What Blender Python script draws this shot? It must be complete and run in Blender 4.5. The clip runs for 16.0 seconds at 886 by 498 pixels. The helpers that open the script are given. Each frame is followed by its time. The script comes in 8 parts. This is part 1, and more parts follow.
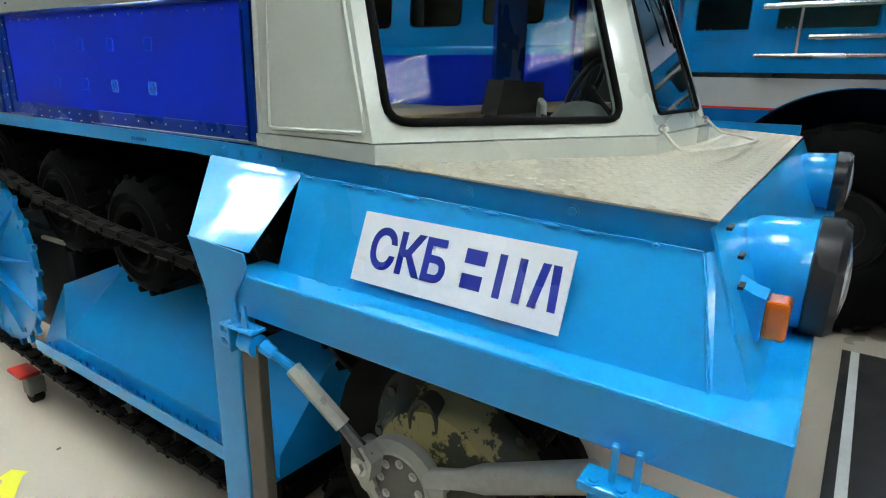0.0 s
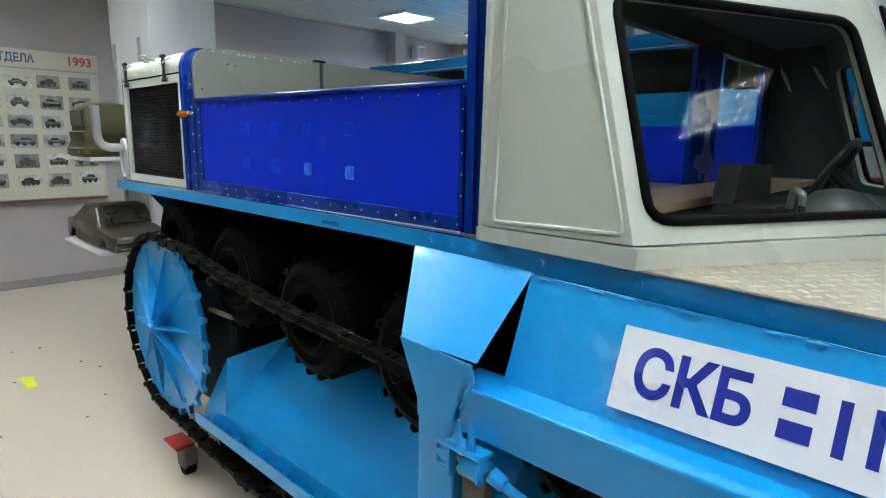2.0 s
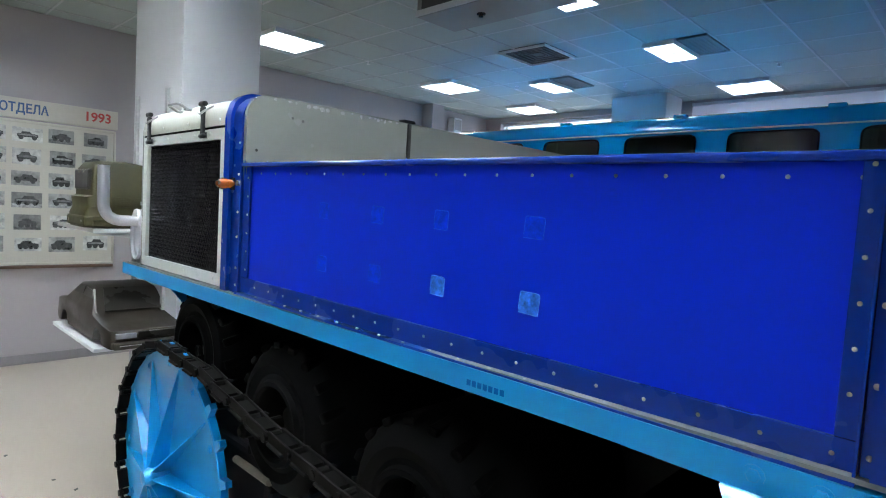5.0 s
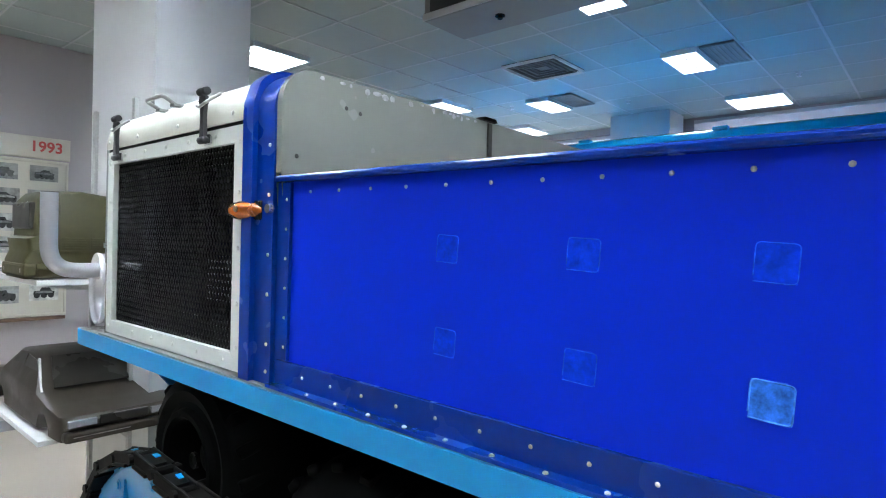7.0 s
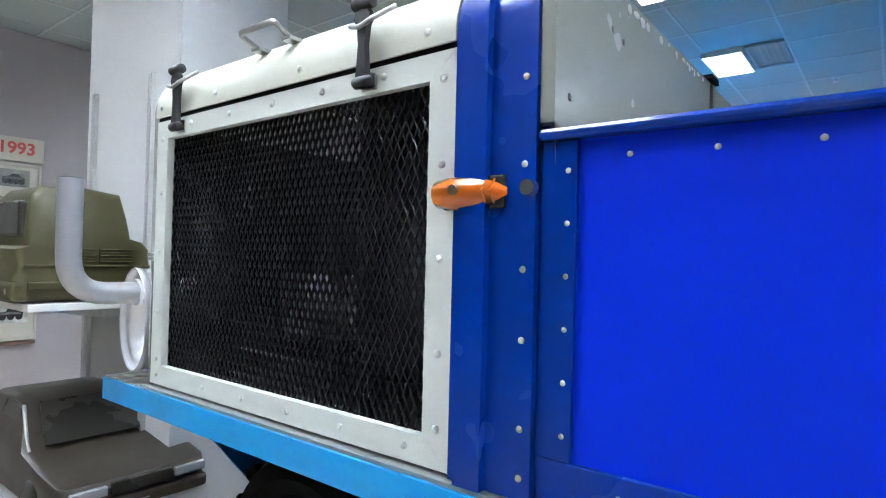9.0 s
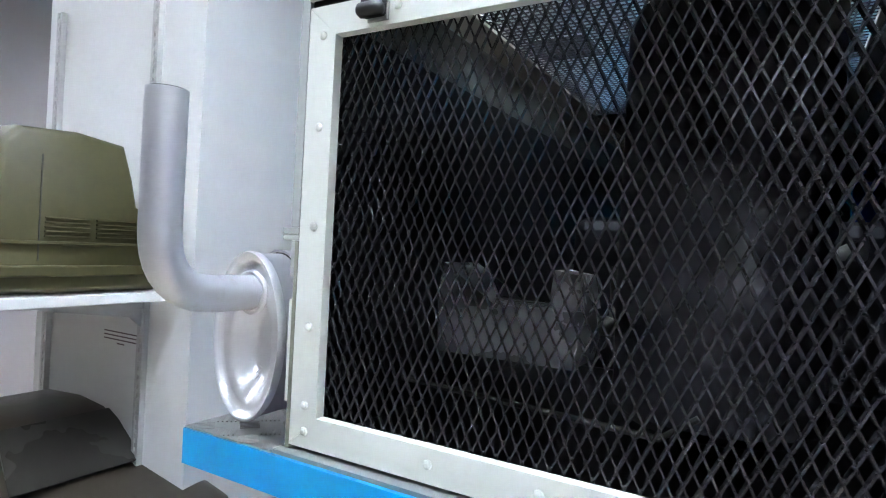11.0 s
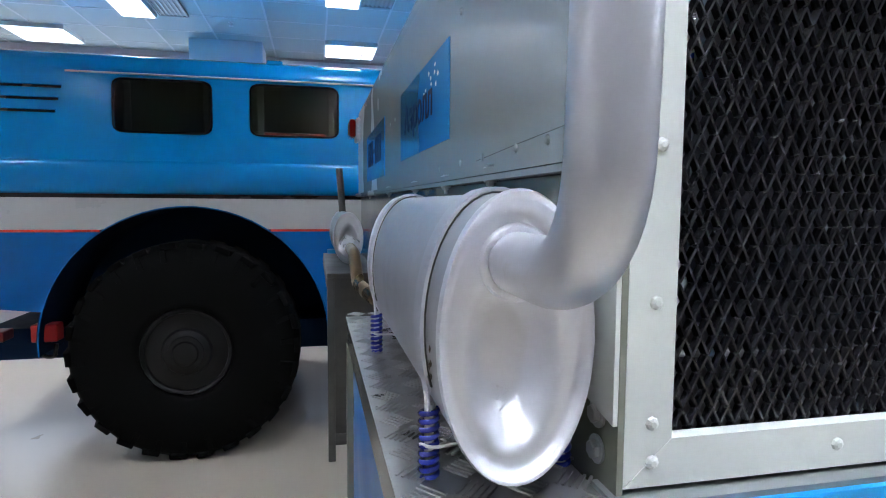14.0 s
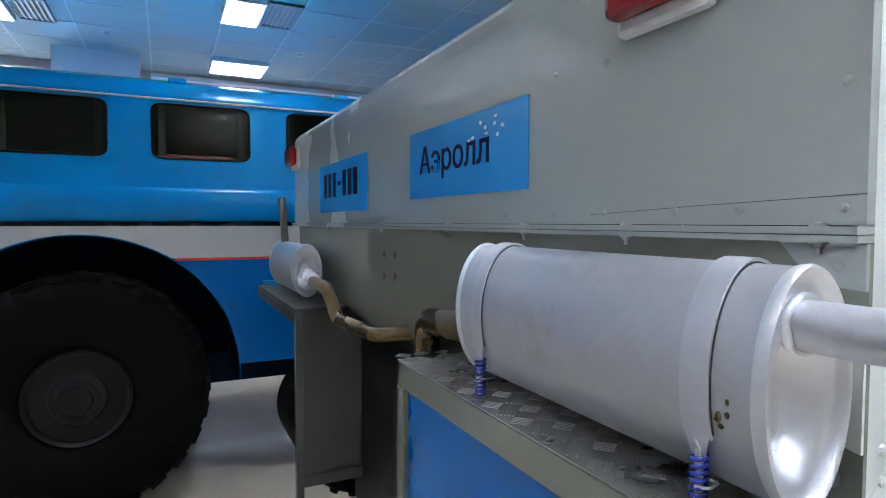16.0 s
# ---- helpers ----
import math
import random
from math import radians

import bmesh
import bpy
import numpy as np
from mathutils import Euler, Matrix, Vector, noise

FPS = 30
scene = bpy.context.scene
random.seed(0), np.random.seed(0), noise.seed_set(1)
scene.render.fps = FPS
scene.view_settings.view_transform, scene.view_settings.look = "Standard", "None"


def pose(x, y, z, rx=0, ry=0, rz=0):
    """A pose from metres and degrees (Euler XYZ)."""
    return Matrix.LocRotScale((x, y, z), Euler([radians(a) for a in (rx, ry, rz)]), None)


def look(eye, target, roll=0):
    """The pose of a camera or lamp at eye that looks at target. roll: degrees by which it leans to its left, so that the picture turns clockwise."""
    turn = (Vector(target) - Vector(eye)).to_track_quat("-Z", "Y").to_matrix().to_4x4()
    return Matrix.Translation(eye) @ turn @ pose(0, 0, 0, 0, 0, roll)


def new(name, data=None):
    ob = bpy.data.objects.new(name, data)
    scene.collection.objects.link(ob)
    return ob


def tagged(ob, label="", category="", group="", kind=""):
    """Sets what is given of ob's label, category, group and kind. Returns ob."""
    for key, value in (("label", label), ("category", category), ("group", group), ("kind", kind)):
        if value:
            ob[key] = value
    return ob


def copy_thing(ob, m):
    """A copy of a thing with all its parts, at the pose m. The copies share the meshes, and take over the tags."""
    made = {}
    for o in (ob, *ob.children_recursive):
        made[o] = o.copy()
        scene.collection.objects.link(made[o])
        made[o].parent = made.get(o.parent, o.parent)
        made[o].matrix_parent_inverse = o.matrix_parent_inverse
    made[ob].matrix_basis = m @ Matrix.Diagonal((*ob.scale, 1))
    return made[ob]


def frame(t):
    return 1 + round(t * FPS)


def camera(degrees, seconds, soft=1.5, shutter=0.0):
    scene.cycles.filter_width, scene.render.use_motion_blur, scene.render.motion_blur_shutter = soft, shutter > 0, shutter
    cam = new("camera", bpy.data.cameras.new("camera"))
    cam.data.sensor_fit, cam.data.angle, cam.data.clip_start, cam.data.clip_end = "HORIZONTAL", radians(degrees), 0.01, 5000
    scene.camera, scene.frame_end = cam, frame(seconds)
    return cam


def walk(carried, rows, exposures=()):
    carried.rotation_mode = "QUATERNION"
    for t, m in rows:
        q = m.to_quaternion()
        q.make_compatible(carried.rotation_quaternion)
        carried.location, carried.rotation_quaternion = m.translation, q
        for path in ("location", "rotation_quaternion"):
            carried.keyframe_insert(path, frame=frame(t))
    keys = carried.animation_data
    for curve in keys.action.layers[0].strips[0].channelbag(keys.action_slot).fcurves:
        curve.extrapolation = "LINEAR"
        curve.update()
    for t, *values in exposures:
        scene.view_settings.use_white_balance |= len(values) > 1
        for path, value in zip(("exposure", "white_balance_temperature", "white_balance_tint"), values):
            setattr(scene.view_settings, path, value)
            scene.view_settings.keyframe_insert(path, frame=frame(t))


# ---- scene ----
cam = camera(74.6, 16.0, 1.1)
PATH = [
    (0, (3.979, -1.124, 1.709), (2.906, 0.468, 1.147), 1.3),
    (0.5, (3.861, -1.168, 1.724), (2.758, 0.418, 1.205), 0.6),
    (1, (3.775, -1.203, 1.742), (2.623, 0.363, 1.274), 0.3),
    (1.5, (3.68, -1.215, 1.752), (2.428, 0.283, 1.319), 0.6),
    (2, (3.572, -1.18, 1.764), (2.219, 0.246, 1.399), 0.8),
    (2.5, (3.424, -1.102, 1.786), (1.984, 0.255, 1.496), 2.3),
    (3, (3.283, -1.031, 1.802), (1.795, 0.284, 1.562), 3.7),
    (3.5, (3.133, -0.973, 1.807), (1.646, 0.353, 1.631), 3.3),
    (4, (2.97, -0.945, 1.811), (1.572, 0.476, 1.645), 3.5),
    (4.5, (2.801, -0.914, 1.82), (1.459, 0.559, 1.648), 3.7),
    (5, (2.642, -0.88, 1.817), (1.252, 0.553, 1.691), 3.3),
    (5.2, (2.576, -0.855, 1.818), (1.15, 0.544, 1.719), 3.0),
    (7.3, (1.791, -0.646, 1.811), (0.516, 0.895, 1.802), 1.4),
    (7.5, (1.725, -0.644, 1.814), (0.468, 0.912, 1.811), 1.4),
    (8, (1.569, -0.643, 1.808), (0.315, 0.915, 1.828), 1.3),
    (8.2, (1.498, -0.634, 1.802), (0.238, 0.919, 1.834), 1.1),
    (10.3, (0.733, -0.528, 1.786), (-0.349, 1.154, 1.796), 2.7),
    (10.5, (0.668, -0.531, 1.787), (-0.385, 1.169, 1.793), 2.9),
    (11, (0.508, -0.527, 1.773), (-0.492, 1.204, 1.769), 3.0),
    (11.5, (0.349, -0.48, 1.759), (-0.584, 1.289, 1.739), 2.3),
    (12, (0.231, -0.434, 1.762), (-0.609, 1.379, 1.697), 1.6),
    (12.2, (0.184, -0.426, 1.761), (-0.589, 1.416, 1.673), 1.3),
    (12.5, (0.106, -0.411, 1.755), (-0.505, 1.492, 1.668), 1.3),
    (13, (-0.026, -0.413, 1.746), (-0.245, 1.572, 1.654), 0.8),
    (13.5, (-0.134, -0.419, 1.75), (0.016, 1.571, 1.619), -0.1),
    (14, (-0.232, -0.395, 1.745), (0.199, 1.552, 1.588), 0.4),
    (14.5, (-0.309, -0.35, 1.747), (0.278, 1.558, 1.617), 0.3),
    (15, (-0.374, -0.307, 1.769), (0.36, 1.552, 1.673), 0.2),
    (15.5, (-0.45, -0.298, 1.781), (0.36, 1.528, 1.7), 0.3),
    (16, (-0.59, -0.311, 1.791), (0.273, 1.491, 1.7), 0.1),
]
EXPOSURES = [(0.0, 0.04, 7000, 4), (1.5, 0.02, 7000, 5), (2.2, 0.08, 6900, 7), (3.0, 0.17, 6700, 9), (5.0, 0.2, 6500, 10), (7.5, 0.48, 6450, 10), (10.5, 0.65, 6350, 12), (12.0, 0.85, 6350, 13), (13.0, 0.62, 6350, 14), (13.6, 0.44, 6350, 14), (14.5, 0.5, 6400, 14), (16.0, 0.53, 6400, 12)]
walk(cam, [(t, look(eye, target, roll)) for t, eye, target, roll in PATH], EXPOSURES)

# ---- light: daylight outside the windows, ceiling lamps are built with the room ----
world = bpy.data.worlds.new("daylight")
scene.world = world
world.use_nodes = True
_wn = world.node_tree.nodes
_sky = _wn.new("ShaderNodeTexSky")
_sky.sky_type, _sky.sun_disc, _sky.sun_elevation, _sky.sun_rotation = "NISHITA", False, radians(25), radians(200)
world.node_tree.links.new(_sky.outputs[0], _wn["Background"].inputs[0])
_wn["Background"].inputs[1].default_value = 0.1
LAMP_POWER = 47.0
OUTSIDE_POWER = 2.8


# ---- materials ----
def sets(node, **values):
    for key, value in values.items():
        node.inputs[key.replace("_", " ")].default_value = value


def mat(name, col, rough=0.5, metal=0.0, var=0.12, coarse=2.5, grain=60.0, bump=0.03, coat=0.0, rvar=0.12, spec=0.5, crisp=False,
        dirt=None, dirt_amount=0.0, dirt_scale=6.0, island=0.0, stretch=(1, 1, 1), wave=0.0):
    """A painted, metal or plain surface: colour drift at two scales, uneven gloss, fine relief, optional stains."""
    m = bpy.data.materials.new(name)
    m.use_nodes = True
    nt = m.node_tree
    n, l = nt.nodes, nt.links
    bsdf = n["Principled BSDF"]
    tc = n.new("ShaderNodeTexCoord")
    mp = n.new("ShaderNodeMapping")
    mp.inputs["Scale"].default_value = stretch
    l.new(tc.outputs["Object"], mp.inputs["Vector"])
    big, fine = n.new("ShaderNodeTexNoise"), n.new("ShaderNodeTexNoise")
    sets(big, Scale=coarse, Detail=4.0, Roughness=0.6)
    sets(fine, Scale=grain, Detail=3.0, Roughness=0.6)
    l.new(mp.outputs[0], big.inputs["Vector"])
    l.new(mp.outputs[0], fine.inputs["Vector"])
    add = n.new("ShaderNodeMath")
    add.operation = "MULTIPLY_ADD"
    l.new(fine.outputs["Fac"], add.inputs[0])
    add.inputs[1].default_value = 0.4
    l.new(big.outputs["Fac"], add.inputs[2])
    rng = n.new("ShaderNodeMapRange")
    sets(rng, From_Min=0.45, From_Max=0.95, To_Min=1 - var, To_Max=1 + var)
    l.new(add.outputs[0], rng.inputs["Value"])
    fac = rng.outputs[0]
    if island:
        oi = n.new("ShaderNodeObjectInfo")
        ir = n.new("ShaderNodeMapRange")
        sets(ir, To_Min=1 - island, To_Max=1 + island)
        l.new(oi.outputs["Random"], ir.inputs["Value"])
        mu = n.new("ShaderNodeMath")
        mu.operation = "MULTIPLY"
        l.new(fac, mu.inputs[0])
        l.new(ir.outputs[0], mu.inputs[1])
        fac = mu.outputs[0]
    scale = n.new("ShaderNodeVectorMath")
    scale.operation = "SCALE"
    scale.inputs[0].default_value = col
    l.new(fac, scale.inputs["Scale"])
    out = scale.outputs[0]
    if dirt:
        spots = n.new("ShaderNodeTexNoise")
        sets(spots, Scale=dirt_scale, Detail=6.0, Roughness=0.7)
        l.new(mp.outputs[0], spots.inputs["Vector"])
        cut = n.new("ShaderNodeMapRange")
        sets(cut, From_Min=0.62 - dirt_amount * 0.3, From_Max=(0.64 - dirt_amount * 0.3) if crisp else (0.80 - dirt_amount * 0.4), To_Min=0.0, To_Max=min(1.0, 5.0 * dirt_amount))
        l.new(spots.outputs["Fac"], cut.inputs["Value"])
        mix = n.new("ShaderNodeMix")
        mix.data_type = "RGBA"
        l.new(cut.outputs[0], mix.inputs["Factor"])
        l.new(out, mix.inputs["A"])
        mix.inputs["B"].default_value = (*dirt, 1)
        out = mix.outputs["Result"]
    l.new(out, bsdf.inputs["Base Color"])
    rr = n.new("ShaderNodeMapRange")
    sets(rr, From_Min=0.3, From_Max=0.7, To_Min=max(0.02, rough - rvar), To_Max=min(1, rough + rvar))
    l.new(big.outputs["Fac"], rr.inputs["Value"])
    l.new(rr.outputs[0], bsdf.inputs["Roughness"])
    if bump:
        bp = n.new("ShaderNodeBump")
        sets(bp, Strength=min(1.0, bump * 4), Distance=0.002)
        l.new(add.outputs[0], bp.inputs["Height"])
        l.new(bp.outputs[0], bsdf.inputs["Normal"])
    if wave:
        # hand-beaten sheet: slow dents under the paint that break up what it mirrors
        dents, slow = n.new("ShaderNodeTexNoise"), n.new("ShaderNodeBump")
        sets(dents, Scale=7.0, Detail=2.0, Roughness=0.5)
        l.new(mp.outputs[0], dents.inputs["Vector"])
        sets(slow, Strength=min(1.0, wave), Distance=0.012)
        l.new(dents.outputs["Fac"], slow.inputs["Height"])
        if bump:
            l.new(slow.outputs[0], bp.inputs["Normal"])
        else:
            l.new(slow.outputs[0], bsdf.inputs["Normal"])
        l.new(slow.outputs[0], bsdf.inputs["Coat Normal"])
    bsdf.inputs["Metallic"].default_value = metal
    bsdf.inputs["Specular IOR Level"].default_value = spec
    bsdf.inputs["Coat Weight"].default_value = coat
    bsdf.inputs["Coat Roughness"].default_value = 0.08
    return m


def glow(name, col, power):
    m = bpy.data.materials.new(name)
    m.use_nodes = True
    b = m.node_tree.nodes["Principled BSDF"]
    b.inputs["Base Color"].default_value = (0.8, 0.8, 0.8, 1)
    b.inputs["Emission Color"].default_value = (*col, 1)
    b.inputs["Emission Strength"].default_value = power
    return m


def glass(name, col=(0.9, 0.95, 0.95), rough=0.02, sheen=0.8, least=0.014):
    """Clear or tinted sheet: see-through, with a sheen that grows at grazing angles."""
    m = bpy.data.materials.new(name)
    m.use_nodes = True
    nt = m.node_tree
    n, l = nt.nodes, nt.links
    n.remove(n["Principled BSDF"])
    clear, shine, facing, mix = n.new("ShaderNodeBsdfTransparent"), n.new("ShaderNodeBsdfGlossy"), n.new("ShaderNodeLayerWeight"), n.new("ShaderNodeMixShader")
    clear.inputs["Color"].default_value = (*col, 1)
    shine.inputs["Roughness"].default_value = rough
    facing.inputs["Blend"].default_value = 0.5
    power, gain = n.new("ShaderNodeMath"), n.new("ShaderNodeMath")
    power.operation, gain.operation = "POWER", "MULTIPLY_ADD"
    power.inputs[1].default_value = 4.0
    gain.inputs[1].default_value, gain.inputs[2].default_value = sheen, least
    l.new(facing.outputs["Facing"], power.inputs[0])
    l.new(power.outputs[0], gain.inputs[0])
    l.new(gain.outputs[0], mix.inputs[0])
    l.new(clear.outputs[0], mix.inputs[1])
    l.new(shine.outputs[0], mix.inputs[2])
    l.new(mix.outputs[0], n["Material Output"].inputs["Surface"])
    return m


def cloth(name, col):
    """Thin woven cloth that lets part of the daylight through."""
    m = bpy.data.materials.new(name)
    m.use_nodes = True
    n, l = m.node_tree.nodes, m.node_tree.links
    n.remove(n["Principled BSDF"])
    face, back, mix = n.new("ShaderNodeBsdfDiffuse"), n.new("ShaderNodeBsdfTranslucent"), n.new("ShaderNodeMixShader")
    weave, tint = n.new("ShaderNodeTexNoise"), n.new("ShaderNodeMix")
    sets(weave, Scale=220.0, Detail=3.0)
    tint.data_type = "RGBA"
    tint.inputs["A"].default_value, tint.inputs["B"].default_value = (*[c * 0.92 for c in col], 1), (*col, 1)
    l.new(weave.outputs["Fac"], tint.inputs["Factor"])
    for b in (face, back):
        l.new(tint.outputs["Result"], b.inputs["Color"])
    mix.inputs[0].default_value = 0.5
    l.new(face.outputs[0], mix.inputs[1])
    l.new(back.outputs[0], mix.inputs[2])
    l.new(mix.outputs[0], n["Material Output"].inputs["Surface"])
    return m


def lens(name, col, rough=0.15):
    m = bpy.data.materials.new(name)
    m.use_nodes = True
    b = m.node_tree.nodes["Principled BSDF"]
    wave = m.node_tree.nodes.new("ShaderNodeTexWave")
    sets(wave, Scale=140.0, Distortion=0.5)
    tc = m.node_tree.nodes.new("ShaderNodeTexCoord")
    m.node_tree.links.new(tc.outputs["Object"], wave.inputs["Vector"])
    bp = m.node_tree.nodes.new("ShaderNodeBump")
    sets(bp, Strength=0.10, Distance=0.001)
    m.node_tree.links.new(wave.outputs["Fac"], bp.inputs["Height"])
    m.node_tree.links.new(bp.outputs[0], b.inputs["Normal"])
    b.inputs["Base Color"].default_value = (*col, 1)
    b.inputs["Roughness"].default_value = rough
    b.inputs["Transmission Weight"].default_value = 0.35
    b.inputs["Coat Weight"].default_value = 0.6
    return m


SKY_BLUE = mat("light_blue_paint", (0.0, 0.26, 0.60), 0.30, var=0.02, bump=0.02, coat=0.55, grain=25, wave=0.22, dirt=(0.004, 0.18, 0.35), dirt_amount=0.05, rvar=0.03, coarse=0.9, spec=0.3)
DEEP_BLUE = mat("deep_blue_paint", (0.0, 0.024, 0.52), 0.42, var=0.03, bump=0.015, coat=0.0, grain=30, rvar=0.03, spec=0.14, coarse=1.4)
NAVY = mat("navy_blue_paint", (0.0, 0.026, 0.22), 0.25, var=0.15, bump=0.03, coat=0.35, spec=0.2, wave=0.15)
RESIDUE = mat("tape_residue", (0.0, 0.040, 0.58), 0.6, spec=0.1, var=0.35, coarse=60, grain=200)
TAPE_EDGE = mat("chalky_tape_edge", (0.06, 0.24, 0.75), 0.7, spec=0.1, var=0.6, coarse=45, grain=200)
RESIDUE_EDGE = mat("faint_tape_edge", (0.01, 0.085, 0.62), 0.7, spec=0.1, var=0.6, coarse=45, grain=200)
RESIDUE_PALE = mat("pale_tape_residue", (0.03, 0.17, 0.66), 0.7, spec=0.1, var=0.6, coarse=70, grain=200)
CREAM = mat("cream_paint", (0.50, 0.50, 0.42), 0.52, var=0.05, bump=0.03, coat=0.0, spec=0.35, dirt=(0.42, 0.42, 0.35), dirt_amount=0.012, rvar=0.03, coarse=0.9)
PALE_GREY = mat("pale_grey_paint", (0.51, 0.53, 0.465), 0.28, var=0.03, bump=0.02, coat=0.4, wave=0.10, rvar=0.03, coarse=0.9)
FRAME_GREY = mat("grille_frame_paint", (0.60, 0.62, 0.57), 0.42, var=0.02, bump=0.03, dirt=(0.40, 0.40, 0.35), dirt_amount=0.04, dirt_scale=14, rvar=0.03)
BODY_GREY = mat("body_grey_paint", (0.33, 0.35, 0.33), 0.27, var=0.03, bump=0.02, coat=0.25, wave=0.10, rvar=0.03, coarse=0.9)
HULL_GREY = mat("hull_olive_grey_paint", (0.19, 0.195, 0.155), 0.20, var=0.02, bump=0.02, coat=0.15, rvar=0.03, coarse=0.9)
BULK_GREY = mat("bulkhead_grey_paint", (0.225, 0.235, 0.20), 0.24, wave=0.04, var=0.03, bump=0.03, coat=0.25, rvar=0.05)
CHIP_GREY = mat("scuffed_primer", (0.38, 0.38, 0.36), 0.6, var=0.4, coarse=60)
RIM_BLACK = mat("dull_black_rim_paint", (0.006, 0.006, 0.006), 0.42, var=0.3, bump=0.06, spec=0.25, dirt=(0.02, 0.017, 0.013), dirt_amount=0.08, dirt_scale=9)
RUBBER = mat("black_rubber", (0.0035, 0.0035, 0.0033), 0.65, spec=0.06, var=0.3, bump=0.10, grain=90, dirt=(0.008, 0.0075, 0.0065), dirt_amount=0.08)
BLACK = mat("black_paint", (0.012, 0.012, 0.013), 0.25, var=0.2, bump=0.03)
CHAIN_STEEL = mat("dirty_chain_steel", (0.0045, 0.0042, 0.0034), 0.5, spec=0.06, metal=0.05, var=0.4, bump=0.12, grain=70, dirt=(0.018, 0.014, 0.009), dirt_amount=0.08, dirt_scale=30)
DARK_STEEL = mat("dark_grey_steel", (0.085, 0.085, 0.078), 0.42, metal=0.4, var=0.2, bump=0.05, dirt=(0.05, 0.04, 0.03), dirt_amount=0.12)
STEEL = mat("bare_steel", (0.42, 0.42, 0.40), 0.35, metal=0.85, var=0.15, bump=0.04, dirt=(0.16, 0.13, 0.09), dirt_amount=0.06, dirt_scale=25)
ALU_PAINT = mat("silver_paint", (0.55, 0.55, 0.58), 0.37, metal=0.8, var=0.09, bump=0.03, grain=45, wave=0.15, dirt=(0.38, 0.36, 0.34), dirt_amount=0.09, dirt_scale=12, rvar=0.03)
PIPE_ALU = mat("scorched_silver_paint", (0.55, 0.55, 0.58), 0.37, metal=0.75, var=0.07, bump=0.03, grain=45, wave=0.15, dirt=(0.34, 0.27, 0.16), dirt_amount=0.10, dirt_scale=9, rvar=0.03)
# brighter copy of the silver paint; glare on the end caps is in the colour
ALU_LIT = mat("lit_silver_paint", (0.88, 0.88, 0.92), 0.36, metal=0.75, var=0.04, bump=0.04, grain=40, rvar=0.04)
ALU = mat("worn_aluminium", (0.50, 0.46, 0.36), 0.42, metal=0.55, var=0.16, bump=0.03, dirt=(0.34, 0.31, 0.24), dirt_amount=0.04, dirt_scale=18)
RUST_PIPE = mat("scorched_pipe", (0.17, 0.115, 0.055), 0.28, metal=0.7, var=0.35, bump=0.05, dirt=(0.30, 0.21, 0.10), dirt_amount=0.15)
WIRE = mat("white_wire", (0.70, 0.69, 0.66), 0.4, metal=0.3, var=0.1)
SPRING_BLUE = mat("blue_spring", (0.015, 0.03, 0.30), 0.28, metal=0.2, var=0.2, coat=0.5)
OLIVE_DRUM = mat("worn_olive_drum", (0.026, 0.030, 0.016), 0.42, var=0.25, bump=0.06, dirt=(0.27, 0.23, 0.095), dirt_amount=0.23, dirt_scale=3.6, crisp=True)
FLANGE_STEEL = mat("worn_grey_flange", (0.26, 0.255, 0.23), 0.4, metal=0.3, var=0.2, bump=0.06, dirt=(0.08, 0.07, 0.05), dirt_amount=0.1, dirt_scale=14)
HEX_STEEL = mat("worn_bright_bar", (0.50, 0.49, 0.42), 0.38, metal=0.3, var=0.2, bump=0.05, dirt=(0.13, 0.12, 0.09), dirt_amount=0.08, dirt_scale=30, crisp=True)
FLAKED = mat("flaked_cream_paint", (0.36, 0.32, 0.20), 0.5, var=0.3, coarse=12, bump=0.08, dirt=(0.03, 0.03, 0.02), dirt_amount=0.4, dirt_scale=22, crisp=True)
POST_BROWN = mat("bare_brownish_steel", (0.085, 0.075, 0.058), 0.5, metal=0.2, var=0.2, bump=0.04)
RED = mat("red_paint", (0.36, 0.015, 0.012), 0.35, var=0.15)
AMBER, RUBY = lens("amber_lens", (0.72, 0.15, 0.005)), lens("red_lens", (0.32, 0.01, 0.012))
CLEAR_LENS = lens("clear_lens", (0.42, 0.44, 0.45), 0.08)
SCREEN_GLASS = glass("windscreen_glass", (0.72, 0.78, 0.80), 0.02, 1.9)
CAB_GLASS, BUS_GLASS = glass("cab_glass", (0.86, 0.90, 0.89), 0.0, 0.10, 0.006), glass("dark_glass", (0.66, 0.69, 0.64), 0.05, 0.2)
PLATE_WHITE = mat("white_plate", (0.72, 0.72, 0.74), 0.28, var=0.03, bump=0.01, coat=0.4)
LETTER_BLUE = mat("blue_lettering", (0.010, 0.022, 0.24), 0.3, var=0.05, coat=0.3)
SIGN_BLUE = mat("light_blue_label", (0.03, 0.26, 0.60), 0.22, var=0.02, bump=0.05, grain=12, coat=0.5, rvar=0.03)
SIGN_INK = mat("dark_blue_lettering", (0.001, 0.003, 0.035), 0.6, spec=0.08)
SEAT_BROWN = mat("brown_seat_cloth", (0.014, 0.011, 0.008), 0.8, var=0.2, bump=0.1)
TAN = mat("tan_wood", (0.30, 0.20, 0.12), 0.5, var=0.2, stretch=(1, 8, 1))
CAB_LINING = mat("grey_cab_lining", (0.055, 0.06, 0.055), 0.6, var=0.1)
ROPE = mat("grey_rope", (0.60, 0.58, 0.50), 0.8, var=0.2, grain=200, bump=0.2)
DECK_GREY = mat("worn_grey_deck_edge", (0.15, 0.16, 0.15), 0.5, var=0.15, grain=40)
GASKET = mat("dark_joint", (0.03, 0.028, 0.022), 0.7, var=0.3)
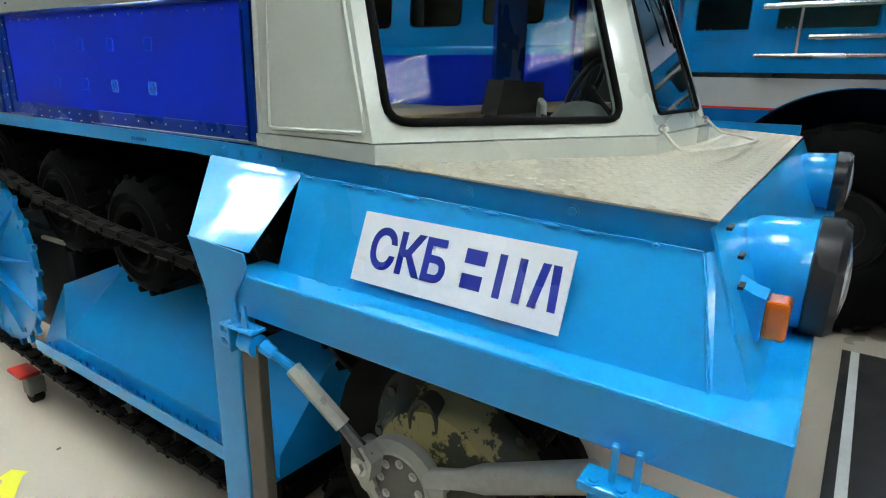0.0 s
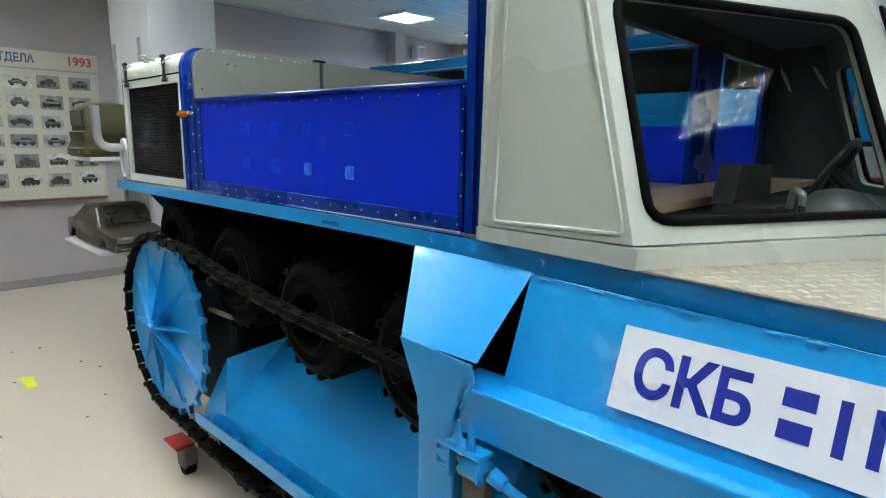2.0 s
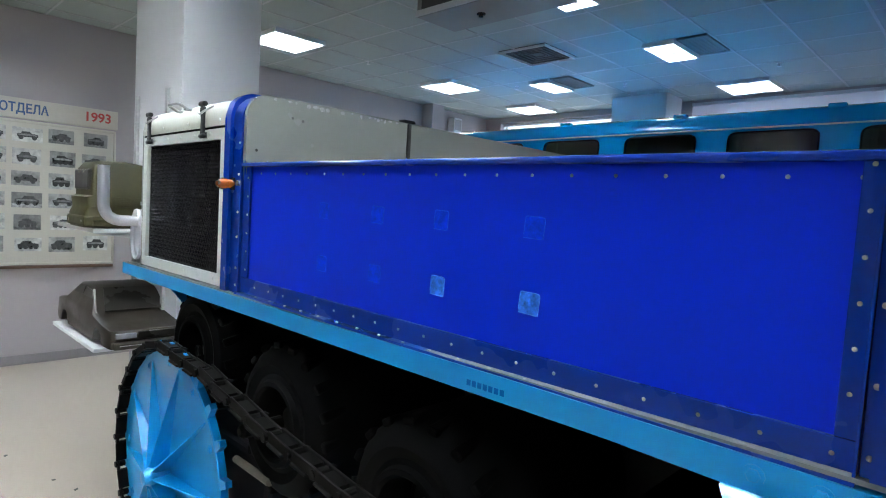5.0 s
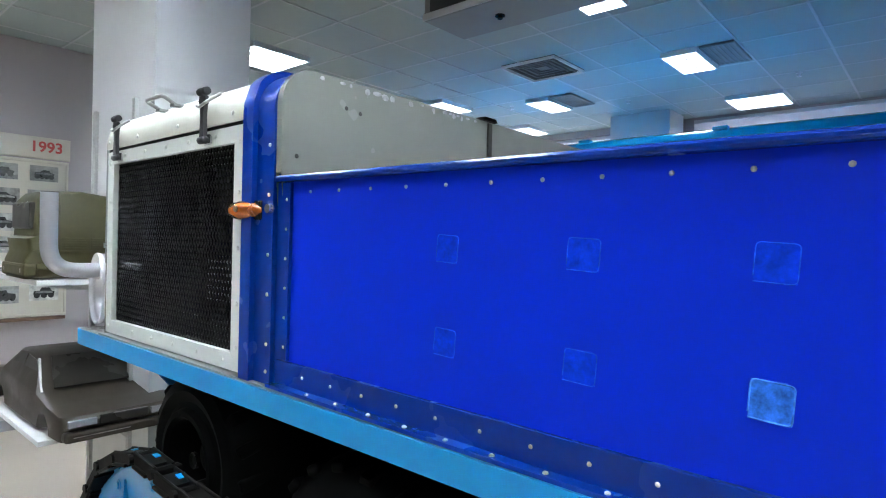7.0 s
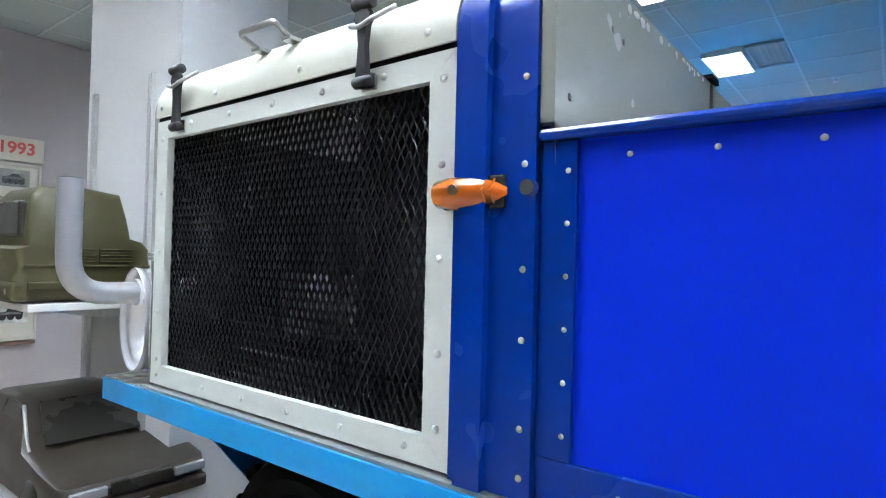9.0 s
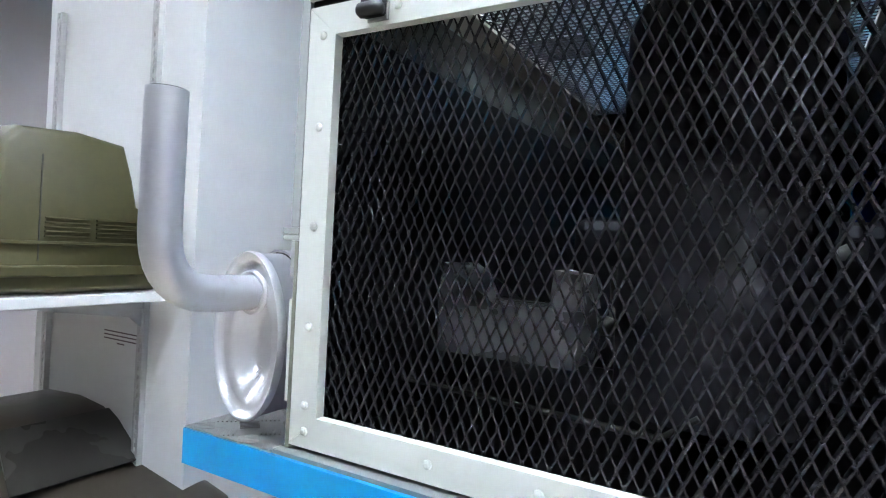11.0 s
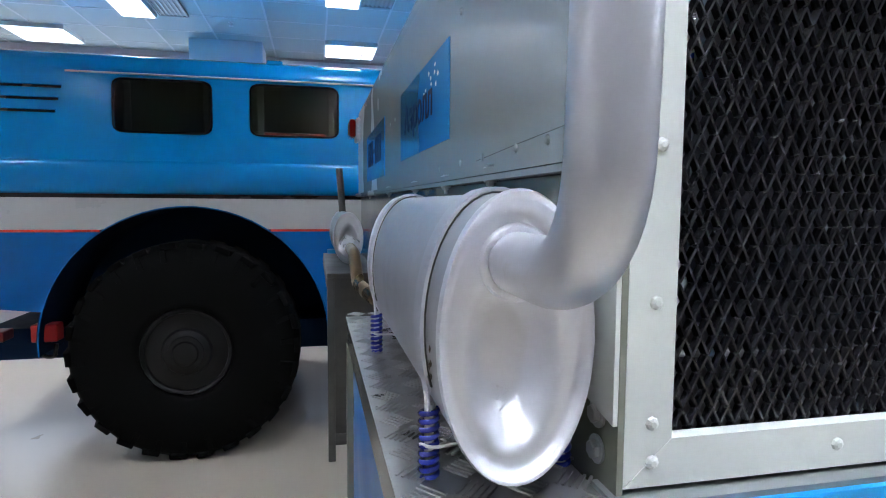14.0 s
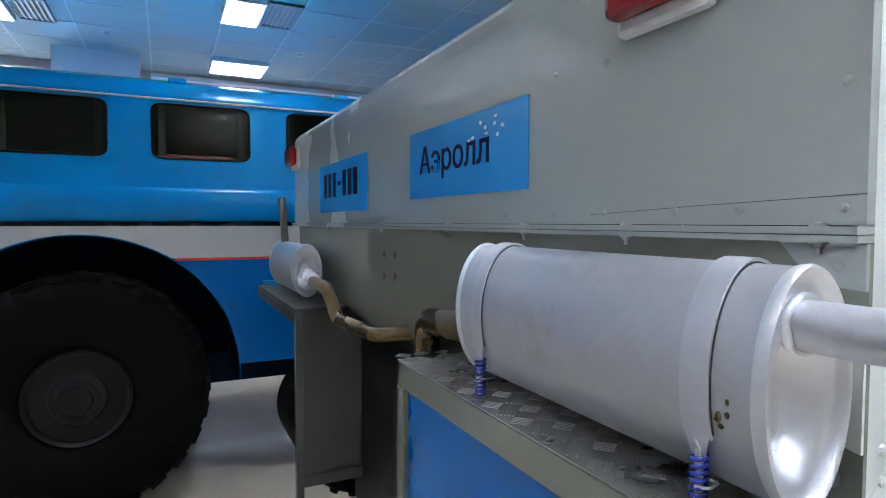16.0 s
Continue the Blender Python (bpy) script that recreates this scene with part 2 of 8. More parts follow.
# dark engine metal; on hull, bay and linings its near-black stands in for shade
DARK_AND_SHADE = mat("dark_metal_and_shade", (0.009, 0.009, 0.011), 0.40, spec=0.3, metal=0.2, var=0.3, bump=0.06)
ENGINE_SHINE = mat("crumpled_foil", (0.86, 0.86, 0.92), 0.30, metal=0.5, var=0.1, coarse=9, grain=30, bump=0.25)
HOSE_GREY = mat("grey_hose", (0.42, 0.42, 0.37), 0.5, var=0.15)

BUS_BLUE = mat("bus_blue_paint", (0.0, 0.19, 0.46), 0.20, var=0.02, bump=0.01, coat=0.12, grain=12, rvar=0.03, spec=0.22)
BUS_DARK = mat("bus_dark_blue_paint", (0.001, 0.105, 0.33), 0.24, var=0.02, bump=0.01, coat=0.15, rvar=0.03, spec=0.3)
# darker copy of the light blue; shade below the step is in this colour
STEP_SHADE_BLUE = mat("shaded_blue_paint", (0.0, 0.13, 0.42), 0.3, var=0.02, coat=0.15, spec=0.3)
BUS_WHITE = mat("bus_white_band", (0.46, 0.46, 0.45), 0.3, var=0.02, coat=0.3, rvar=0.03)
CREW_TEAL = mat("dark_teal_lining", (0.055, 0.20, 0.25), 0.4, var=0.1)
BUS_RED = mat("bus_red_line", (0.62, 0.035, 0.02), 0.3)
# bus blue taken down to near-black: shade in the arches is put into the colour
BUS_WELL = mat("shaded_arch_paint", (0.001, 0.014, 0.045), 0.75, var=0.2, spec=0.15)
CURTAIN = mat("dull_curtain", (0.16, 0.16, 0.13), 0.8, var=0.2)
CHROME = mat("polished_tube", (0.70, 0.69, 0.66), 0.2, metal=0.95, var=0.06, bump=0.01)
LOGO_WHITE = mat("white_emblem", (0.75, 0.75, 0.75), 0.4)

FLOOR = mat("beige_vinyl_floor", (0.49, 0.425, 0.335), 0.30, var=0.02, coarse=0.9, grain=150, bump=0.01, coat=0.12, dirt=(0.34, 0.30, 0.25), dirt_amount=0.012, dirt_scale=3, rvar=0.03)
WALL = mat("lilac_grey_wall_paint", (0.42, 0.385, 0.38), 0.75, var=0.02, coarse=0.8, grain=180, bump=0.05, rvar=0.03)
COLUMN_WHITE = mat("white_column_paint", (0.66, 0.66, 0.65), 0.65, var=0.02, coarse=1.0, grain=160, bump=0.05, rvar=0.03)
BASE_GREY = mat("grey_skirting", (0.27, 0.255, 0.25), 0.5, var=0.08)
CEILING = mat("white_ceiling_tile", (0.44, 0.50, 0.475), 0.8, var=0.02, grain=260, bump=0.12, coarse=1.5, rvar=0.03)
CEIL_BAR = mat("white_ceiling_bar", (0.55, 0.58, 0.57), 0.4, var=0.03)
LAMP_BLADE = mat("lamp_louvre_metal", (0.74, 0.74, 0.75), 0.30, metal=0.6, var=0.03)
LAMP_WHITE = mat("white_lamp_metal", (0.75, 0.75, 0.75), 0.3, var=0.03)
LAMP_GLOW = glow("lamp_diffuser", (0.90, 1.0, 1.14), LAMP_POWER)
VENT_DARK = mat("dark_vent", (0.06, 0.06, 0.06), 0.6)
UNIT_GREY = mat("grey_metal_unit", (0.30, 0.30, 0.29), 0.45, metal=0.2, var=0.03)
SHELF_WHITE = mat("white_shelf_laminate", (0.70, 0.70, 0.69), 0.4, var=0.03)
RACK_METAL = mat("grey_slotted_rack", (0.50, 0.50, 0.49), 0.45, metal=0.4)
CLAY_GREEN = mat("olive_clay", (0.048, 0.043, 0.012), 0.55, var=0.22, coarse=5, grain=40, bump=0.08, dirt=(0.085, 0.075, 0.03), dirt_amount=0.10)
CLAY_DARK = mat("dark_clay", (0.036, 0.029, 0.020), 0.40, var=0.2, coarse=4, grain=50, bump=0.05)
CLAY_WINDOW = mat("dark_model_window", (0.024, 0.022, 0.018), 0.32, var=0.08, bump=0.0)
BOARD_CREAM = mat("cream_display_board", (0.58, 0.55, 0.46), 0.55, var=0.05)
BOARD_WOOD = mat("brown_board_ledge", (0.14, 0.08, 0.05), 0.5, var=0.2)
BOARD_BLUE = mat("blue_title_letters", (0.05, 0.11, 0.26), 0.5)
BOARD_RED = mat("red_year_digits", (0.50, 0.06, 0.05), 0.5)
PHOTO = mat("grey_photograph", (0.40, 0.40, 0.37), 0.45, var=0.5, coarse=11, grain=30, island=0.5)
PHOTO_DARK = mat("photographed_vehicle", (0.050, 0.050, 0.048), 0.35, var=0.7, coarse=26, grain=70, island=0.5)
PHOTO_PALE = mat("pale_photographed_part", (0.26, 0.26, 0.25), 0.35, var=0.6, coarse=30, grain=70, island=0.5)
YELLOW = mat("yellow_sticker", (0.72, 0.70, 0.03), 0.45, var=0.06)
INK = mat("printed_ink", (0.14, 0.10, 0.11), 0.6)
BLIND = cloth("white_blind_cloth", (0.84, 0.83, 0.86))
WIN_WHITE = mat("white_window_frame", (0.75, 0.75, 0.76), 0.35)
MAT_BLACK = mat("black_floor_strip", (0.02, 0.02, 0.02), 0.5, dirt=(0.3, 0.3, 0.3), dirt_amount=0.02, dirt_scale=40)
TAPE_WHITE = mat("white_floor_strip", (0.60, 0.60, 0.58), 0.5)


# ---- mesh helpers ----
def thing(name, at, label, category, group="", kind=""):
    ob = new(name)
    ob.location = at
    ob.empty_display_size = 0.1
    return tagged(ob, label, category, group, kind)


def mesh_of(name, bm, material, smooth=None):
    bmesh.ops.recalc_face_normals(bm, faces=bm.faces)
    me = bpy.data.meshes.new(name)
    bm.to_mesh(me)
    bm.free()
    me.materials.append(material)
    if smooth:
        me.polygons.foreach_set("use_smooth", [True] * len(me.polygons))
        me.set_sharp_from_angle(angle=radians(smooth))
    return me


def hang(ob, parent):
    """Parents ob, whose mesh is in world places, under a thing (an empty) or one of its parts."""
    ob.parent = parent
    if parent.parent is None:
        ob.matrix_parent_inverse = Matrix.Translation(-parent.location)
    return ob


def part(name, bm, material, parent, label="", smooth=None, kind=""):
    ob = hang(new(name, mesh_of(name, bm, material, smooth)), parent)
    return tagged(ob, label, kind=kind)


def piece(name, me, parent, m):
    """One of many alike pieces on shared mesh data."""
    ob = hang(new(name, me), parent)
    ob.matrix_basis = m
    return ob


def solid(name, bm, material, label, category, kind="", group="", smooth=None):
    """A thing of one mesh, with its origin at its base."""
    me = mesh_of(name, bm, material, smooth)
    co = np.array([v.co[:] for v in me.vertices])
    base = Vector(((co[:, 0].min() + co[:, 0].max()) / 2, (co[:, 1].min() + co[:, 1].max()) / 2, co[:, 2].min()))
    me.transform(Matrix.Translation(-base))
    ob = new(name, me)
    ob.location = base
    return tagged(ob, label, category, group, kind)


def box(bm, x0, x1, y0, y1, z0, z1, bevel=0.0, turn=None):
    made = bmesh.ops.create_cube(bm, size=1)["verts"]
    for v in made:
        v.co = Vector(((x0 + x1) / 2 + v.co.x * (x1 - x0), (y0 + y1) / 2 + v.co.y * (y1 - y0), (z0 + z1) / 2 + v.co.z * (z1 - z0)))
    if turn is not None:
        c = Vector(((x0 + x1) / 2, (y0 + y1) / 2, (z0 + z1) / 2))
        for v in made:
            v.co = c + turn @ (v.co - c)
    if bevel:
        edges = list({e for v in made for e in v.link_edges})
        bmesh.ops.bevel(bm, geom=edges, offset=bevel, segments=2, profile=0.5, affect="EDGES")
    return bm


def slab(*a, **k):
    return box(bmesh.new(), *a, **k)


def prism(bm, pts, axis, a0, a1):
    """A polygon, given in the two other axes in order, carried from a0 to a1 along an axis."""
    def place(p, a):
        return Vector({"x": (a, p[0], p[1]), "y": (p[0], a, p[1]), "z": (p[0], p[1], a)}[axis])
    lo, hi = [bm.verts.new(place(p, a0)) for p in pts], [bm.verts.new(place(p, a1)) for p in pts]
    caps = [bm.faces.new(lo), bm.faces.new(hi)]
    for i in range(len(pts)):
        j = (i + 1) % len(pts)
        bm.faces.new((lo[i], lo[j], hi[j], hi[i]))
    if len(pts) > 4:
        bmesh.ops.triangulate(bm, faces=caps)
    return bm


def plate(bm, corners, thick):
    """A flat plate from corners in space, thickened along its normal."""
    vs = [Vector(c) for c in corners]
    nrm = (vs[1] - vs[0]).cross(vs[-1] - vs[0]).normalized() * thick
    lo, hi = [bm.verts.new(v) for v in vs], [bm.verts.new(v + nrm) for v in vs]
    bm.faces.new(lo)
    bm.faces.new(hi)
    for i in range(len(vs)):
        j = (i + 1) % len(vs)
        bm.faces.new((lo[i], lo[j], hi[j], hi[i]))
    return bm


def tube(bm, path, r, seg=12, closed=False):
    path = [Vector(p) for p in path]
    n = len(path)
    rad = r if isinstance(r, (list, tuple)) else [r] * n
    rings, up = [], None
    for i, p in enumerate(path):
        a = path[(i - 1) % n] if closed or i else p
        b = path[(i + 1) % n] if closed or i < n - 1 else p
        d = (b - a).normalized()
        if up is None:
            up = d.orthogonal().normalized()
        up = (up - d * up.dot(d)).normalized()
        side = d.cross(up)
        rings.append([bm.verts.new(p + rad[i] * (math.cos(2 * math.pi * k / seg) * up + math.sin(2 * math.pi * k / seg) * side)) for k in range(seg)])
    for i in range(n if closed else n - 1):
        a, b = rings[i], rings[(i + 1) % n]
        for k in range(seg):
            bm.faces.new((a[k], a[(k + 1) % seg], b[(k + 1) % seg], b[k]))
    if not closed:
        bm.faces.new(rings[0])
        bm.faces.new(rings[-1])
    return bm


def bend(points, r, steps=6):
    """A path with its corners rounded to the radius r."""
    pts = [Vector(p) for p in points]
    out = [pts[0]]
    for a, b, c in zip(pts, pts[1:], pts[2:]):
        u, w = (a - b).normalized(), (c - b).normalized()
        half = u.angle(w) / 2
        d = min(r / math.tan(half), 0.49 * (a - b).length if a is not pts[0] else (a - b).length, (c - b).length)
        p, q = b + u * d, b + w * d
        for k in range(steps + 1):
            s = k / steps
            out.append(p.lerp(b, s).lerp(b.lerp(q, s), s))
    return out + [pts[-1]]


def lathe(bm, profile, at, axis="y", seg=32, sx=1.0, sz=1.0, ends=True):
    """A profile of (radius, height along the axis) turned about an axis through a point; sx, sz squash the circle."""
    at, rings = Vector(at), []
    for r, h in profile:
        ring = []
        for k in range(seg):
            a = 2 * math.pi * k / seg
            u, w = r * math.cos(a) * sx, r * math.sin(a) * sz
            ring.append(bm.verts.new(at + Vector({"x": (h, u, w), "y": (u, h, w), "z": (u, w, h)}[axis])))
        rings.append(ring)
    for a, b in zip(rings, rings[1:]):
        for k in range(seg):
            bm.faces.new((a[k], a[(k + 1) % seg], b[(k + 1) % seg], b[k]))
    if ends:
        bm.faces.new(rings[0])
        bm.faces.new(rings[-1])
    return bm


def soft_prism(bm, prof, axis, a0, a1, r):
    """A prism whose two ends are rounded over by r."""
    cx, cy = sum(p[0] for p in prof) / len(prof), sum(p[1] for p in prof) / len(prof)
    size = max(math.hypot(p[0] - cx, p[1] - cy) for p in prof)
    rings = []
    steps = [(0.0, 1.0), (0.25, 0.45), (0.6, 0.13), (1.0, 0.0)]
    for along_, inset in [(a0 + r * f, g) for f, g in steps] + [(a1 - r * f, g) for f, g in reversed(steps)]:
        k = 1 - r * inset / size
        ring = [(cx + (x - cx) * k, cy + (y - cy) * k) for x, y in prof]
        rings.append([bm.verts.new({"x": (along_, x, y), "y": (x, along_, y), "z": (x, y, along_)}[axis]) for x, y in ring])
    n = len(prof)
    for a, b in zip(rings, rings[1:]):
        for k in range(n):
            bm.faces.new((a[k], a[(k + 1) % n], b[(k + 1) % n], b[k]))
    bm.faces.new(rings[0])
    bm.faces.new(rings[-1])
    return bm


def strip(bm, path, axis, a0, a1, thick):
    """A sheet bent along a path in the plane across the axis, between a0 and a1 on that axis."""
    pts = [Vector((*p, 0)) for p in path]
    inner = []
    for i, p in enumerate(pts):
        d = (pts[min(i + 1, len(pts) - 1)] - pts[max(i - 1, 0)]).normalized()
        inner.append(p + Vector((-d.y, d.x, 0)) * thick)
    prof = [(p.x, p.y) for p in pts], [(p.x, p.y) for p in inner]
    def place(p, a):
        return Vector({"x": (a, p[0], p[1]), "y": (p[0], a, p[1]), "z": (p[0], p[1], a)}[axis])
    rows = [[bm.verts.new(place(p, a)) for p in line] for line in prof for a in (a0, a1)]
    o0, o1, i0, i1 = rows
    for k in range(len(pts) - 1):
        bm.faces.new((o0[k], o0[k + 1], o1[k + 1], o1[k]))
        bm.faces.new((i0[k], i0[k + 1], i1[k + 1], i1[k]))
        bm.faces.new((o0[k], o0[k + 1], i0[k + 1], i0[k]))
        bm.faces.new((o1[k], o1[k + 1], i1[k + 1], i1[k]))
    for k in (0, len(pts) - 1):
        bm.faces.new((o0[k], o1[k], i1[k], i0[k]))
    return bm


def dome(r=0.006, h=0.004, seg=8):
    """A rivet or bolt head: a low dome whose flat side lies in the plane z = 0."""
    bm = bmesh.new()
    lathe(bm, [(r, 0), (r * 0.85, h * 0.6), (r * 0.4, h)], (0, 0, 0), "z", seg)
    return bm


def hexhead(r=0.01, h=0.008):
    bm = bmesh.new()
    lathe(bm, [(r, 0), (r, h * 0.8), (r * 0.85, h)], (0, 0, 0), "z", 6)
    lathe(bm, [(r * 1.5, -0.0005), (r * 1.5, 0.002)], (0, 0, 0), "z", 12)
    return bm


TO = {"-y": Matrix.Rotation(radians(90), 4, "X"), "-x": Matrix.Rotation(radians(-90), 4, "Y"), "+x": Matrix.Rotation(radians(90), 4, "Y"), "+z": Matrix.Identity(4),
      "+y": Matrix.Rotation(radians(-90), 4, "X"), "-z": Matrix.Rotation(radians(180), 4, "X")}


def put(name, me, parent, at, facing="-y"):
    return piece(name, me, parent, Matrix.Translation(at) @ TO[facing])


def lettering(name, body, size, m, material, parent, depth=0.0015, width=None, bold=0.0):
    """Raised letters in the built-in font; m carries the text's plane into place, with the first letter at its origin."""
    cu = bpy.data.curves.new(name, "FONT")
    cu.body, cu.size, cu.extrude, cu.resolution_u, cu.offset = body, size, depth, 4, bold
    ob = bpy.data.objects.new(name, cu)
    scene.collection.objects.link(ob)
    me = bpy.data.meshes.new_from_object(ob.evaluated_get(bpy.context.evaluated_depsgraph_get()))
    bpy.data.objects.remove(ob)
    xs = [v.co.x for v in me.vertices]
    k = width / (max(xs) - min(xs)) if width else 1.0
    me.transform(m @ Matrix.Diagonal((k, 1, 1, 1)) @ Matrix.Translation((-min(xs), 0, 0)))
    whole = bmesh.new()
    whole.from_mesh(me)
    bpy.data.meshes.remove(me)
    bmesh.ops.remove_doubles(whole, verts=whole.verts, dist=0.00002)
    bmesh.ops.delete(whole, geom=[v for v in whole.verts if not v.link_faces], context="VERTS")
    whole.verts.index_update()
    whole.verts.ensure_lookup_table()
    left = set(whole.verts)
    while left:
        seed, letter = [left.pop()], set()
        while seed:
            v = seed.pop()
            letter.add(v)
            for e in v.link_edges:
                o = e.other_vert(v)
                if o in left:
                    left.discard(o)
                    seed.append(o)
        one = whole.copy()
        ids = {v.index for v in letter}
        bmesh.ops.delete(one, geom=[v for v in one.verts if v.index not in ids], context="VERTS")
        part("letter", one, material, parent)
    whole.free()

# ---- the hall ----
XL, XR, YB, YF, ZC = -4.55, 8.0, -8.0, 7.5, 3.59
solid("floor", slab(XL - 0.2, XR + 0.2, YB - 0.2, YF + 0.2, -0.15, 0.0), FLOOR, "beige vinyl floor of the exhibition hall, slightly worn", "floor", "structure")
solid("wall_west", slab(XL - 0.2, XL, YB, YF, 0, ZC), WALL, "plain lilac-grey painted wall behind the photo board", "wall", "structure")
solid("wall_east", slab(XR, XR + 0.2, YB, YF, 0, ZC), WALL, "plain lilac-grey painted end wall of the hall", "wall", "structure")
solid("wall_south", slab(XL - 0.2, XR + 0.2, YB - 0.2, YB, 0, ZC), WALL, "plain lilac-grey painted long wall of the hall", "wall", "structure")


def wall_with_windows():
    bm = bmesh.new()
    y0, y1, lo, hi = YF, YF + 0.22, 1.0, 3.50
    gaps = [(-4.20, -1.75), (-0.70, 2.40), (2.70, 6.60)]
    box(bm, XL - 0.2, XR + 0.2, y0, y1, 0, lo)
    box(bm, XL - 0.2, XR + 0.2, y0, y1, hi, ZC)
    xs = [XL - 0.2] + [x for g in gaps for x in g] + [XR + 0.2]
    for a, b in zip(xs[::2], xs[1::2]):
        box(bm, a, b, y0, y1, lo, hi)
    solid("wall_north", bm, WALL, "window wall, lilac-grey paint, behind the parked bus", "wall", "structure")
    for i, (a, b) in enumerate(gaps):
        win = thing(f"window_{i + 1}", ((a + b) / 2, YF + 0.1, lo), "wide white-framed window with daylight behind it", "window", kind="structure")
        bm = bmesh.new()
        n = max(2, round((b - a) / 1.1))
        for k in range(n + 1):
            x = a + (b - a) * k / n
            box(bm, max(a, x - 0.025), min(b, x + 0.025), YF + 0.08, YF + 0.14, lo, hi, 0.004)
        for z in (lo + 0.03, 2.55, hi - 0.03):
            box(bm, a, b, YF + 0.082, YF + 0.138, z - 0.025, z + 0.025, 0.004)
        part("window_frame", bm, WIN_WHITE, win)
        for k in range(n):
            pane = part("pane", slab(a + (b - a) * k / n + 0.026, a + (b - a) * (k + 1) / n - 0.026, YF + 0.105, YF + 0.111, lo + 0.05, hi - 0.05), glass("window_glass"), win)
            pane.visible_shadow = False


wall_with_windows()


def outside():
    m = bpy.data.materials.new("winter_daylight")
    m.use_nodes = True
    n, l = m.node_tree.nodes, m.node_tree.links
    b = n["Principled BSDF"]
    tc, noise_a, ramp = n.new("ShaderNodeTexCoord"), n.new("ShaderNodeTexNoise"), n.new("ShaderNodeMapRange")
    mp = n.new("ShaderNodeMapping")
    mp.inputs["Scale"].default_value = (3.0, 1.0, 1.2)
    l.new(tc.outputs["Object"], mp.inputs[0])
    l.new(mp.outputs[0], noise_a.inputs["Vector"])
    sets(noise_a, Scale=2.4, Detail=9.0, Roughness=0.75)
    sets(ramp, From_Min=0.45, From_Max=0.62, To_Min=1.0, To_Max=0.25)
    l.new(noise_a.outputs["Fac"], ramp.inputs["Value"])
    mix = n.new("ShaderNodeMix")
    mix.data_type = "RGBA"
    mix.inputs["A"].default_value = (0.24, 0.22, 0.36, 1)
    mix.inputs["B"].default_value = (0.80, 0.86, 1.0, 1)
    l.new(ramp.outputs[0], mix.inputs["Factor"])
    b.inputs["Base Color"].default_value = (0, 0, 0, 1)
    l.new(mix.outputs["Result"], b.inputs["Emission Color"])
    b.inputs["Emission Strength"].default_value = OUTSIDE_POWER
    solid("backdrop", slab(-9, 12, 10.0, 10.05, -1, 6), m, "pale winter daylight with bare trees outside", "backdrop", "structure")


outside()


def baseboards():
    bm = bmesh.new()
    box(bm, XL, XL + 0.018, YB, YF, 0.0, 0.10, 0.004)
    solid("baseboard", bm, BASE_GREY, "grey skirting along the photo-board wall", "baseboard", "structure")


baseboards()


def ceiling():
    bm = bmesh.new()
    box(bm, XL - 0.2, XR + 0.2, YB - 0.2, YF + 0.2, ZC + 0.012, ZC + 0.1)
    x0, y0, n, m = -0.09 - 0.6 * 7, 4.75 - 0.6 * 15, 21, 20
    for i in range(n):
        for j in range(m):
            a, b = x0 + 0.6 * i + 0.010, y0 + 0.6 * j + 0.010
            if a + 0.57 < XL or b + 0.57 < YB or b > YF or a > XR:
                continue
            box(bm, max(a, XL), min(a + 0.580, XR), max(b, YB), min(b + 0.580, YF), ZC + 0.001 + random.random() * 0.002, ZC + 0.013)
    solid("ceiling", bm, CEILING, "white suspended ceiling of square tiles", "ceiling", "structure")
    bm = bmesh.new()
    for i in range(n + 1):
        x = x0 + 0.6 * i
        if XL < x < XR:
            box(bm, x - 0.009, x + 0.009, YB, YF, ZC - 0.003, ZC + 0.006)
    for j in range(m + 1):
        y = y0 + 0.6 * j
        if YB < y < YF:
            box(bm, XL, XR, y - 0.009, y + 0.009, ZC - 0.0015, ZC + 0.006)
    solid("ceiling_trim", bm, CEIL_BAR, "white bars of the ceiling grid", "ceiling trim", "structure")


ceiling()


def ceiling_lamp(x0, x1, y0, y1):
    cx, cy = (x0 + x1) / 2, (y0 + y1) / 2
    lamp = thing("ceiling_lamp", (cx, cy, ZC - 0.03), "white square ceiling lamp with a louvre, switched on", "lamp", "ceiling lamps")
    bm, z0, z1 = bmesh.new(), ZC - 0.046, ZC + 0.004
    for a in ((x0, x1, y0, y0 + 0.012), (x0, x1, y1 - 0.012, y1), (x0, x0 + 0.012, y0 + 0.012, y1 - 0.012), (x1 - 0.012, x1, y0 + 0.012, y1 - 0.012)):
        box(bm, *a, z0, z1)
    part("lamp_frame", bm, LAMP_WHITE, lamp)
    part("diffuser", slab(x0 + 0.012, x1 - 0.012, y0 + 0.012, y1 - 0.012, ZC - 0.006, ZC + 0.002), LAMP_GLOW, lamp, "bright glowing panel")
    bm = bmesh.new()
    # deep tapered blades both ways, thin at the lower edge
    nx, ny = max(2, round((x1 - x0) / 0.15)), max(3, round((y1 - y0) / 0.075))
    zt, zb = ZC - 0.0065, ZC - 0.038
    for i in range(1, nx):
        x = x0 + (x1 - x0) * i / nx
        prism(bm, [(x - 0.014, zt), (x - 0.003, zb), (x + 0.003, zb), (x + 0.014, zt)], "y", y0 + 0.0125, y1 - 0.0125)
    for j in range(1, ny):
        y = y0 + (y1 - y0) * j / ny
        prism(bm, [(y - 0.008, zt + 0.0002), (y - 0.0015, zb - 0.0005), (y + 0.0015, zb - 0.0005), (y + 0.008, zt + 0.0002)], "x", x0 + 0.0128, x1 - 0.0128)
    part("louvre", bm, LAMP_BLADE, lamp)
    return lamp


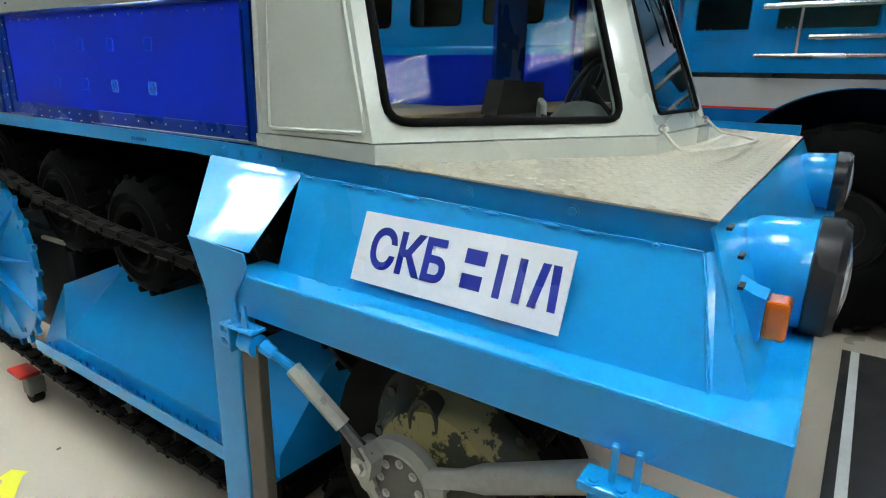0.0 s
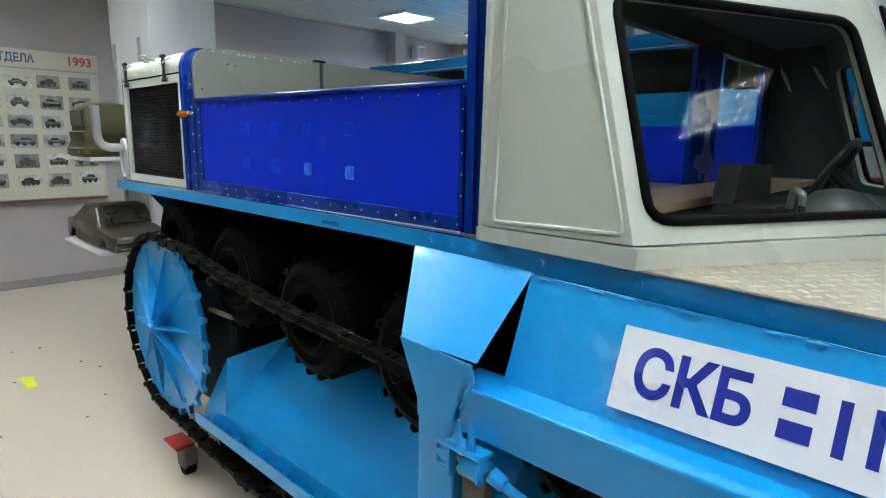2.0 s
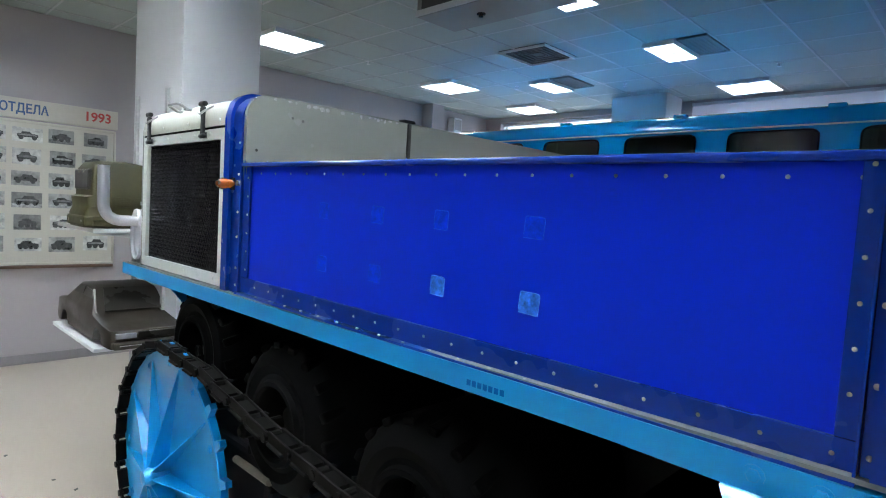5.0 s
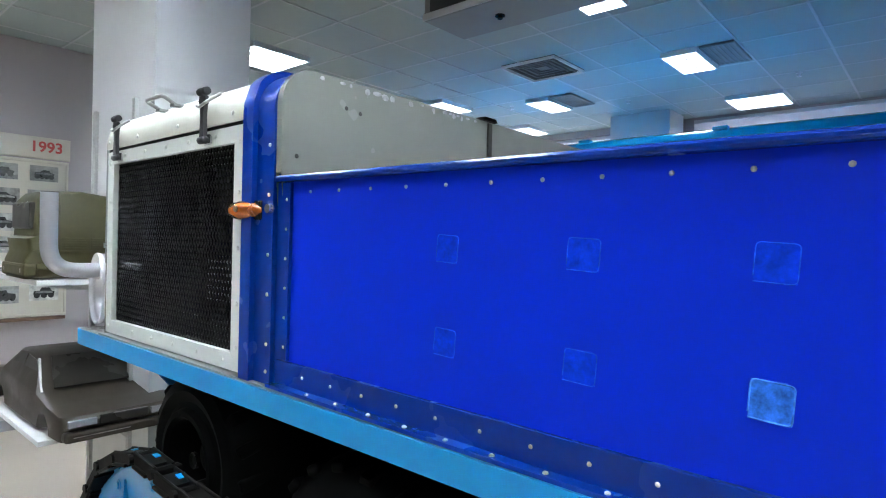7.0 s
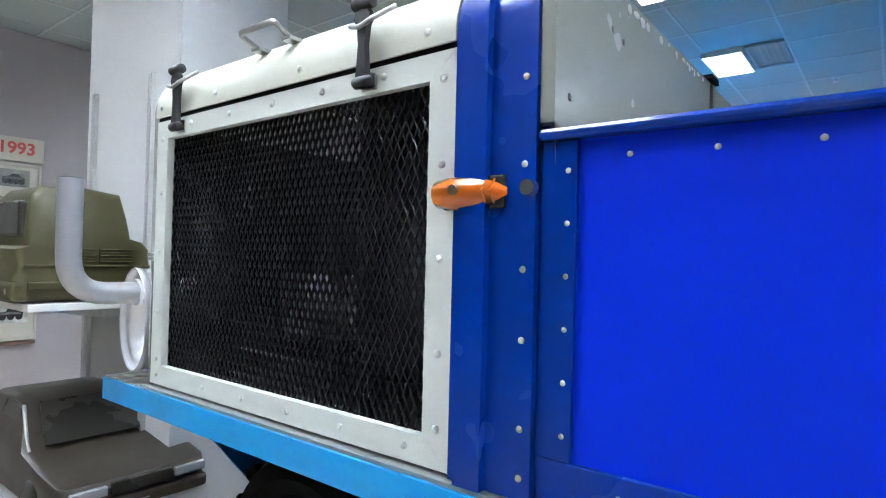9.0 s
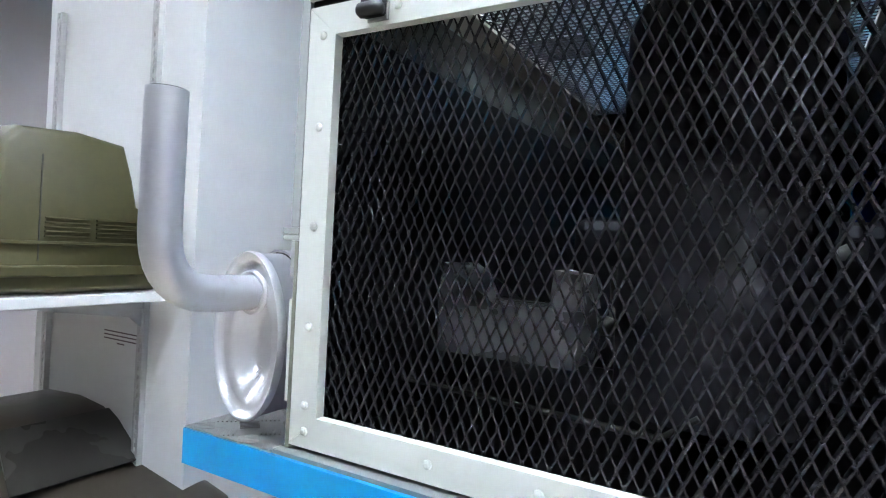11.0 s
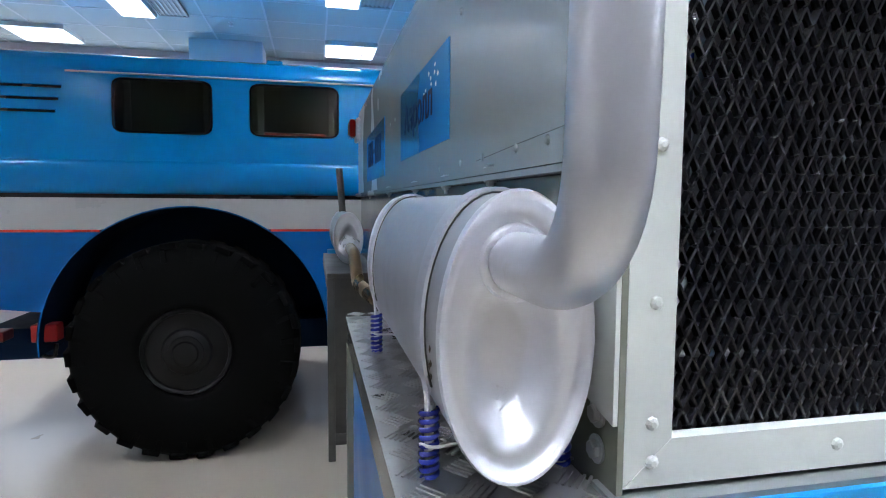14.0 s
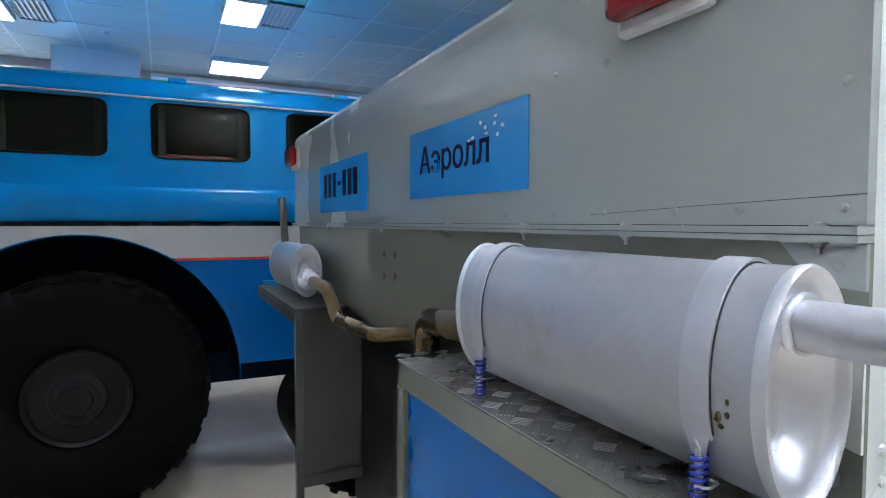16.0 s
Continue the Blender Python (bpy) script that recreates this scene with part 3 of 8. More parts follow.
first = ceiling_lamp(-0.09, 0.51, 6.55, 7.15)
# rows below y 0 are mostly unseen lamps, added to brighten the near side
for x, y in ((-3.39, 6.6), (-3.42, 4.72), (-3.44, 2.16), (3.21, 4.72), (3.21, 2.15), (-3.32, -0.4),
             (-0.09, -0.4), (3.21, -0.4), (6.4, 4.72), (5.45, 1.33), (5.40, -0.10), (6.4, -2.8), (4.8, -2.8), (3.45, -6.2), (0.2, -6.2),
             (-1.7, -1.6), (-0.2, -1.3), (1.56, -2.4), (4.8, -1.3), (1.56, -0.4)):
    copy_thing(first, Matrix.Translation((x + 0.3, y + 0.3, ZC - 0.03)))
half = tagged(ceiling_lamp(-0.12, 0.20, 4.63, 5.25), "narrow ceiling lamp beside a dark air slot, switched on")
for x, y in ((-2.05, 5.37), (-0.18, 2.72)):
    copy_thing(half, Matrix.Translation((x + 0.16, y + 0.31, ZC - 0.03)))


def air_slot(x0, x1, y0, y1):
    vent = thing("ceiling_vent", ((x0 + x1) / 2, (y0 + y1) / 2, ZC - 0.02), "grey louvred air slot in the ceiling", "vent", "ceiling vents")
    part("backing", slab(x0, x1, y0, y1, ZC - 0.006, ZC + 0.002), UNIT_GREY, vent)
    bm = bmesh.new()
    for a in ((x0, x1, y0, y0 + 0.012), (x0, x1, y1 - 0.012, y1), (x0, x0 + 0.012, y0 + 0.012, y1 - 0.012), (x1 - 0.012, x1, y0 + 0.012, y1 - 0.012)):
        box(bm, *a, ZC - 0.02, ZC + 0.003)
    part("vent_frame", bm, UNIT_GREY, vent)
    me = mesh_of("slat", slab(-0.010, 0.010, y0 + 0.013, y1 - 0.013, -0.0015, 0.0015, turn=Matrix.Rotation(radians(20), 3, "Y")), UNIT_GREY)
    n = max(3, int((x1 - x0) / 0.04))
    for i in range(n):
        piece("slat", me, vent, Matrix.Translation((x0 + 0.02 + (x1 - x0 - 0.04) * i / (n - 1), 0, ZC - 0.013)))


air_slot(0.215, 0.50, 4.64, 5.24)
air_slot(-1.71, -1.43, 5.38, 5.98)


LEAF_DARK = mat("dark_grey_vent_leaf", (0.035, 0.037, 0.04), 0.5, var=0.1)


def diffuser():
    """A square vent whose four sloped leaves step up towards the middle."""
    x0, x1, y0, y1 = -1.5, -0.9, 4.08, 4.68
    vent = thing("ceiling_vent", (-1.2, 4.38, ZC - 0.03), "square ceiling vent with dark stepped leaves", "vent", "ceiling vents")
    part("backing", slab(x0, x1, y0, y1, ZC - 0.004, ZC + 0.002), VENT_DARK, vent)
    for k in range(5):
        d = 0.055 * k
        bm = bmesh.new()
        for a in ((x0 + d, x1 - d, y0 + d, y0 + d + 0.012), (x0 + d, x1 - d, y1 - d - 0.012, y1 - d), (x0 + d, x0 + d + 0.012, y0 + d, y1 - d), (x1 - d - 0.012, x1 - d, y0 + d, y1 - d)):
            box(bm, *a, ZC - 0.03 + 0.004 * k, ZC - 0.004)
        part("leaf", bm, LEAF_DARK if k else LAMP_WHITE, vent)


diffuser()


def air_unit():
    ob = thing("air_conditioner", (-0.31, 2.55, 3.36), "grey metal air conditioner hung under the ceiling", "air conditioner")
    body = part("body", slab(-0.92, 0.30, 2.33, 2.78, 3.362, ZC - 0.002, 0.012), UNIT_GREY, ob)
    part("air_inlet", slab(-0.86, 0.24, 2.326, 2.3325, 3.415, 3.55), VENT_DARK, body, "dark inlet slot")
    part("front_strip", slab(-0.92, 0.30, 2.318, 2.3285, 3.364, 3.413, 0.003), LAMP_WHITE, body, "pale front strip")
    part("drain_socket", lathe(bmesh.new(), [(0.034, 3.363), (0.034, 3.352), (0.018, 3.348), (0.018, 3.336), (0.004, 3.336)], (-0.42, 2.55, 0), "z", 16), BLACK, body, "black drain socket", smooth=40)


air_unit()


def sprinkler(x, y):
    bm = bmesh.new()
    lathe(bm, [(0.03, -0.002), (0.03, 0.004), (0.012, 0.008), (0.010, 0.03), (0.022, 0.034), (0.022, 0.037)], (0, 0, 0), "z", 12)
    for v in bm.verts:
        v.co.z *= -1
    bmesh.ops.translate(bm, verts=bm.verts, vec=(x, y, ZC))
    solid("sprinkler", bm, LAMP_WHITE, "small white smoke sensor on the ceiling", "sensor", group="ceiling sensors")


for x, y in ((-1.05, 6.1), (-2.36, 5.55), (-3.1, 3.55), (0.75, 6.0)):
    sprinkler(x, y)


def pillars():
    solid("column_1", prism(bmesh.new(), [(-1.60, 0.469), (-0.818, 0.469), (-0.905, 0.985), (-1.60, 0.985)], "z", 0, ZC), COLUMN_WHITE, "square white-painted concrete column", "column", "structure")
    solid("column_2", slab(-1.60, -0.80, 6.80, 7.30, 0, ZC, 0.004), COLUMN_WHITE, "square white-painted column by the windows", "column", "structure")
    solid("column_3", slab(-4.55, -4.30, 5.85, 6.10, 0, ZC, 0.004), WALL, "shallow pier on the grey wall", "column", "structure")


pillars()


def speaker():
    ob = thing("wall_speaker", (-4.44, 6.55, 3.22), "small white loudspeaker fixed to the wall", "loudspeaker")
    part("body", slab(-4.54, -4.38, 6.46, 6.66, 3.22, 3.46, 0.015), WIN_WHITE, ob)
    part("grille", slab(-4.383, -4.375, 6.48, 6.64, 3.25, 3.43, 0.004), UNIT_GREY, ob, "pale speaker cloth")
    part("bracket", slab(-4.551, -4.53, 6.53, 6.59, 3.26, 3.40), UNIT_GREY, ob)


speaker()


def blinds(x0, x1):
    ob = thing("vertical_blind", ((x0 + x1) / 2, YF - 0.06, 1.1), "white vertical cloth blinds, drawn before the window", "blind", "window blinds")
    part("head_rail", slab(x0, x1, YF - 0.09, YF - 0.03, 3.50, 3.54, 0.003), WIN_WHITE, ob)
    me = mesh_of("slat", slab(-0.042, 0.042, -0.0006, 0.0006, 1.1, 3.505), BLIND)
    n = int((x1 - x0) / 0.075)
    for i in range(n):
        piece("slat", me, ob, Matrix.Translation((x0 + 0.04 + 0.075 * i, YF - 0.06, 0)) @ Matrix.Rotation(radians(14 + random.uniform(-5, 5)), 4, "Z"))


blinds(-0.70, 2.45)
blinds(2.65, 6.6)


def photo_board():
    x = XL + 0.03
    ob = thing("photo_board", (XL + 0.02, 0.2, 1.02), "cream display board of vehicle photographs with a painted title", "display board")
    for a, b in ((-1.42, -0.11), (-0.10, 1.21)):
        part("panel", slab(XL + 0.002, x, a, b, 1.04, 2.49, 0.004), BOARD_CREAM, ob)
        bm = bmesh.new()
        for p in ((a, b, 1.035, 1.06), (a, b, 2.47, 2.495), (a, a + 0.02, 1.06, 2.47), (b - 0.02, b, 1.06, 2.47)):
            box(bm, XL + 0.003, x + 0.012, *p, 0.003)
        part("panel_frame", bm, BOARD_CREAM, ob)
    part("header", slab(XL + 0.002, x + 0.004, -1.42, 1.225, 2.51, 2.71, 0.004), BOARD_CREAM, ob, "cream title strip")
    part("ledge", slab(XL + 0.001, x + 0.03, -1.42, 1.20, 1.00, 1.03, 0.004), BOARD_WOOD, ob, "brown wooden ledge")
    face = Matrix(((0, 0, 1, x + 0.006), (1, 0, 0, 0), (0, 1, 0, 0), (0, 0, 0, 1)))
    for body, y, z, size, width, m in (("ИЯ", -0.42, 2.575, 0.13, 0.15, BOARD_BLUE), ("НАШЕГО", -0.21, 2.578, 0.085, 0.32, BOARD_BLUE),
                                       ("ОТДЕЛА", 0.17, 2.57, 0.125, 0.41, BOARD_BLUE), ("1993", 0.92, 2.575, 0.135, 0.235, BOARD_RED)):
        lettering("title", body, size, Matrix.Translation((0, y, z)) @ face, m, ob, 0.002, width, 0.003)
    rng = random.Random(4)
    for c0, cols in ((-1.34, 4), (-0.045, 4)):
        for c in range(cols):
            for r in range(6):
                w, h = rng.uniform(0.225, 0.26), rng.uniform(0.135, 0.16)
                cy, cz = c0 + 0.145 + 0.305 * c + rng.uniform(-0.015, 0.015), 2.36 - 0.222 * r + rng.uniform(-0.012, 0.012)
                photo = part("photograph", slab(x + 0.0005, x + 0.003, cy - w / 2, cy + w / 2, cz - h / 2, cz + h / 2), PHOTO, ob, "black-and-white photograph")
                bm, s = bmesh.new(), rng.choice((1, -1))
                k = rng.uniform(0.8, 1.0)
                shape = [(-0.40, -0.18), (-0.42, 0.02), (-0.30, 0.08), (-0.22, 0.26), (0.10, 0.28), (0.16, 0.10), (0.40, 0.06), (0.42, -0.16)]
                if rng.random() < 0.4:
                    shape = [(-0.42, -0.15), (-0.40, 0.05), (-0.1, 0.12), (-0.05, 0.24), (0.22, 0.22), (0.26, 0.08), (0.43, 0.02), (0.38, -0.18)]
                prism(bm, [(cy + s * p * w * k, cz + q * h) for p, q in shape], "x", x + 0.003, x + 0.004)
                if rng.random() < 0.7:
                    part("pale_side", prism(bmesh.new(), [(cy + s * p * w * k, cz + q * h) for p, q in ((-0.36, 0.0), (-0.24, 0.05), (0.02, 0.08), (0.34, 0.03), (0.36, -0.06), (-0.34, -0.07))], "x", x + 0.004, x + 0.0045), PHOTO_PALE, photo)
                if rng.random() < 0.5:
                    part("pale_ground", slab(x + 0.003, x + 0.0034, cy - w / 2 + 0.002, cy + w / 2 - 0.002, cz - h / 2 + 0.002, cz - h * rng.uniform(0.22, 0.32)), PHOTO_PALE, photo)
                for wx in rng.choice(((-0.28, 0.0, 0.28), (-0.26, 0.26), (-0.3, -0.1, 0.1, 0.3))):
                    lathe(bm, [(h * 0.16, x + 0.003), (h * 0.16, x + 0.0045)], (0, cy + s * wx * w * k, cz - h * 0.20), "x", 10)
                part("picture", bm, PHOTO_DARK, photo)


photo_board()


def shelving():
    rack = thing("shelf_rack", (-1.2, 0.45, 0.0), "two slotted steel uprights on the column", "shelf rack")
    for xc in (-1.515, -1.010):
        bm = bmesh.new()
        box(bm, xc - 0.014, xc - 0.005, 0.452, 0.469, 0.35, 2.46)
        box(bm, xc + 0.005, xc + 0.014, 0.452, 0.469, 0.35, 2.46)
        for k in range(84):
            box(bm, xc - 0.006, xc + 0.006, 0.4535, 0.469, 0.352 + 0.025 * k, 0.352 + 0.025 * k + 0.012)
        part("upright", bm, RACK_METAL, rack)
        for z in (1.60, 0.945):
            bm = bmesh.new()
            prism(bm, [(0.452, z), (0.452, z - 0.09), (0.42, z - 0.06), (0.08, z - 0.012), (0.08, z)], "x", xc - 0.004, xc + 0.004)
            part("bracket", bm, RACK_METAL, rack)
    solid("shelf", slab(-1.60, -0.856, 0.040, 0.4515, 1.598, 1.622, 0.002), SHELF_WHITE, "white laminate shelf carrying the truck model", "shelf", group="column shelves")
    solid("shelf", slab(-1.75, -0.86, 0.055, 0.451, 0.945, 0.967, 0.002), SHELF_WHITE, "white laminate shelf carrying the car model", "shelf", group="column shelves")
    note = thing("notice", (-1.12, 0.468, 1.43), "small printed notice stuck on the column", "notice")
    part("paper", slab(-1.23, -1.02, 0.4675, 0.4695, 1.425, 1.500), COLUMN_WHITE, note)
    for k, (a, b) in enumerate(((-1.205, -1.040), (-1.205, -1.040), (-1.205, -1.040), (-1.140, -1.105))):
        part("text_bar", slab(a, b, 0.4665, 0.4678, 1.478 - 0.011 * k, 1.4815 - 0.011 * k), INK, note)


shelving()


def truck_model():
    """A clay study of a truck: tall cab towards the aisle, low engine cover behind."""
    ob = thing("truck_model", (-1.04, 0.2, 1.622), "olive clay scale model of a truck on the white shelf", "model vehicle")
    prof = [(0.010, 1.626), (0.004, 1.70), (0.020, 1.735), (0.012, 1.79), (0.035, 1.80), (0.045, 1.95), (0.075, 1.985), (0.20, 1.993), (0.305, 1.98), (0.330, 1.90), (0.345, 1.832),
            (0.385, 1.822), (0.408, 1.795), (0.415, 1.70), (0.405, 1.626)]
    bm = soft_prism(bmesh.new(), prof, "x", -1.20, -0.872, 0.022)
    body = part("body", bm, CLAY_GREEN, ob, smooth=40)
    for z in (1.792, 1.782, 1.772, 1.762, 1.752):
        for a, b in ((0.13, 0.225), (0.24, 0.345)):
            part("vent_line", slab(-0.870, -0.864, a, b, z, z + 0.004, 0.001), CLAY_GREEN, body)
    part("belt", slab(-0.871, -0.863, 0.03, 0.405, 1.735, 1.743, 0.002), CLAY_GREEN, body)
    part("sill", slab(-0.871, -0.861, 0.04, 0.40, 1.665, 1.690, 0.004), CLAY_GREEN, body)
    part("windscreen", slab(-1.165, -0.905, 0.024, 0.05, 1.83, 1.94, 0.008), CLAY_WINDOW, body, "dark smoothed windscreen")
    for x in (-1.165, -0.915):
        bm = lathe(bmesh.new(), [(0.010, -0.002), (0.012, 0.012)], (x, 0.0, 1.66), "y", 16)
        part("headlight", bm, PLATE_WHITE, body, "pale headlight disc")
    part("bumper", slab(-1.21, -0.866, -0.002, 0.05, 1.632, 1.690, 0.012), CLAY_GREEN, body)
    part("door_line", slab(-0.8745, -0.8695, 0.120, 0.1225, 1.70, 1.93), CLAY_WINDOW, body)


truck_model()


def car_model():
    """A dark clay saloon, its nose pointing along the column's side."""
    ob = thing("car_model", (-1.25, 0.33, 0.967), "dark clay scale model of a saloon car on the white shelf", "model vehicle")
    low, y0, y1 = 0.972, 0.085, 0.555
    prof = [(-0.70, 1.015), (-0.690, 1.065), (-0.705, 1.085), (-0.84, 1.105), (-1.01, 1.13), (-1.19, 1.255), (-1.32, 1.268), (-1.50, 1.255), (-1.63, 1.155), (-1.78, 1.130), (-1.80, 1.02), (-1.77, 0.98)]
    arcs = []
    for cx in (-1.62, -0.90):
        arcs += [(cx + 0.085 * math.cos(a), low + 0.012 + 0.085 * math.sin(a)) for a in np.linspace(math.pi, 0, 9)]
    bm = soft_prism(bmesh.new(), prof + arcs + [(-0.72, 0.98)], "y", y0, y1, 0.035)
    for v in bm.verts:
        k = max(0.0, v.co.z - 1.12) / 0.15
        v.co.y += (0.32 - v.co.y) * 0.30 * k
        if v.co.x > -0.85:
            v.co.y += (0.32 - v.co.y) * 0.35 * (v.co.x + 0.85)
    body = part("body", bm, CLAY_DARK, ob, smooth=38)
    bm = bmesh.new()
    plate(bm, [(-1.000, 0.148, 1.142), (-1.000, 0.492, 1.142), (-1.158, 0.462, 1.254), (-1.158, 0.178, 1.254)], 0.006)
    part("windscreen", bm, CLAY_WINDOW, body, "dark smooth windscreen")
    bm = bmesh.new()
    plate(bm, [(-1.06, 0.104, 1.135), (-1.20, 0.139, 1.235), (-1.33, 0.142, 1.245), (-1.33, 0.104, 1.135)], 0.004)
    plate(bm, [(-1.35, 0.104, 1.135), (-1.35, 0.142, 1.245), (-1.48, 0.139, 1.235), (-1.56, 0.104, 1.14)], 0.004)
    part("side_window", bm, CLAY_WINDOW, body)
    part("bumper", slab(-0.76, -0.682, 0.10, 0.54, 0.985, 1.030, 0.012), CLAY_DARK, body)
    part("bumper_line", slab(-0.683, -0.680, 0.13, 0.34, 1.006, 1.0085), RACK_METAL, body, "bright bumper strip")
    for a, b in ((0.11, 0.215), (0.425, 0.53)):
        part("headlight", slab(-0.70, -0.682, a, b, 1.045, 1.075, 0.004), CLEAR_LENS, body, "pale rectangular headlight")
    part("grille", slab(-0.70, -0.684, 0.225, 0.415, 1.042, 1.078, 0.003), CLAY_WINDOW, body)
    part("pillar_trim", tube(bmesh.new(), [(-1.015, 0.108, 1.128), (-1.045, 0.112, 1.145), (-1.185, 0.140, 1.245)], 0.006, 8), RACK_METAL, body, "pale windscreen edge")
    for cx in (-1.62, -0.90):
        for cy in (0.10, 0.50):
            part("wheel_well", slab(cx - 0.07, cx + 0.07, cy + 0.02, cy + 0.035, 0.975, 1.05), CLAY_WINDOW, body)


car_model()


def sticker(x, y, turn):
    bm = bmesh.new()
    prism(bm, [(-0.10, -0.058), (-0.15, -0.012), (-0.105, 0.062), (-0.085, 0.040), (0.12, 0.032), (0.13, -0.040), (-0.085, -0.032)], "z", 0.0005, 0.002)
    bmesh.ops.rotate(bm, verts=bm.verts, matrix=Matrix.Rotation(radians(turn), 3, "Z"))
    bmesh.ops.translate(bm, verts=bm.verts, vec=(x, y, 0))
    solid("floor_sticker", bm, YELLOW, "yellow arrow sticker on the floor", "sticker", group="floor stickers")


sticker(-1.32, -0.36, 0)
sticker(1.32, -0.43, -30)
sticker(-3.3, 6.85, -150)


def floor_flecks():
    """Small dry flecks lying about on the floor beside the vehicle."""
    rng, bm = random.Random(31), bmesh.new()
    for x, y in [(-2.10, -0.13), (-2.10, -0.42), (-0.72, -0.04), (-0.44, -0.23), (-3.57, -0.32)] + [(rng.uniform(-3.2, 1.4), rng.uniform(-1.6, 0.1)) for _ in range(16)]:
        a, s = rng.uniform(0, 3), rng.uniform(0.006, 0.013)
        prism(bm, [(x + s * rng.uniform(0.6, 1.5) * math.cos(a + k * 1.05) * (1.5 if k % 3 == 0 else 0.7), y + s * math.sin(a + k * 1.05)) for k in range(6)], "z", 0.0004, 0.003)
    solid("floor_flecks", bm, DARK_STEEL, "small dark dry flecks scattered on the floor", "debris", kind="stuff")


floor_flecks()


def floor_lane(name, a, b, z, material, label, category):
    """A strip laid on the floor, running a little askew to the vehicle."""
    ends = [(x + 0.03 * (y - 1.6), y) for x, y in ((a, -4.0), (b, -4.0), (b, 3.4), (a, 3.4))]
    solid(name, prism(bmesh.new(), ends, "z", 0.0, z), material, label, category, "structure")


floor_lane("floor_strip", 4.165, 4.214, 0.004, MAT_BLACK, "black floor marking strip", "floor strip")
floor_lane("floor_strip", 4.215, 4.261, 0.004, TAPE_WHITE, "white floor marking strip", "floor strip")
floor_lane("floor_mat", 4.263, 5.6, 0.006, MAT_BLACK, "black rubber floor mat", "floor mat")


# ---- the tracked all-terrain vehicle ----
AT = thing("tracked_vehicle", (1.9, 1.2, 0.0), "light-blue tracked all-terrain vehicle with grey cab and blue load box", "vehicle")
BEAM_Y = -0.020
RIVET = mesh_of("rivet", dome(0.0043, 0.003), ALU)
RIVET_SMALL = mesh_of("rivet", dome(0.0034, 0.0022), ALU)
RIVET_PAINTED = mesh_of("rivet", dome(0.0058, 0.0035), FRAME_GREY)
RIVET_GREY = mesh_of("rivet", dome(0.0055, 0.003), BODY_GREY)
BOLT = mesh_of("bolt", hexhead(0.008, 0.007), STEEL)
BOLT_BLUE = mesh_of("bolt", hexhead(0.010, 0.006), SKY_BLUE)


def deck():
    bm = bmesh.new()
    prism(bm, [(-0.172, 1.514), (2.0, 1.513), (2.6, 1.507), (3.82, 1.476), (3.82, 1.418), (2.6, 1.454), (2.2, 1.465), (-0.172, 1.467)], "y", BEAM_Y, 0.03)
    beam = part("side_beam", bm, SKY_BLUE, AT, "light-blue side beam")
    part("deck_joint", slab(-0.012, 2.62, BEAM_Y + 0.006, 0.03, 1.512, 1.519), DECK_GREY, AT, "grey deck edge")
    for x in (2.42, 2.50, 2.58, 2.68, 2.80, 3.05, 3.30, 3.55):
        put("bolt", BOLT_BLUE, beam, (x, BEAM_Y, 1.485 - 0.03 * max(0, x - 2.6)))
    for k in range(7):
        part("number_bar", slab(1.895 + 0.014 * k, 1.905 + 0.014 * k, BEAM_Y - 0.0008, BEAM_Y + 0.001, 1.478, 1.490), BUS_DARK, beam, "faint stamped mark")
    part("far_beam", slab(-0.17, 3.78, 2.53, 2.57, 1.455, 1.512), SKY_BLUE, AT)
    part("deck_plate", slab(0.0, 3.0, 0.031, 2.53, 1.47, 1.51), DARK_STEEL, AT)
    # hull between the tracks, coloured near-black in place of the shade there
    bm = bmesh.new()
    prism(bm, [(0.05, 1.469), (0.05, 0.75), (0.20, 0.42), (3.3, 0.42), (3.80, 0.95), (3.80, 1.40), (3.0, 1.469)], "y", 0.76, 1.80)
    part("hull", bm, DARK_AND_SHADE, AT, "dark hull between the tracks")
    # added near-black block: hides the bright floor, stands in for shade behind the sprocket
    box_ = part("axle_box", slab(0.14, 0.94, 0.10, 0.755, 0.36, 0.95, 0.02), DARK_AND_SHADE, AT, "near-black block behind the sprocket, added for the shade there")
    part("axle", lathe(bmesh.new(), [(0.055, -0.02), (0.055, 0.10)], (0.435, 0, 0.775), "y", 16), CHAIN_STEEL, box_)
    part("link_rod", tube(bmesh.new(), [(0.74, 0.085, 0.900), (1.02, 0.06, 0.925)], 0.013, 8), ALU, box_, "bare metal rod")


deck()


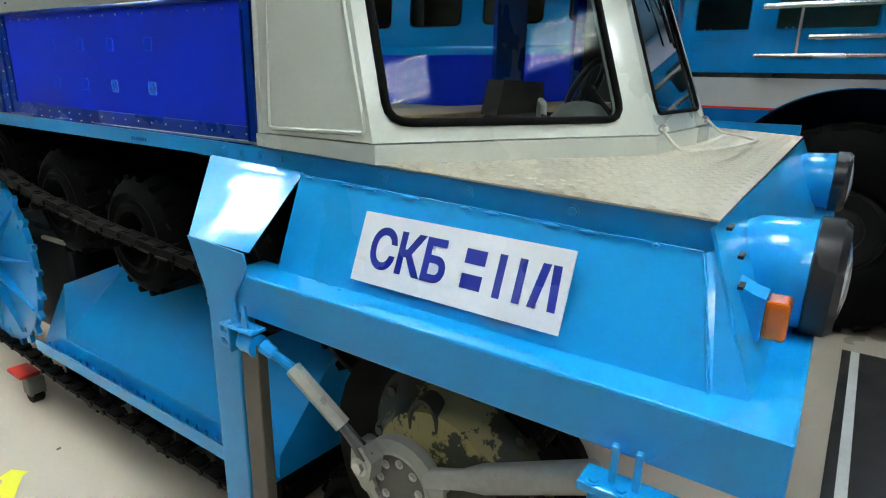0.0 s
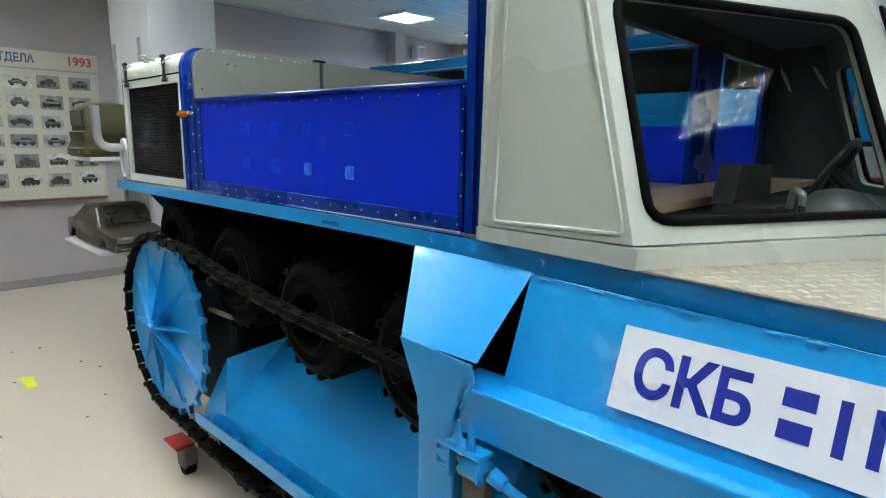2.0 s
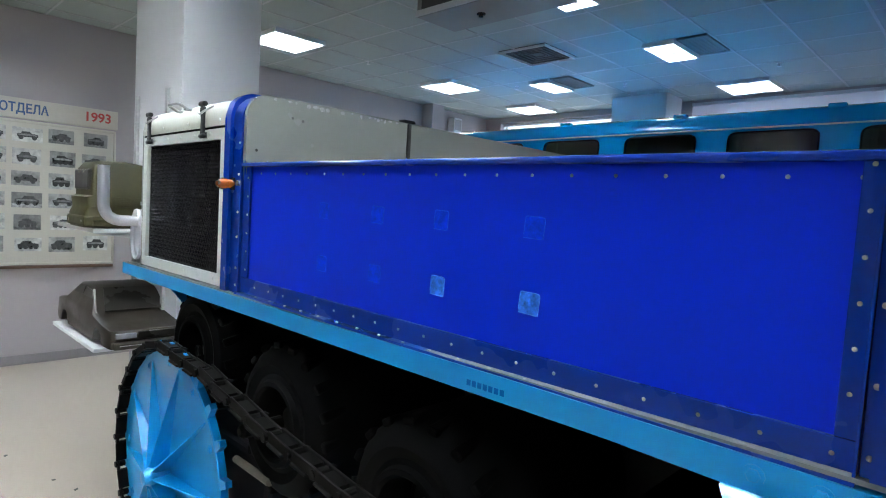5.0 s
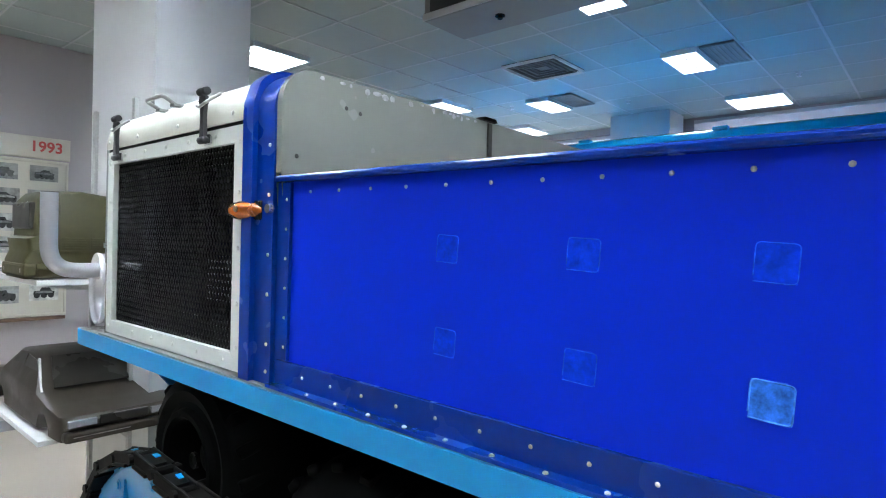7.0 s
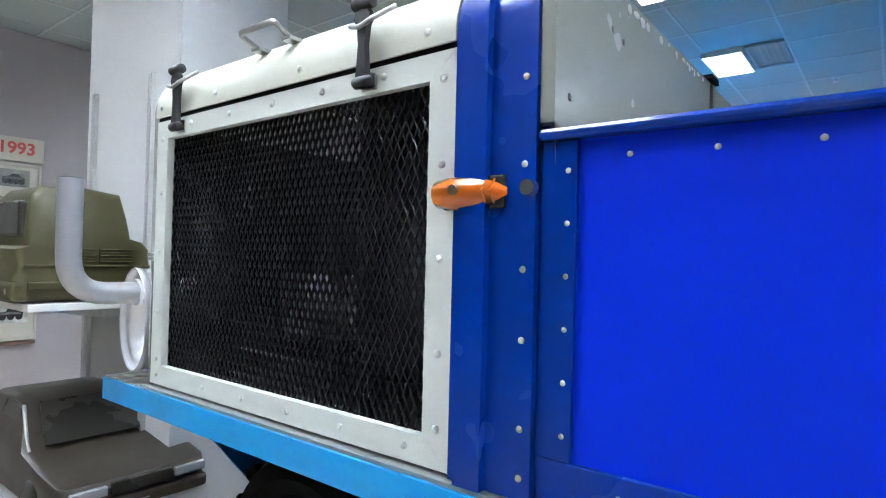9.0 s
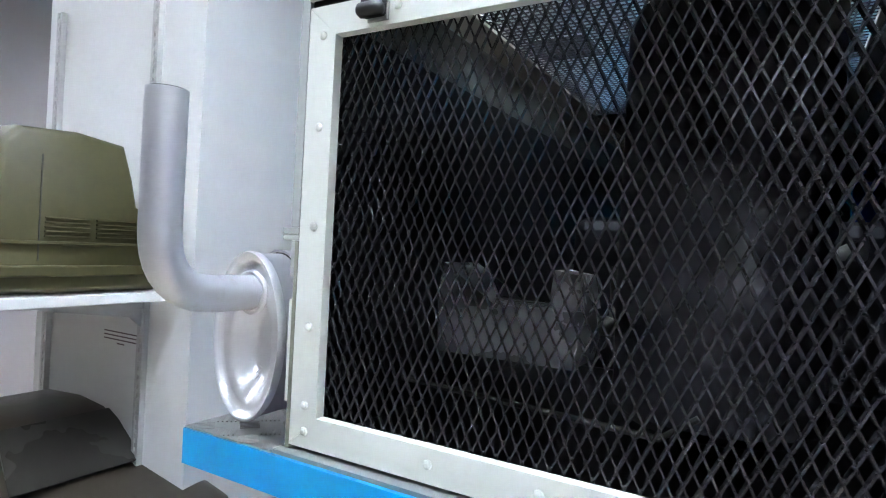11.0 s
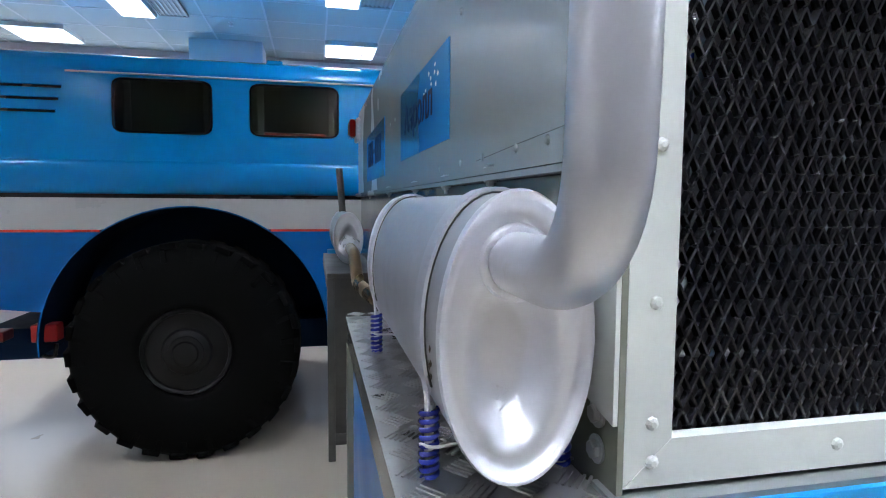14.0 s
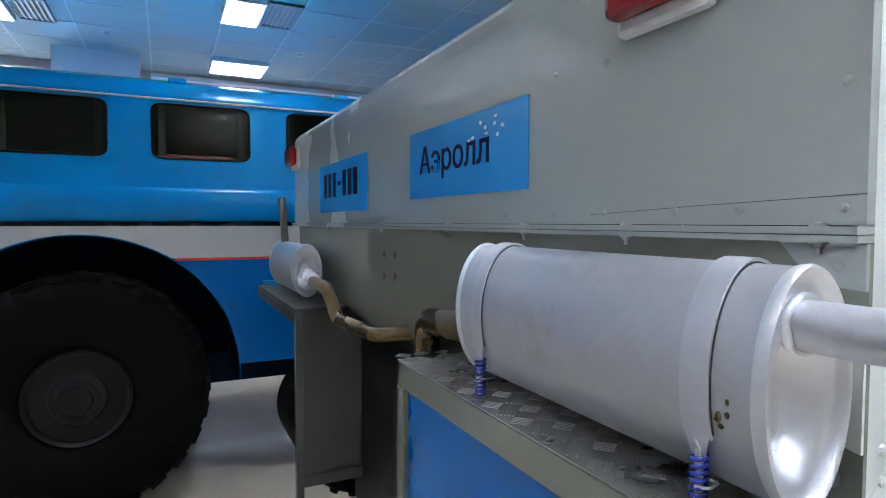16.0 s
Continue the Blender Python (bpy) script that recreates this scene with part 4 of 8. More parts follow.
def bonnet():
    """The chequered aluminium deck before the cab."""
    bm = bmesh.new()
    edge = [(2.62, -0.034, 1.5125), (3.825, -0.034, 1.4785), (3.815, 2.17, 1.4785), (2.62, 2.50, 1.5125)]
    plate(bm, edge, 0.004)
    top = part("tread_plate", bm, ALU, AT, "worn aluminium chequer-plate bonnet deck")
    bm = bmesh.new()
    for i in range(26):
        for j in range(70):
            x, y = 2.645 + 0.046 * i + (0.023 if j % 2 else 0), -0.014 + 0.031 * j
            if x > 3.80 or y > 2.12 or (x < 3.5 and y > -0.02 + (x - 3.03) * 1.8):
                continue
            z = 1.5170 - 0.0282 * max(0, x - 2.62) + 0.0005
            a = radians(40 if j % 2 else -40)
            u, w = Vector((math.cos(a), math.sin(a), 0)), Vector((-math.sin(a), math.cos(a), 0))
            c = Vector((x, y, z))
            ring = [bm.verts.new(c + u * p * 0.0185 + w * q * 0.0062) for p, q in ((-1, 0), (-0.4, -0.9), (0.4, -0.9), (1, 0), (0.4, 0.9), (-0.4, 0.9))]
            ridge = [bm.verts.new(c + u * p * 0.009 + Vector((0, 0, 0.0028))) for p in (-1, 1)]
            for f in ((0, 1, "a"), (2, 3, "b"), (3, 4, "b"), (5, 0, "a")):
                bm.faces.new((ring[f[0]], ring[f[1]], ridge[0 if f[2] == "a" else 1]))
            bm.faces.new((ring[1], ring[2], ridge[1], ridge[0]))
            bm.faces.new((ring[4], ring[5], ridge[0], ridge[1]))
    part("tread_pattern", bm, ALU, top, kind="stuff")


bonnet()


def load_box():
    x0, x1, top = 0.885, 2.531, 1.924
    side = part("side_panel", slab(x0, x1, 0.012, 0.030, 1.522, top), DEEP_BLUE, AT, "royal-blue load-box side panel with tape marks")
    part("bottom_strip", slab(x0, x1, 0.004, 0.0118, 1.524, 1.572, 0.001), NAVY, side, "navy riveted strip")
    part("lower_lip", slab(x0, x1, -0.016, 0.0038, 1.5195, 1.526), NAVY, side)
    part("left_strip", slab(x0 - 0.002, x0 + 0.040, 0.004, 0.0118, 1.573, top - 0.0005, 0.001), NAVY, side)
    part("right_strip", slab(x1 - 0.030, x1, 0.004, 0.0118, 1.573, top - 0.0005, 0.001), NAVY, side)
    part("corner_angle", slab(x1 - 0.0045, x1 - 0.0005, -0.012, 0.0038, 1.530, top - 0.030, 0.001), NAVY, side, "upright leg of the corner angle")
    part("top_rail", slab(x0 - 0.005, x1 + 0.005, -0.004, 0.045, top, top + 0.014, 0.005), NAVY, side, "dark top rail")
    for k in range(19):
        x = x0 + 0.095 + 0.0845 * k
        put("rivet", RIVET_SMALL, side, (x, 0.004, 1.550))
        put("rivet", RIVET, side, (x + 0.03, -0.007, 1.526), "+z")
    for k in range(19):
        put("rivet", RIVET_SMALL, side, (x0 + 0.095 + 0.0845 * k, 0.012, top - 0.020))
    for k in range(6):
        z = 1.60 + 0.058 * k
        put("rivet", RIVET_SMALL, side, (x0 + 0.030, 0.004, z))
        put("rivet", RIVET_SMALL, side, (x1 - 0.018, 0.004, z + 0.03))
    for i, x in enumerate((1.325, 1.550, 1.765, 2.008)):
        for z in (1.808, 1.666):
            pale = z < 1.7 and i > 1
            bm = bmesh.new()
            w, h = 0.0215 + 0.002 * (i % 2), 0.0205
            prism(bm, [(x - w, z - h), (x + w * 0.9, z - h * 1.1), (x + w, z + h * 0.8), (x + w * 0.6, z + h), (x - w * 0.9, z + h)], "y", 0.0114, 0.0124)
            rim = bend([(x - w, 0.0116, z - h), (x + w * 0.9, 0.0116, z - h * 1.1), (x + w, 0.0116, z + h * 0.9), (x - w * 0.9, 0.0116, z + h), (x - w, 0.0116, z - h * 0.7)], 0.006)
            part("tape_edge", tube(bmesh.new(), rim, 0.0010 if pale else 0.0007, 5), TAPE_EDGE if pale else RESIDUE_EDGE, side, "chalky outline of old tape")
            part("tape_mark", bm, RESIDUE_PALE if pale else RESIDUE, side, "square tape residue")
    part("corner_fill", slab(0.8785, 0.8925, 0.0065, 0.033, 1.5225, 1.960), NAVY, AT, "navy corner strip of the load box")
    # the box sits a touch nose-down on the deck
    hinge = Matrix.Translation((x0, 0, 1.522))
    side.matrix_basis = hinge @ Matrix.Rotation(0.008, 4, "Y") @ hinge.inverted()
    part("far_panel", slab(x0, x1, 2.50, 2.52, 1.522, top - 0.05), DEEP_BLUE, AT)
    part("load_floor", slab(x0, x1, 0.04, 2.49, 1.512, 1.521), DARK_STEEL, AT)


load_box()


def hoop(x0, x1, top, rear=True, label=""):
    """A ribbed hoop of bent sheet that rises at one side, rounds over and crosses the vehicle."""
    path = [(-0.004, 1.52), (-0.004, top - 0.085)] + [(0.081 - 0.085 * math.cos(a), top - 0.085 + 0.085 * math.sin(a)) for a in np.linspace(0, math.pi / 2, 9)[1:]]
    path += [(2.435, top)] + [(2.435 + 0.085 * math.sin(a), top - 0.085 + 0.085 * math.cos(a)) for a in np.linspace(0, math.pi / 2, 9)[1:]] + [(2.52, 1.52)]
    w = (x1 - x0) / 2
    bm = strip(bmesh.new(), path, "x", x0, x1, -0.02)
    ob = part("hoop", bm, NAVY, AT, label, smooth=40)
    rib = strip(bmesh.new(), [(y + (-0.012 if y < 1 else 0.012), z + (0.010 if z > top - 0.05 else 0)) for y, z in path], "x", x0 + w * 0.28, x0 + w * 0.95, -0.02)
    part("rib", rib, NAVY, ob, smooth=40)
    for z in (1.545, 1.60, 1.70, 1.78, 1.90, 2.0) if rear else (1.545, 1.635, 1.735, 1.835, 1.895):
        put("rivet", RIVET, ob, (x1 - 0.014 if rear else x0 + 0.009, -0.004, z))
    for z in (1.56, 1.75) if rear else ():
        put("rivet", RIVET_SMALL, ob, (x0 + 0.012, -0.004, z))
    return ob


hoop(0.768, 0.882, 2.160, label="navy-blue bent sheet hoop with rivets")
hoop(2.533, 2.618, 2.20, False, label="royal-blue hoop behind the cab")


MESH_BLACK = mat("glossy_black_mesh_paint", (0.013, 0.013, 0.015), 0.13, var=0.3, bump=0.03, grain=160, coat=0.0, spec=0.5, rvar=0.04)
rng_mesh = random.Random(21)


def grille_side(y0, sign):
    """The engine bay's side: riveted frame with mitred corners and expanded metal mesh."""
    xa, xb, za, zb = 0.0, 0.765, 1.524, 2.056
    ia, ib, ja, jb = 0.041, 0.722, 1.562, 2.020
    lo, hi = (y0, y0 + 0.014) if sign > 0 else (y0 - 0.014, y0)
    ob = part("grille_frame", prism(bmesh.new(), [(xa, za), (xb, za), (ib, ja), (ia, ja)], "y", lo, hi), FRAME_GREY, AT, "pale grey riveted grille frame")
    for pts in ([(xb, za + 0.001), (xb, zb - 0.001), (ib, jb), (ib, ja)], [(xb, zb), (xa, zb), (ia, jb), (ib, jb)], [(xa, zb - 0.001), (xa, za + 0.001), (ia, ja), (ia, jb)]):
        part("frame_bar", prism(bmesh.new(), pts, "y", lo + 0.0004 * sign, hi), FRAME_GREY, ob)
    if sign > 0:
        for k in range(7):
            put("rivet", RIVET_PAINTED, ob, (0.135 - 0.06 + 0.1235 * k if k else 0.024, y0, 1.544))
        for x in (0.13, 0.26, 0.385, 0.51, 0.64):
            put("rivet", RIVET_PAINTED, ob, (x, y0, 2.040))
        for z in (1.575, 1.67, 1.79, 1.91, 2.02):
            put("rivet", RIVET_PAINTED, ob, (0.023, y0, z))
            put("rivet", RIVET_PAINTED, ob, (0.745, y0, z))
    # expanded metal: zigzag strands, each strand a narrow blade set on the slant
    bm, pw, ph, t = bmesh.new(), 0.0142, 0.0300, 0.0011
    nx, nz = int((ib - ia + 0.02) / pw), int((jb - ja + 0.02) / ph) + 1
    ym = (y0 + 0.0205) if sign > 0 else (y0 - 0.0205)
    for r in range(nz * 2 + 1):
        z = ja - 0.008 + r * ph / 2
        zz = []
        for c in range(nx * 2 + 2):
            x = ia - 0.008 + c * pw / 2
            up = ((c + r) % 2) * 1.0 - 0.5
            zc = z + up * (ph / 2 - 0.0004) + rng_mesh.uniform(-0.0002, 0.0002)
            d, s = 0.0030 + rng_mesh.uniform(-0.0002, 0.0002), 0.0010 + rng_mesh.uniform(-0.0002, 0.0002)
            zz.append([Vector((x - sign * a, ym + sign * b, zc)) for a, b in ((-s - t, -d), (t - s, -d), (s + t, d), (s - t, d))])
        for p, q in zip(zz, zz[1:]):
            if max(v.z for v in p + q) > jb + 0.012 or p[0].x > ib + 0.008:
                continue
            a, b = [bm.verts.new(v) for v in p], [bm.verts.new(v) for v in q]
            for k in range(4):
                bm.faces.new((a[k], a[(k + 1) % 4], b[(k + 1) % 4], b[k]))
        # thick, twisted nodes where two strands meet, each tipped a little its own way
        for c in range(1, nx * 2 + 1):
            x, zn = ia - 0.008 + c * pw / 2, z + ph / 4
            if (c + r) % 2 == 0 or zn > jb + 0.004 or x > ib + 0.004:
                continue
            tip = Matrix.Translation((x, ym - sign * 0.001, zn)) @ Matrix.Rotation(rng_mesh.gauss(0, 0.06), 4, "X") @ Matrix.Rotation(rng_mesh.gauss(0, 0.06), 4, "Z")
            ends = [bm.verts.new(tip @ Vector(v)) for v in ((-0.0022, 0, 0), (0.0022, 0, 0), (0, -0.0034 * sign, 0.0004), (0, 0.003 * sign, 0), (0, -0.0008, 0.0046), (0, 0.0008, -0.0046))]
            for u in (0, 1):
                for f in (2, 3):
                    for w in (4, 5):
                        bm.faces.new((ends[u], ends[f], ends[w]))
    me = mesh_of("grille_mesh", bm, MESH_BLACK)
    tagged(hang(new("grille_mesh", me), ob), "glossy black expanded-metal mesh")


grille_side(0.0, 1)
grille_side(2.53, -1)


LATCH_RUBBER = mat("worn_latch_rubber", (0.016, 0.016, 0.017), 0.45, var=0.3, bump=0.06)


def hood():
    top, r = 2.165, 0.085
    path = [(-0.004, 2.064), (-0.004, top - r)] + [(r - 0.004 - r * math.cos(a), top - r + r * math.sin(a)) for a in np.linspace(0, math.pi / 2, 9)[1:]]
    far = [(2.10, top), (2.534 - r, top)] + [(2.534 - r + r * math.sin(a), top - r + r * math.cos(a)) for a in np.linspace(0, math.pi / 2, 9)[1:]] + [(2.534, 2.064)]
    lid = part("hood", strip(bmesh.new(), path + [(0.30, top)], "x", 0.0, 0.766, -0.012), CREAM, AT, "cream engine hood with rounded edges", smooth=30)
    part("far_hood", strip(bmesh.new(), far, "x", 0.0, 0.766, -0.012), CREAM, lid, smooth=30)
    for x0, x1 in ((0.0, 0.06), (0.62, 0.766)):
        part("hood_rail", slab(x0, x1, 0.301, 2.099, top - 0.012, top), CREAM, lid)
    for x0, x1, y0, y1 in ((0.061, 0.619, 1.031, 1.359), (0.215, 0.619, 1.360, 1.619), (0.061, 0.619, 1.620, 2.099)):
        part("hood_shield", slab(x0, x1, y0, y1, top - 0.012, top), DARK_AND_SHADE, lid, "dark closed hood sheet")
    for y0, y1, xe in ((0.301, 1.030, 0.619), (1.361, 1.619, 0.214)):
        bm = bmesh.new()
        for k in range(int((xe - 0.064) / 0.012)):
            box(bm, 0.062 + 0.012 * k, 0.0648 + 0.012 * k, y0, y1, top - 0.0084, top - 0.007)
        for k in range(int((y1 - y0) / 0.014)):
            box(bm, 0.061, xe, y0 + 0.014 * k, y0 + 0.0030 + 0.014 * k, top - 0.0068, top - 0.0054)
        part("air_screen", bm, DARK_AND_SHADE, lid, "fine wire air screen", kind="stuff")
    part("hood_seal", slab(0.004, 0.764, 0.001, 0.02, 2.055, 2.065), RUBBER, lid, "black rubber seal")
    for x in (0.02, 0.22, 0.46, 0.72):
        put("rivet", RIVET_PAINTED, lid, (x, -0.004, 2.083))
    for x in (0.105, 0.615):
        latch = part("latch", slab(x - 0.015, x + 0.015, -0.014, -0.005, 2.026, 2.046, 0.003), LATCH_RUBBER, lid, "black rubber strap latch")
        prof = [(x - 0.012, 2.030), (x + 0.012, 2.030), (x + 0.009, 2.050), (x + 0.0065, 2.085), (x + 0.010, 2.112), (x + 0.017, 2.122), (x + 0.012, 2.132), (x - 0.012, 2.132), (x - 0.017, 2.122), (x - 0.010, 2.112), (x - 0.0065, 2.085), (x - 0.009, 2.050)]
        part("strap", soft_prism(bmesh.new(), prof, "y", -0.022, -0.012, 0.002), LATCH_RUBBER, latch, smooth=30)
        part("strap_knob", lathe(bmesh.new(), [(0.004, x - 0.021), (0.009, x - 0.018), (0.010, x - 0.006), (0.0085, x), (0.010, x + 0.006), (0.009, x + 0.018), (0.004, x + 0.021)], (0, -0.018, 2.142), "x", 12), LATCH_RUBBER, latch, smooth=50)
        part("strap_neck", slab(x - 0.006, x + 0.006, -0.022, -0.013, 2.128, 2.140, 0.002), LATCH_RUBBER, latch)
        part("strap_foot", lathe(bmesh.new(), [(0.005, x - 0.017), (0.0085, x - 0.013), (0.0085, x + 0.013), (0.005, x + 0.017)], (0, -0.018, 2.032), "x", 12), LATCH_RUBBER, latch, smooth=50)
        part("hook", tube(bmesh.new(), bend([(x - 0.034, -0.004, 2.124), (x - 0.022, -0.024, 2.112), (x, -0.027, 2.106), (x + 0.020, -0.024, 2.114), (x + 0.042, 0.002, 2.136)], 0.012, 4), 0.0036, 8), STEEL, latch, smooth=60)
        part("hook_plate", slab(x - 0.011, x + 0.017, -0.0085, -0.0045, 2.022, 2.043, 0.001), STEEL, latch)
    part("lift_handle", tube(bmesh.new(), bend([(0.335, 0.01, 2.140), (0.325, -0.028, 2.160), (0.425, -0.028, 2.160), (0.418, 0.012, 2.142)], 0.012), 0.005, 8), STEEL, lid, "small steel lifting handle")
    part("handle_foot", slab(0.325, 0.348, -0.002, 0.022, 2.137, 2.143), STEEL, lid)
    part("handle_foot", slab(0.408, 0.430, -0.002, 0.024, 2.139, 2.145), STEEL, lid)


hood()


def bulkhead():
    """The grey plate between engine bay and load box, and its rounded top."""
    top, r = 2.160, 0.075
    prof = [(0.034, 1.523), (0.034, 1.93), (0.0, 1.945), (0.0, top - r)] + [(r - r * math.cos(a), top - r + r * math.sin(a)) for a in np.linspace(0, math.pi / 2, 8)[1:]]
    left = part("bulkhead", prism(bmesh.new(), prof + [(0.678, top), (0.678, 1.523)], "x", 0.884, 0.902), BULK_GREY, AT, "grey bulkhead with scuffed upper edge")
    prof = [(0.684, 1.523), (0.684, top)] + [(2.42, top), (2.50, top - 0.08), (2.50, 1.523)]
    part("bulkhead_half", prism(bmesh.new(), prof, "x", 0.884, 0.900), BULK_GREY, left)
    part("joint_cover", slab(0.898, 0.908, 0.672, 0.690, 1.60, top - 0.004, 0.002), GASKET, left)
    bm = bmesh.new()
    prism(bm, [(0.640, top), (0.648, top + 0.010), (0.700, top + 0.010), (0.708, top)], "x", 0.880, 0.912)
    part("rubber_stop", bm, RUBBER, left, "black rubber stop")
    for y, z in ((0.16, 2.10), (0.20, 2.095), (0.035, 1.98)):
        put("bolt_hole", mesh_of("bolt_hole", dome(0.005, 0.001), GASKET), left, (0.9025, y, z), "+x")
    rng = random.Random(12)
    for k in range(18):
        y = rng.uniform(0.09, 0.66)
        w, h = rng.uniform(0.004, 0.016), rng.uniform(0.003, 0.011)
        ring = [(y + w * rng.uniform(0.6, 1) * math.cos(a), top - 0.004 - h + h * rng.uniform(0.7, 1) * math.sin(a)) for a in np.linspace(0, 2 * math.pi, 8)[:-1]]
        part("paint_chip", prism(bmesh.new(), ring, "x", 0.9022, 0.9028), CHIP_GREY, left, "bare chip in the paint" if k == 0 else "")
    part("bay_end", slab(0.862, 0.883, 0.02, 2.50, 1.523, 2.12), DARK_AND_SHADE, AT)


bulkhead()


# black lifted to bluish grey: a reflected haze is put into the base colour
CLEANER_HAZED = mat("hazed_black_canister", (0.085, 0.085, 0.10), 0.42, var=0.15, bump=0.03, spec=0.5)


def engine_bay():
    bay = part("engine", slab(0.10, 0.72, 0.75, 1.85, 1.52, 1.86, 0.03), DARK_AND_SHADE, AT, "dark engine behind the mesh")
    part("bay_floor", slab(0.002, 0.76, 0.016, 2.52, 1.512, 1.526), DARK_AND_SHADE, AT)
    foil = part("foil_box", prism(bmesh.new(), [(0.03, 1.605), (0.255, 1.605), (0.262, 1.640), (0.255, 1.688), (0.085, 1.690), (0.058, 1.735), (0.035, 1.750), (0.025, 1.70)], "y", 0.30, 0.42), ENGINE_SHINE, bay, "crumpled foil-wrapped box")
    part("foil_flap", prism(bmesh.new(), [(0.205, 1.689), (0.262, 1.689), (0.250, 1.742), (0.212, 1.748)], "y", 0.33, 0.42), ENGINE_SHINE, foil)
    part("foil_wrap", prism(bmesh.new(), [(0.665, 1.62), (0.735, 1.60), (0.752, 1.72), (0.742, 1.80), (0.712, 1.79), (0.690, 1.70)], "y", 0.26, 0.38), ENGINE_SHINE, bay, "crumpled foil round a pipe")
    part("cylinder", lathe(bmesh.new(), [(0.11, 1.56), (0.128, 1.575), (0.130, 1.70), (0.134, 1.705), (0.134, 1.725), (0.130, 1.73), (0.130, 2.09), (0.115, 2.11)], (0.440, 0.33, 0), "z", 32), CLEANER_HAZED, bay, "dark upright air cleaner", smooth=40)
    part("hose", tube(bmesh.new(), bend([(0.25, 0.57, 1.66), (0.25, 0.57, 1.815), (0.345, 0.585, 1.815), (0.345, 0.60, 1.66)], 0.046), 0.0105, 10), HOSE_GREY, bay, "pale grey looped hose", smooth=60)
    part("rod", tube(bmesh.new(), [(0.05, 0.17, 1.585), (0.40, 0.17, 1.570), (0.44, 0.17, 1.60)], 0.004, 8), STEEL, bay)
    part("cross_bar", slab(0.01, 0.75, 0.55, 0.58, 1.755, 1.785), DARK_AND_SHADE, bay)
    part("strut", tube(bmesh.new(), [(0.64, 0.16, 1.53), (0.61, 0.18, 2.08)], 0.022, 8), DARK_AND_SHADE, bay)
    part("pipe", tube(bmesh.new(), bend([(0.10, 0.68, 1.62), (0.30, 0.68, 1.64), (0.62, 0.62, 1.80), (0.62, 0.9, 1.80)], 0.06), 0.02, 10), DARK_STEEL, bay, smooth=60)


engine_bay()


STEP_ALU = mat("worn_step_aluminium", (0.40, 0.39, 0.37), 0.34, metal=0.85, var=0.15, coarse=7, grain=80, bump=0.04, dirt=(0.16, 0.14, 0.12), dirt_amount=0.14, dirt_scale=14)


FLANGE_BOLT = mesh_of("bolt", hexhead(0.0055, 0.004), STEEL)
FLANGE_NUT = mesh_of("bolt", lathe(hexhead(0.0055, 0.006), [(0.003, 0.005), (0.003, 0.012)], (0, 0, 0), "z", 8), STEEL)


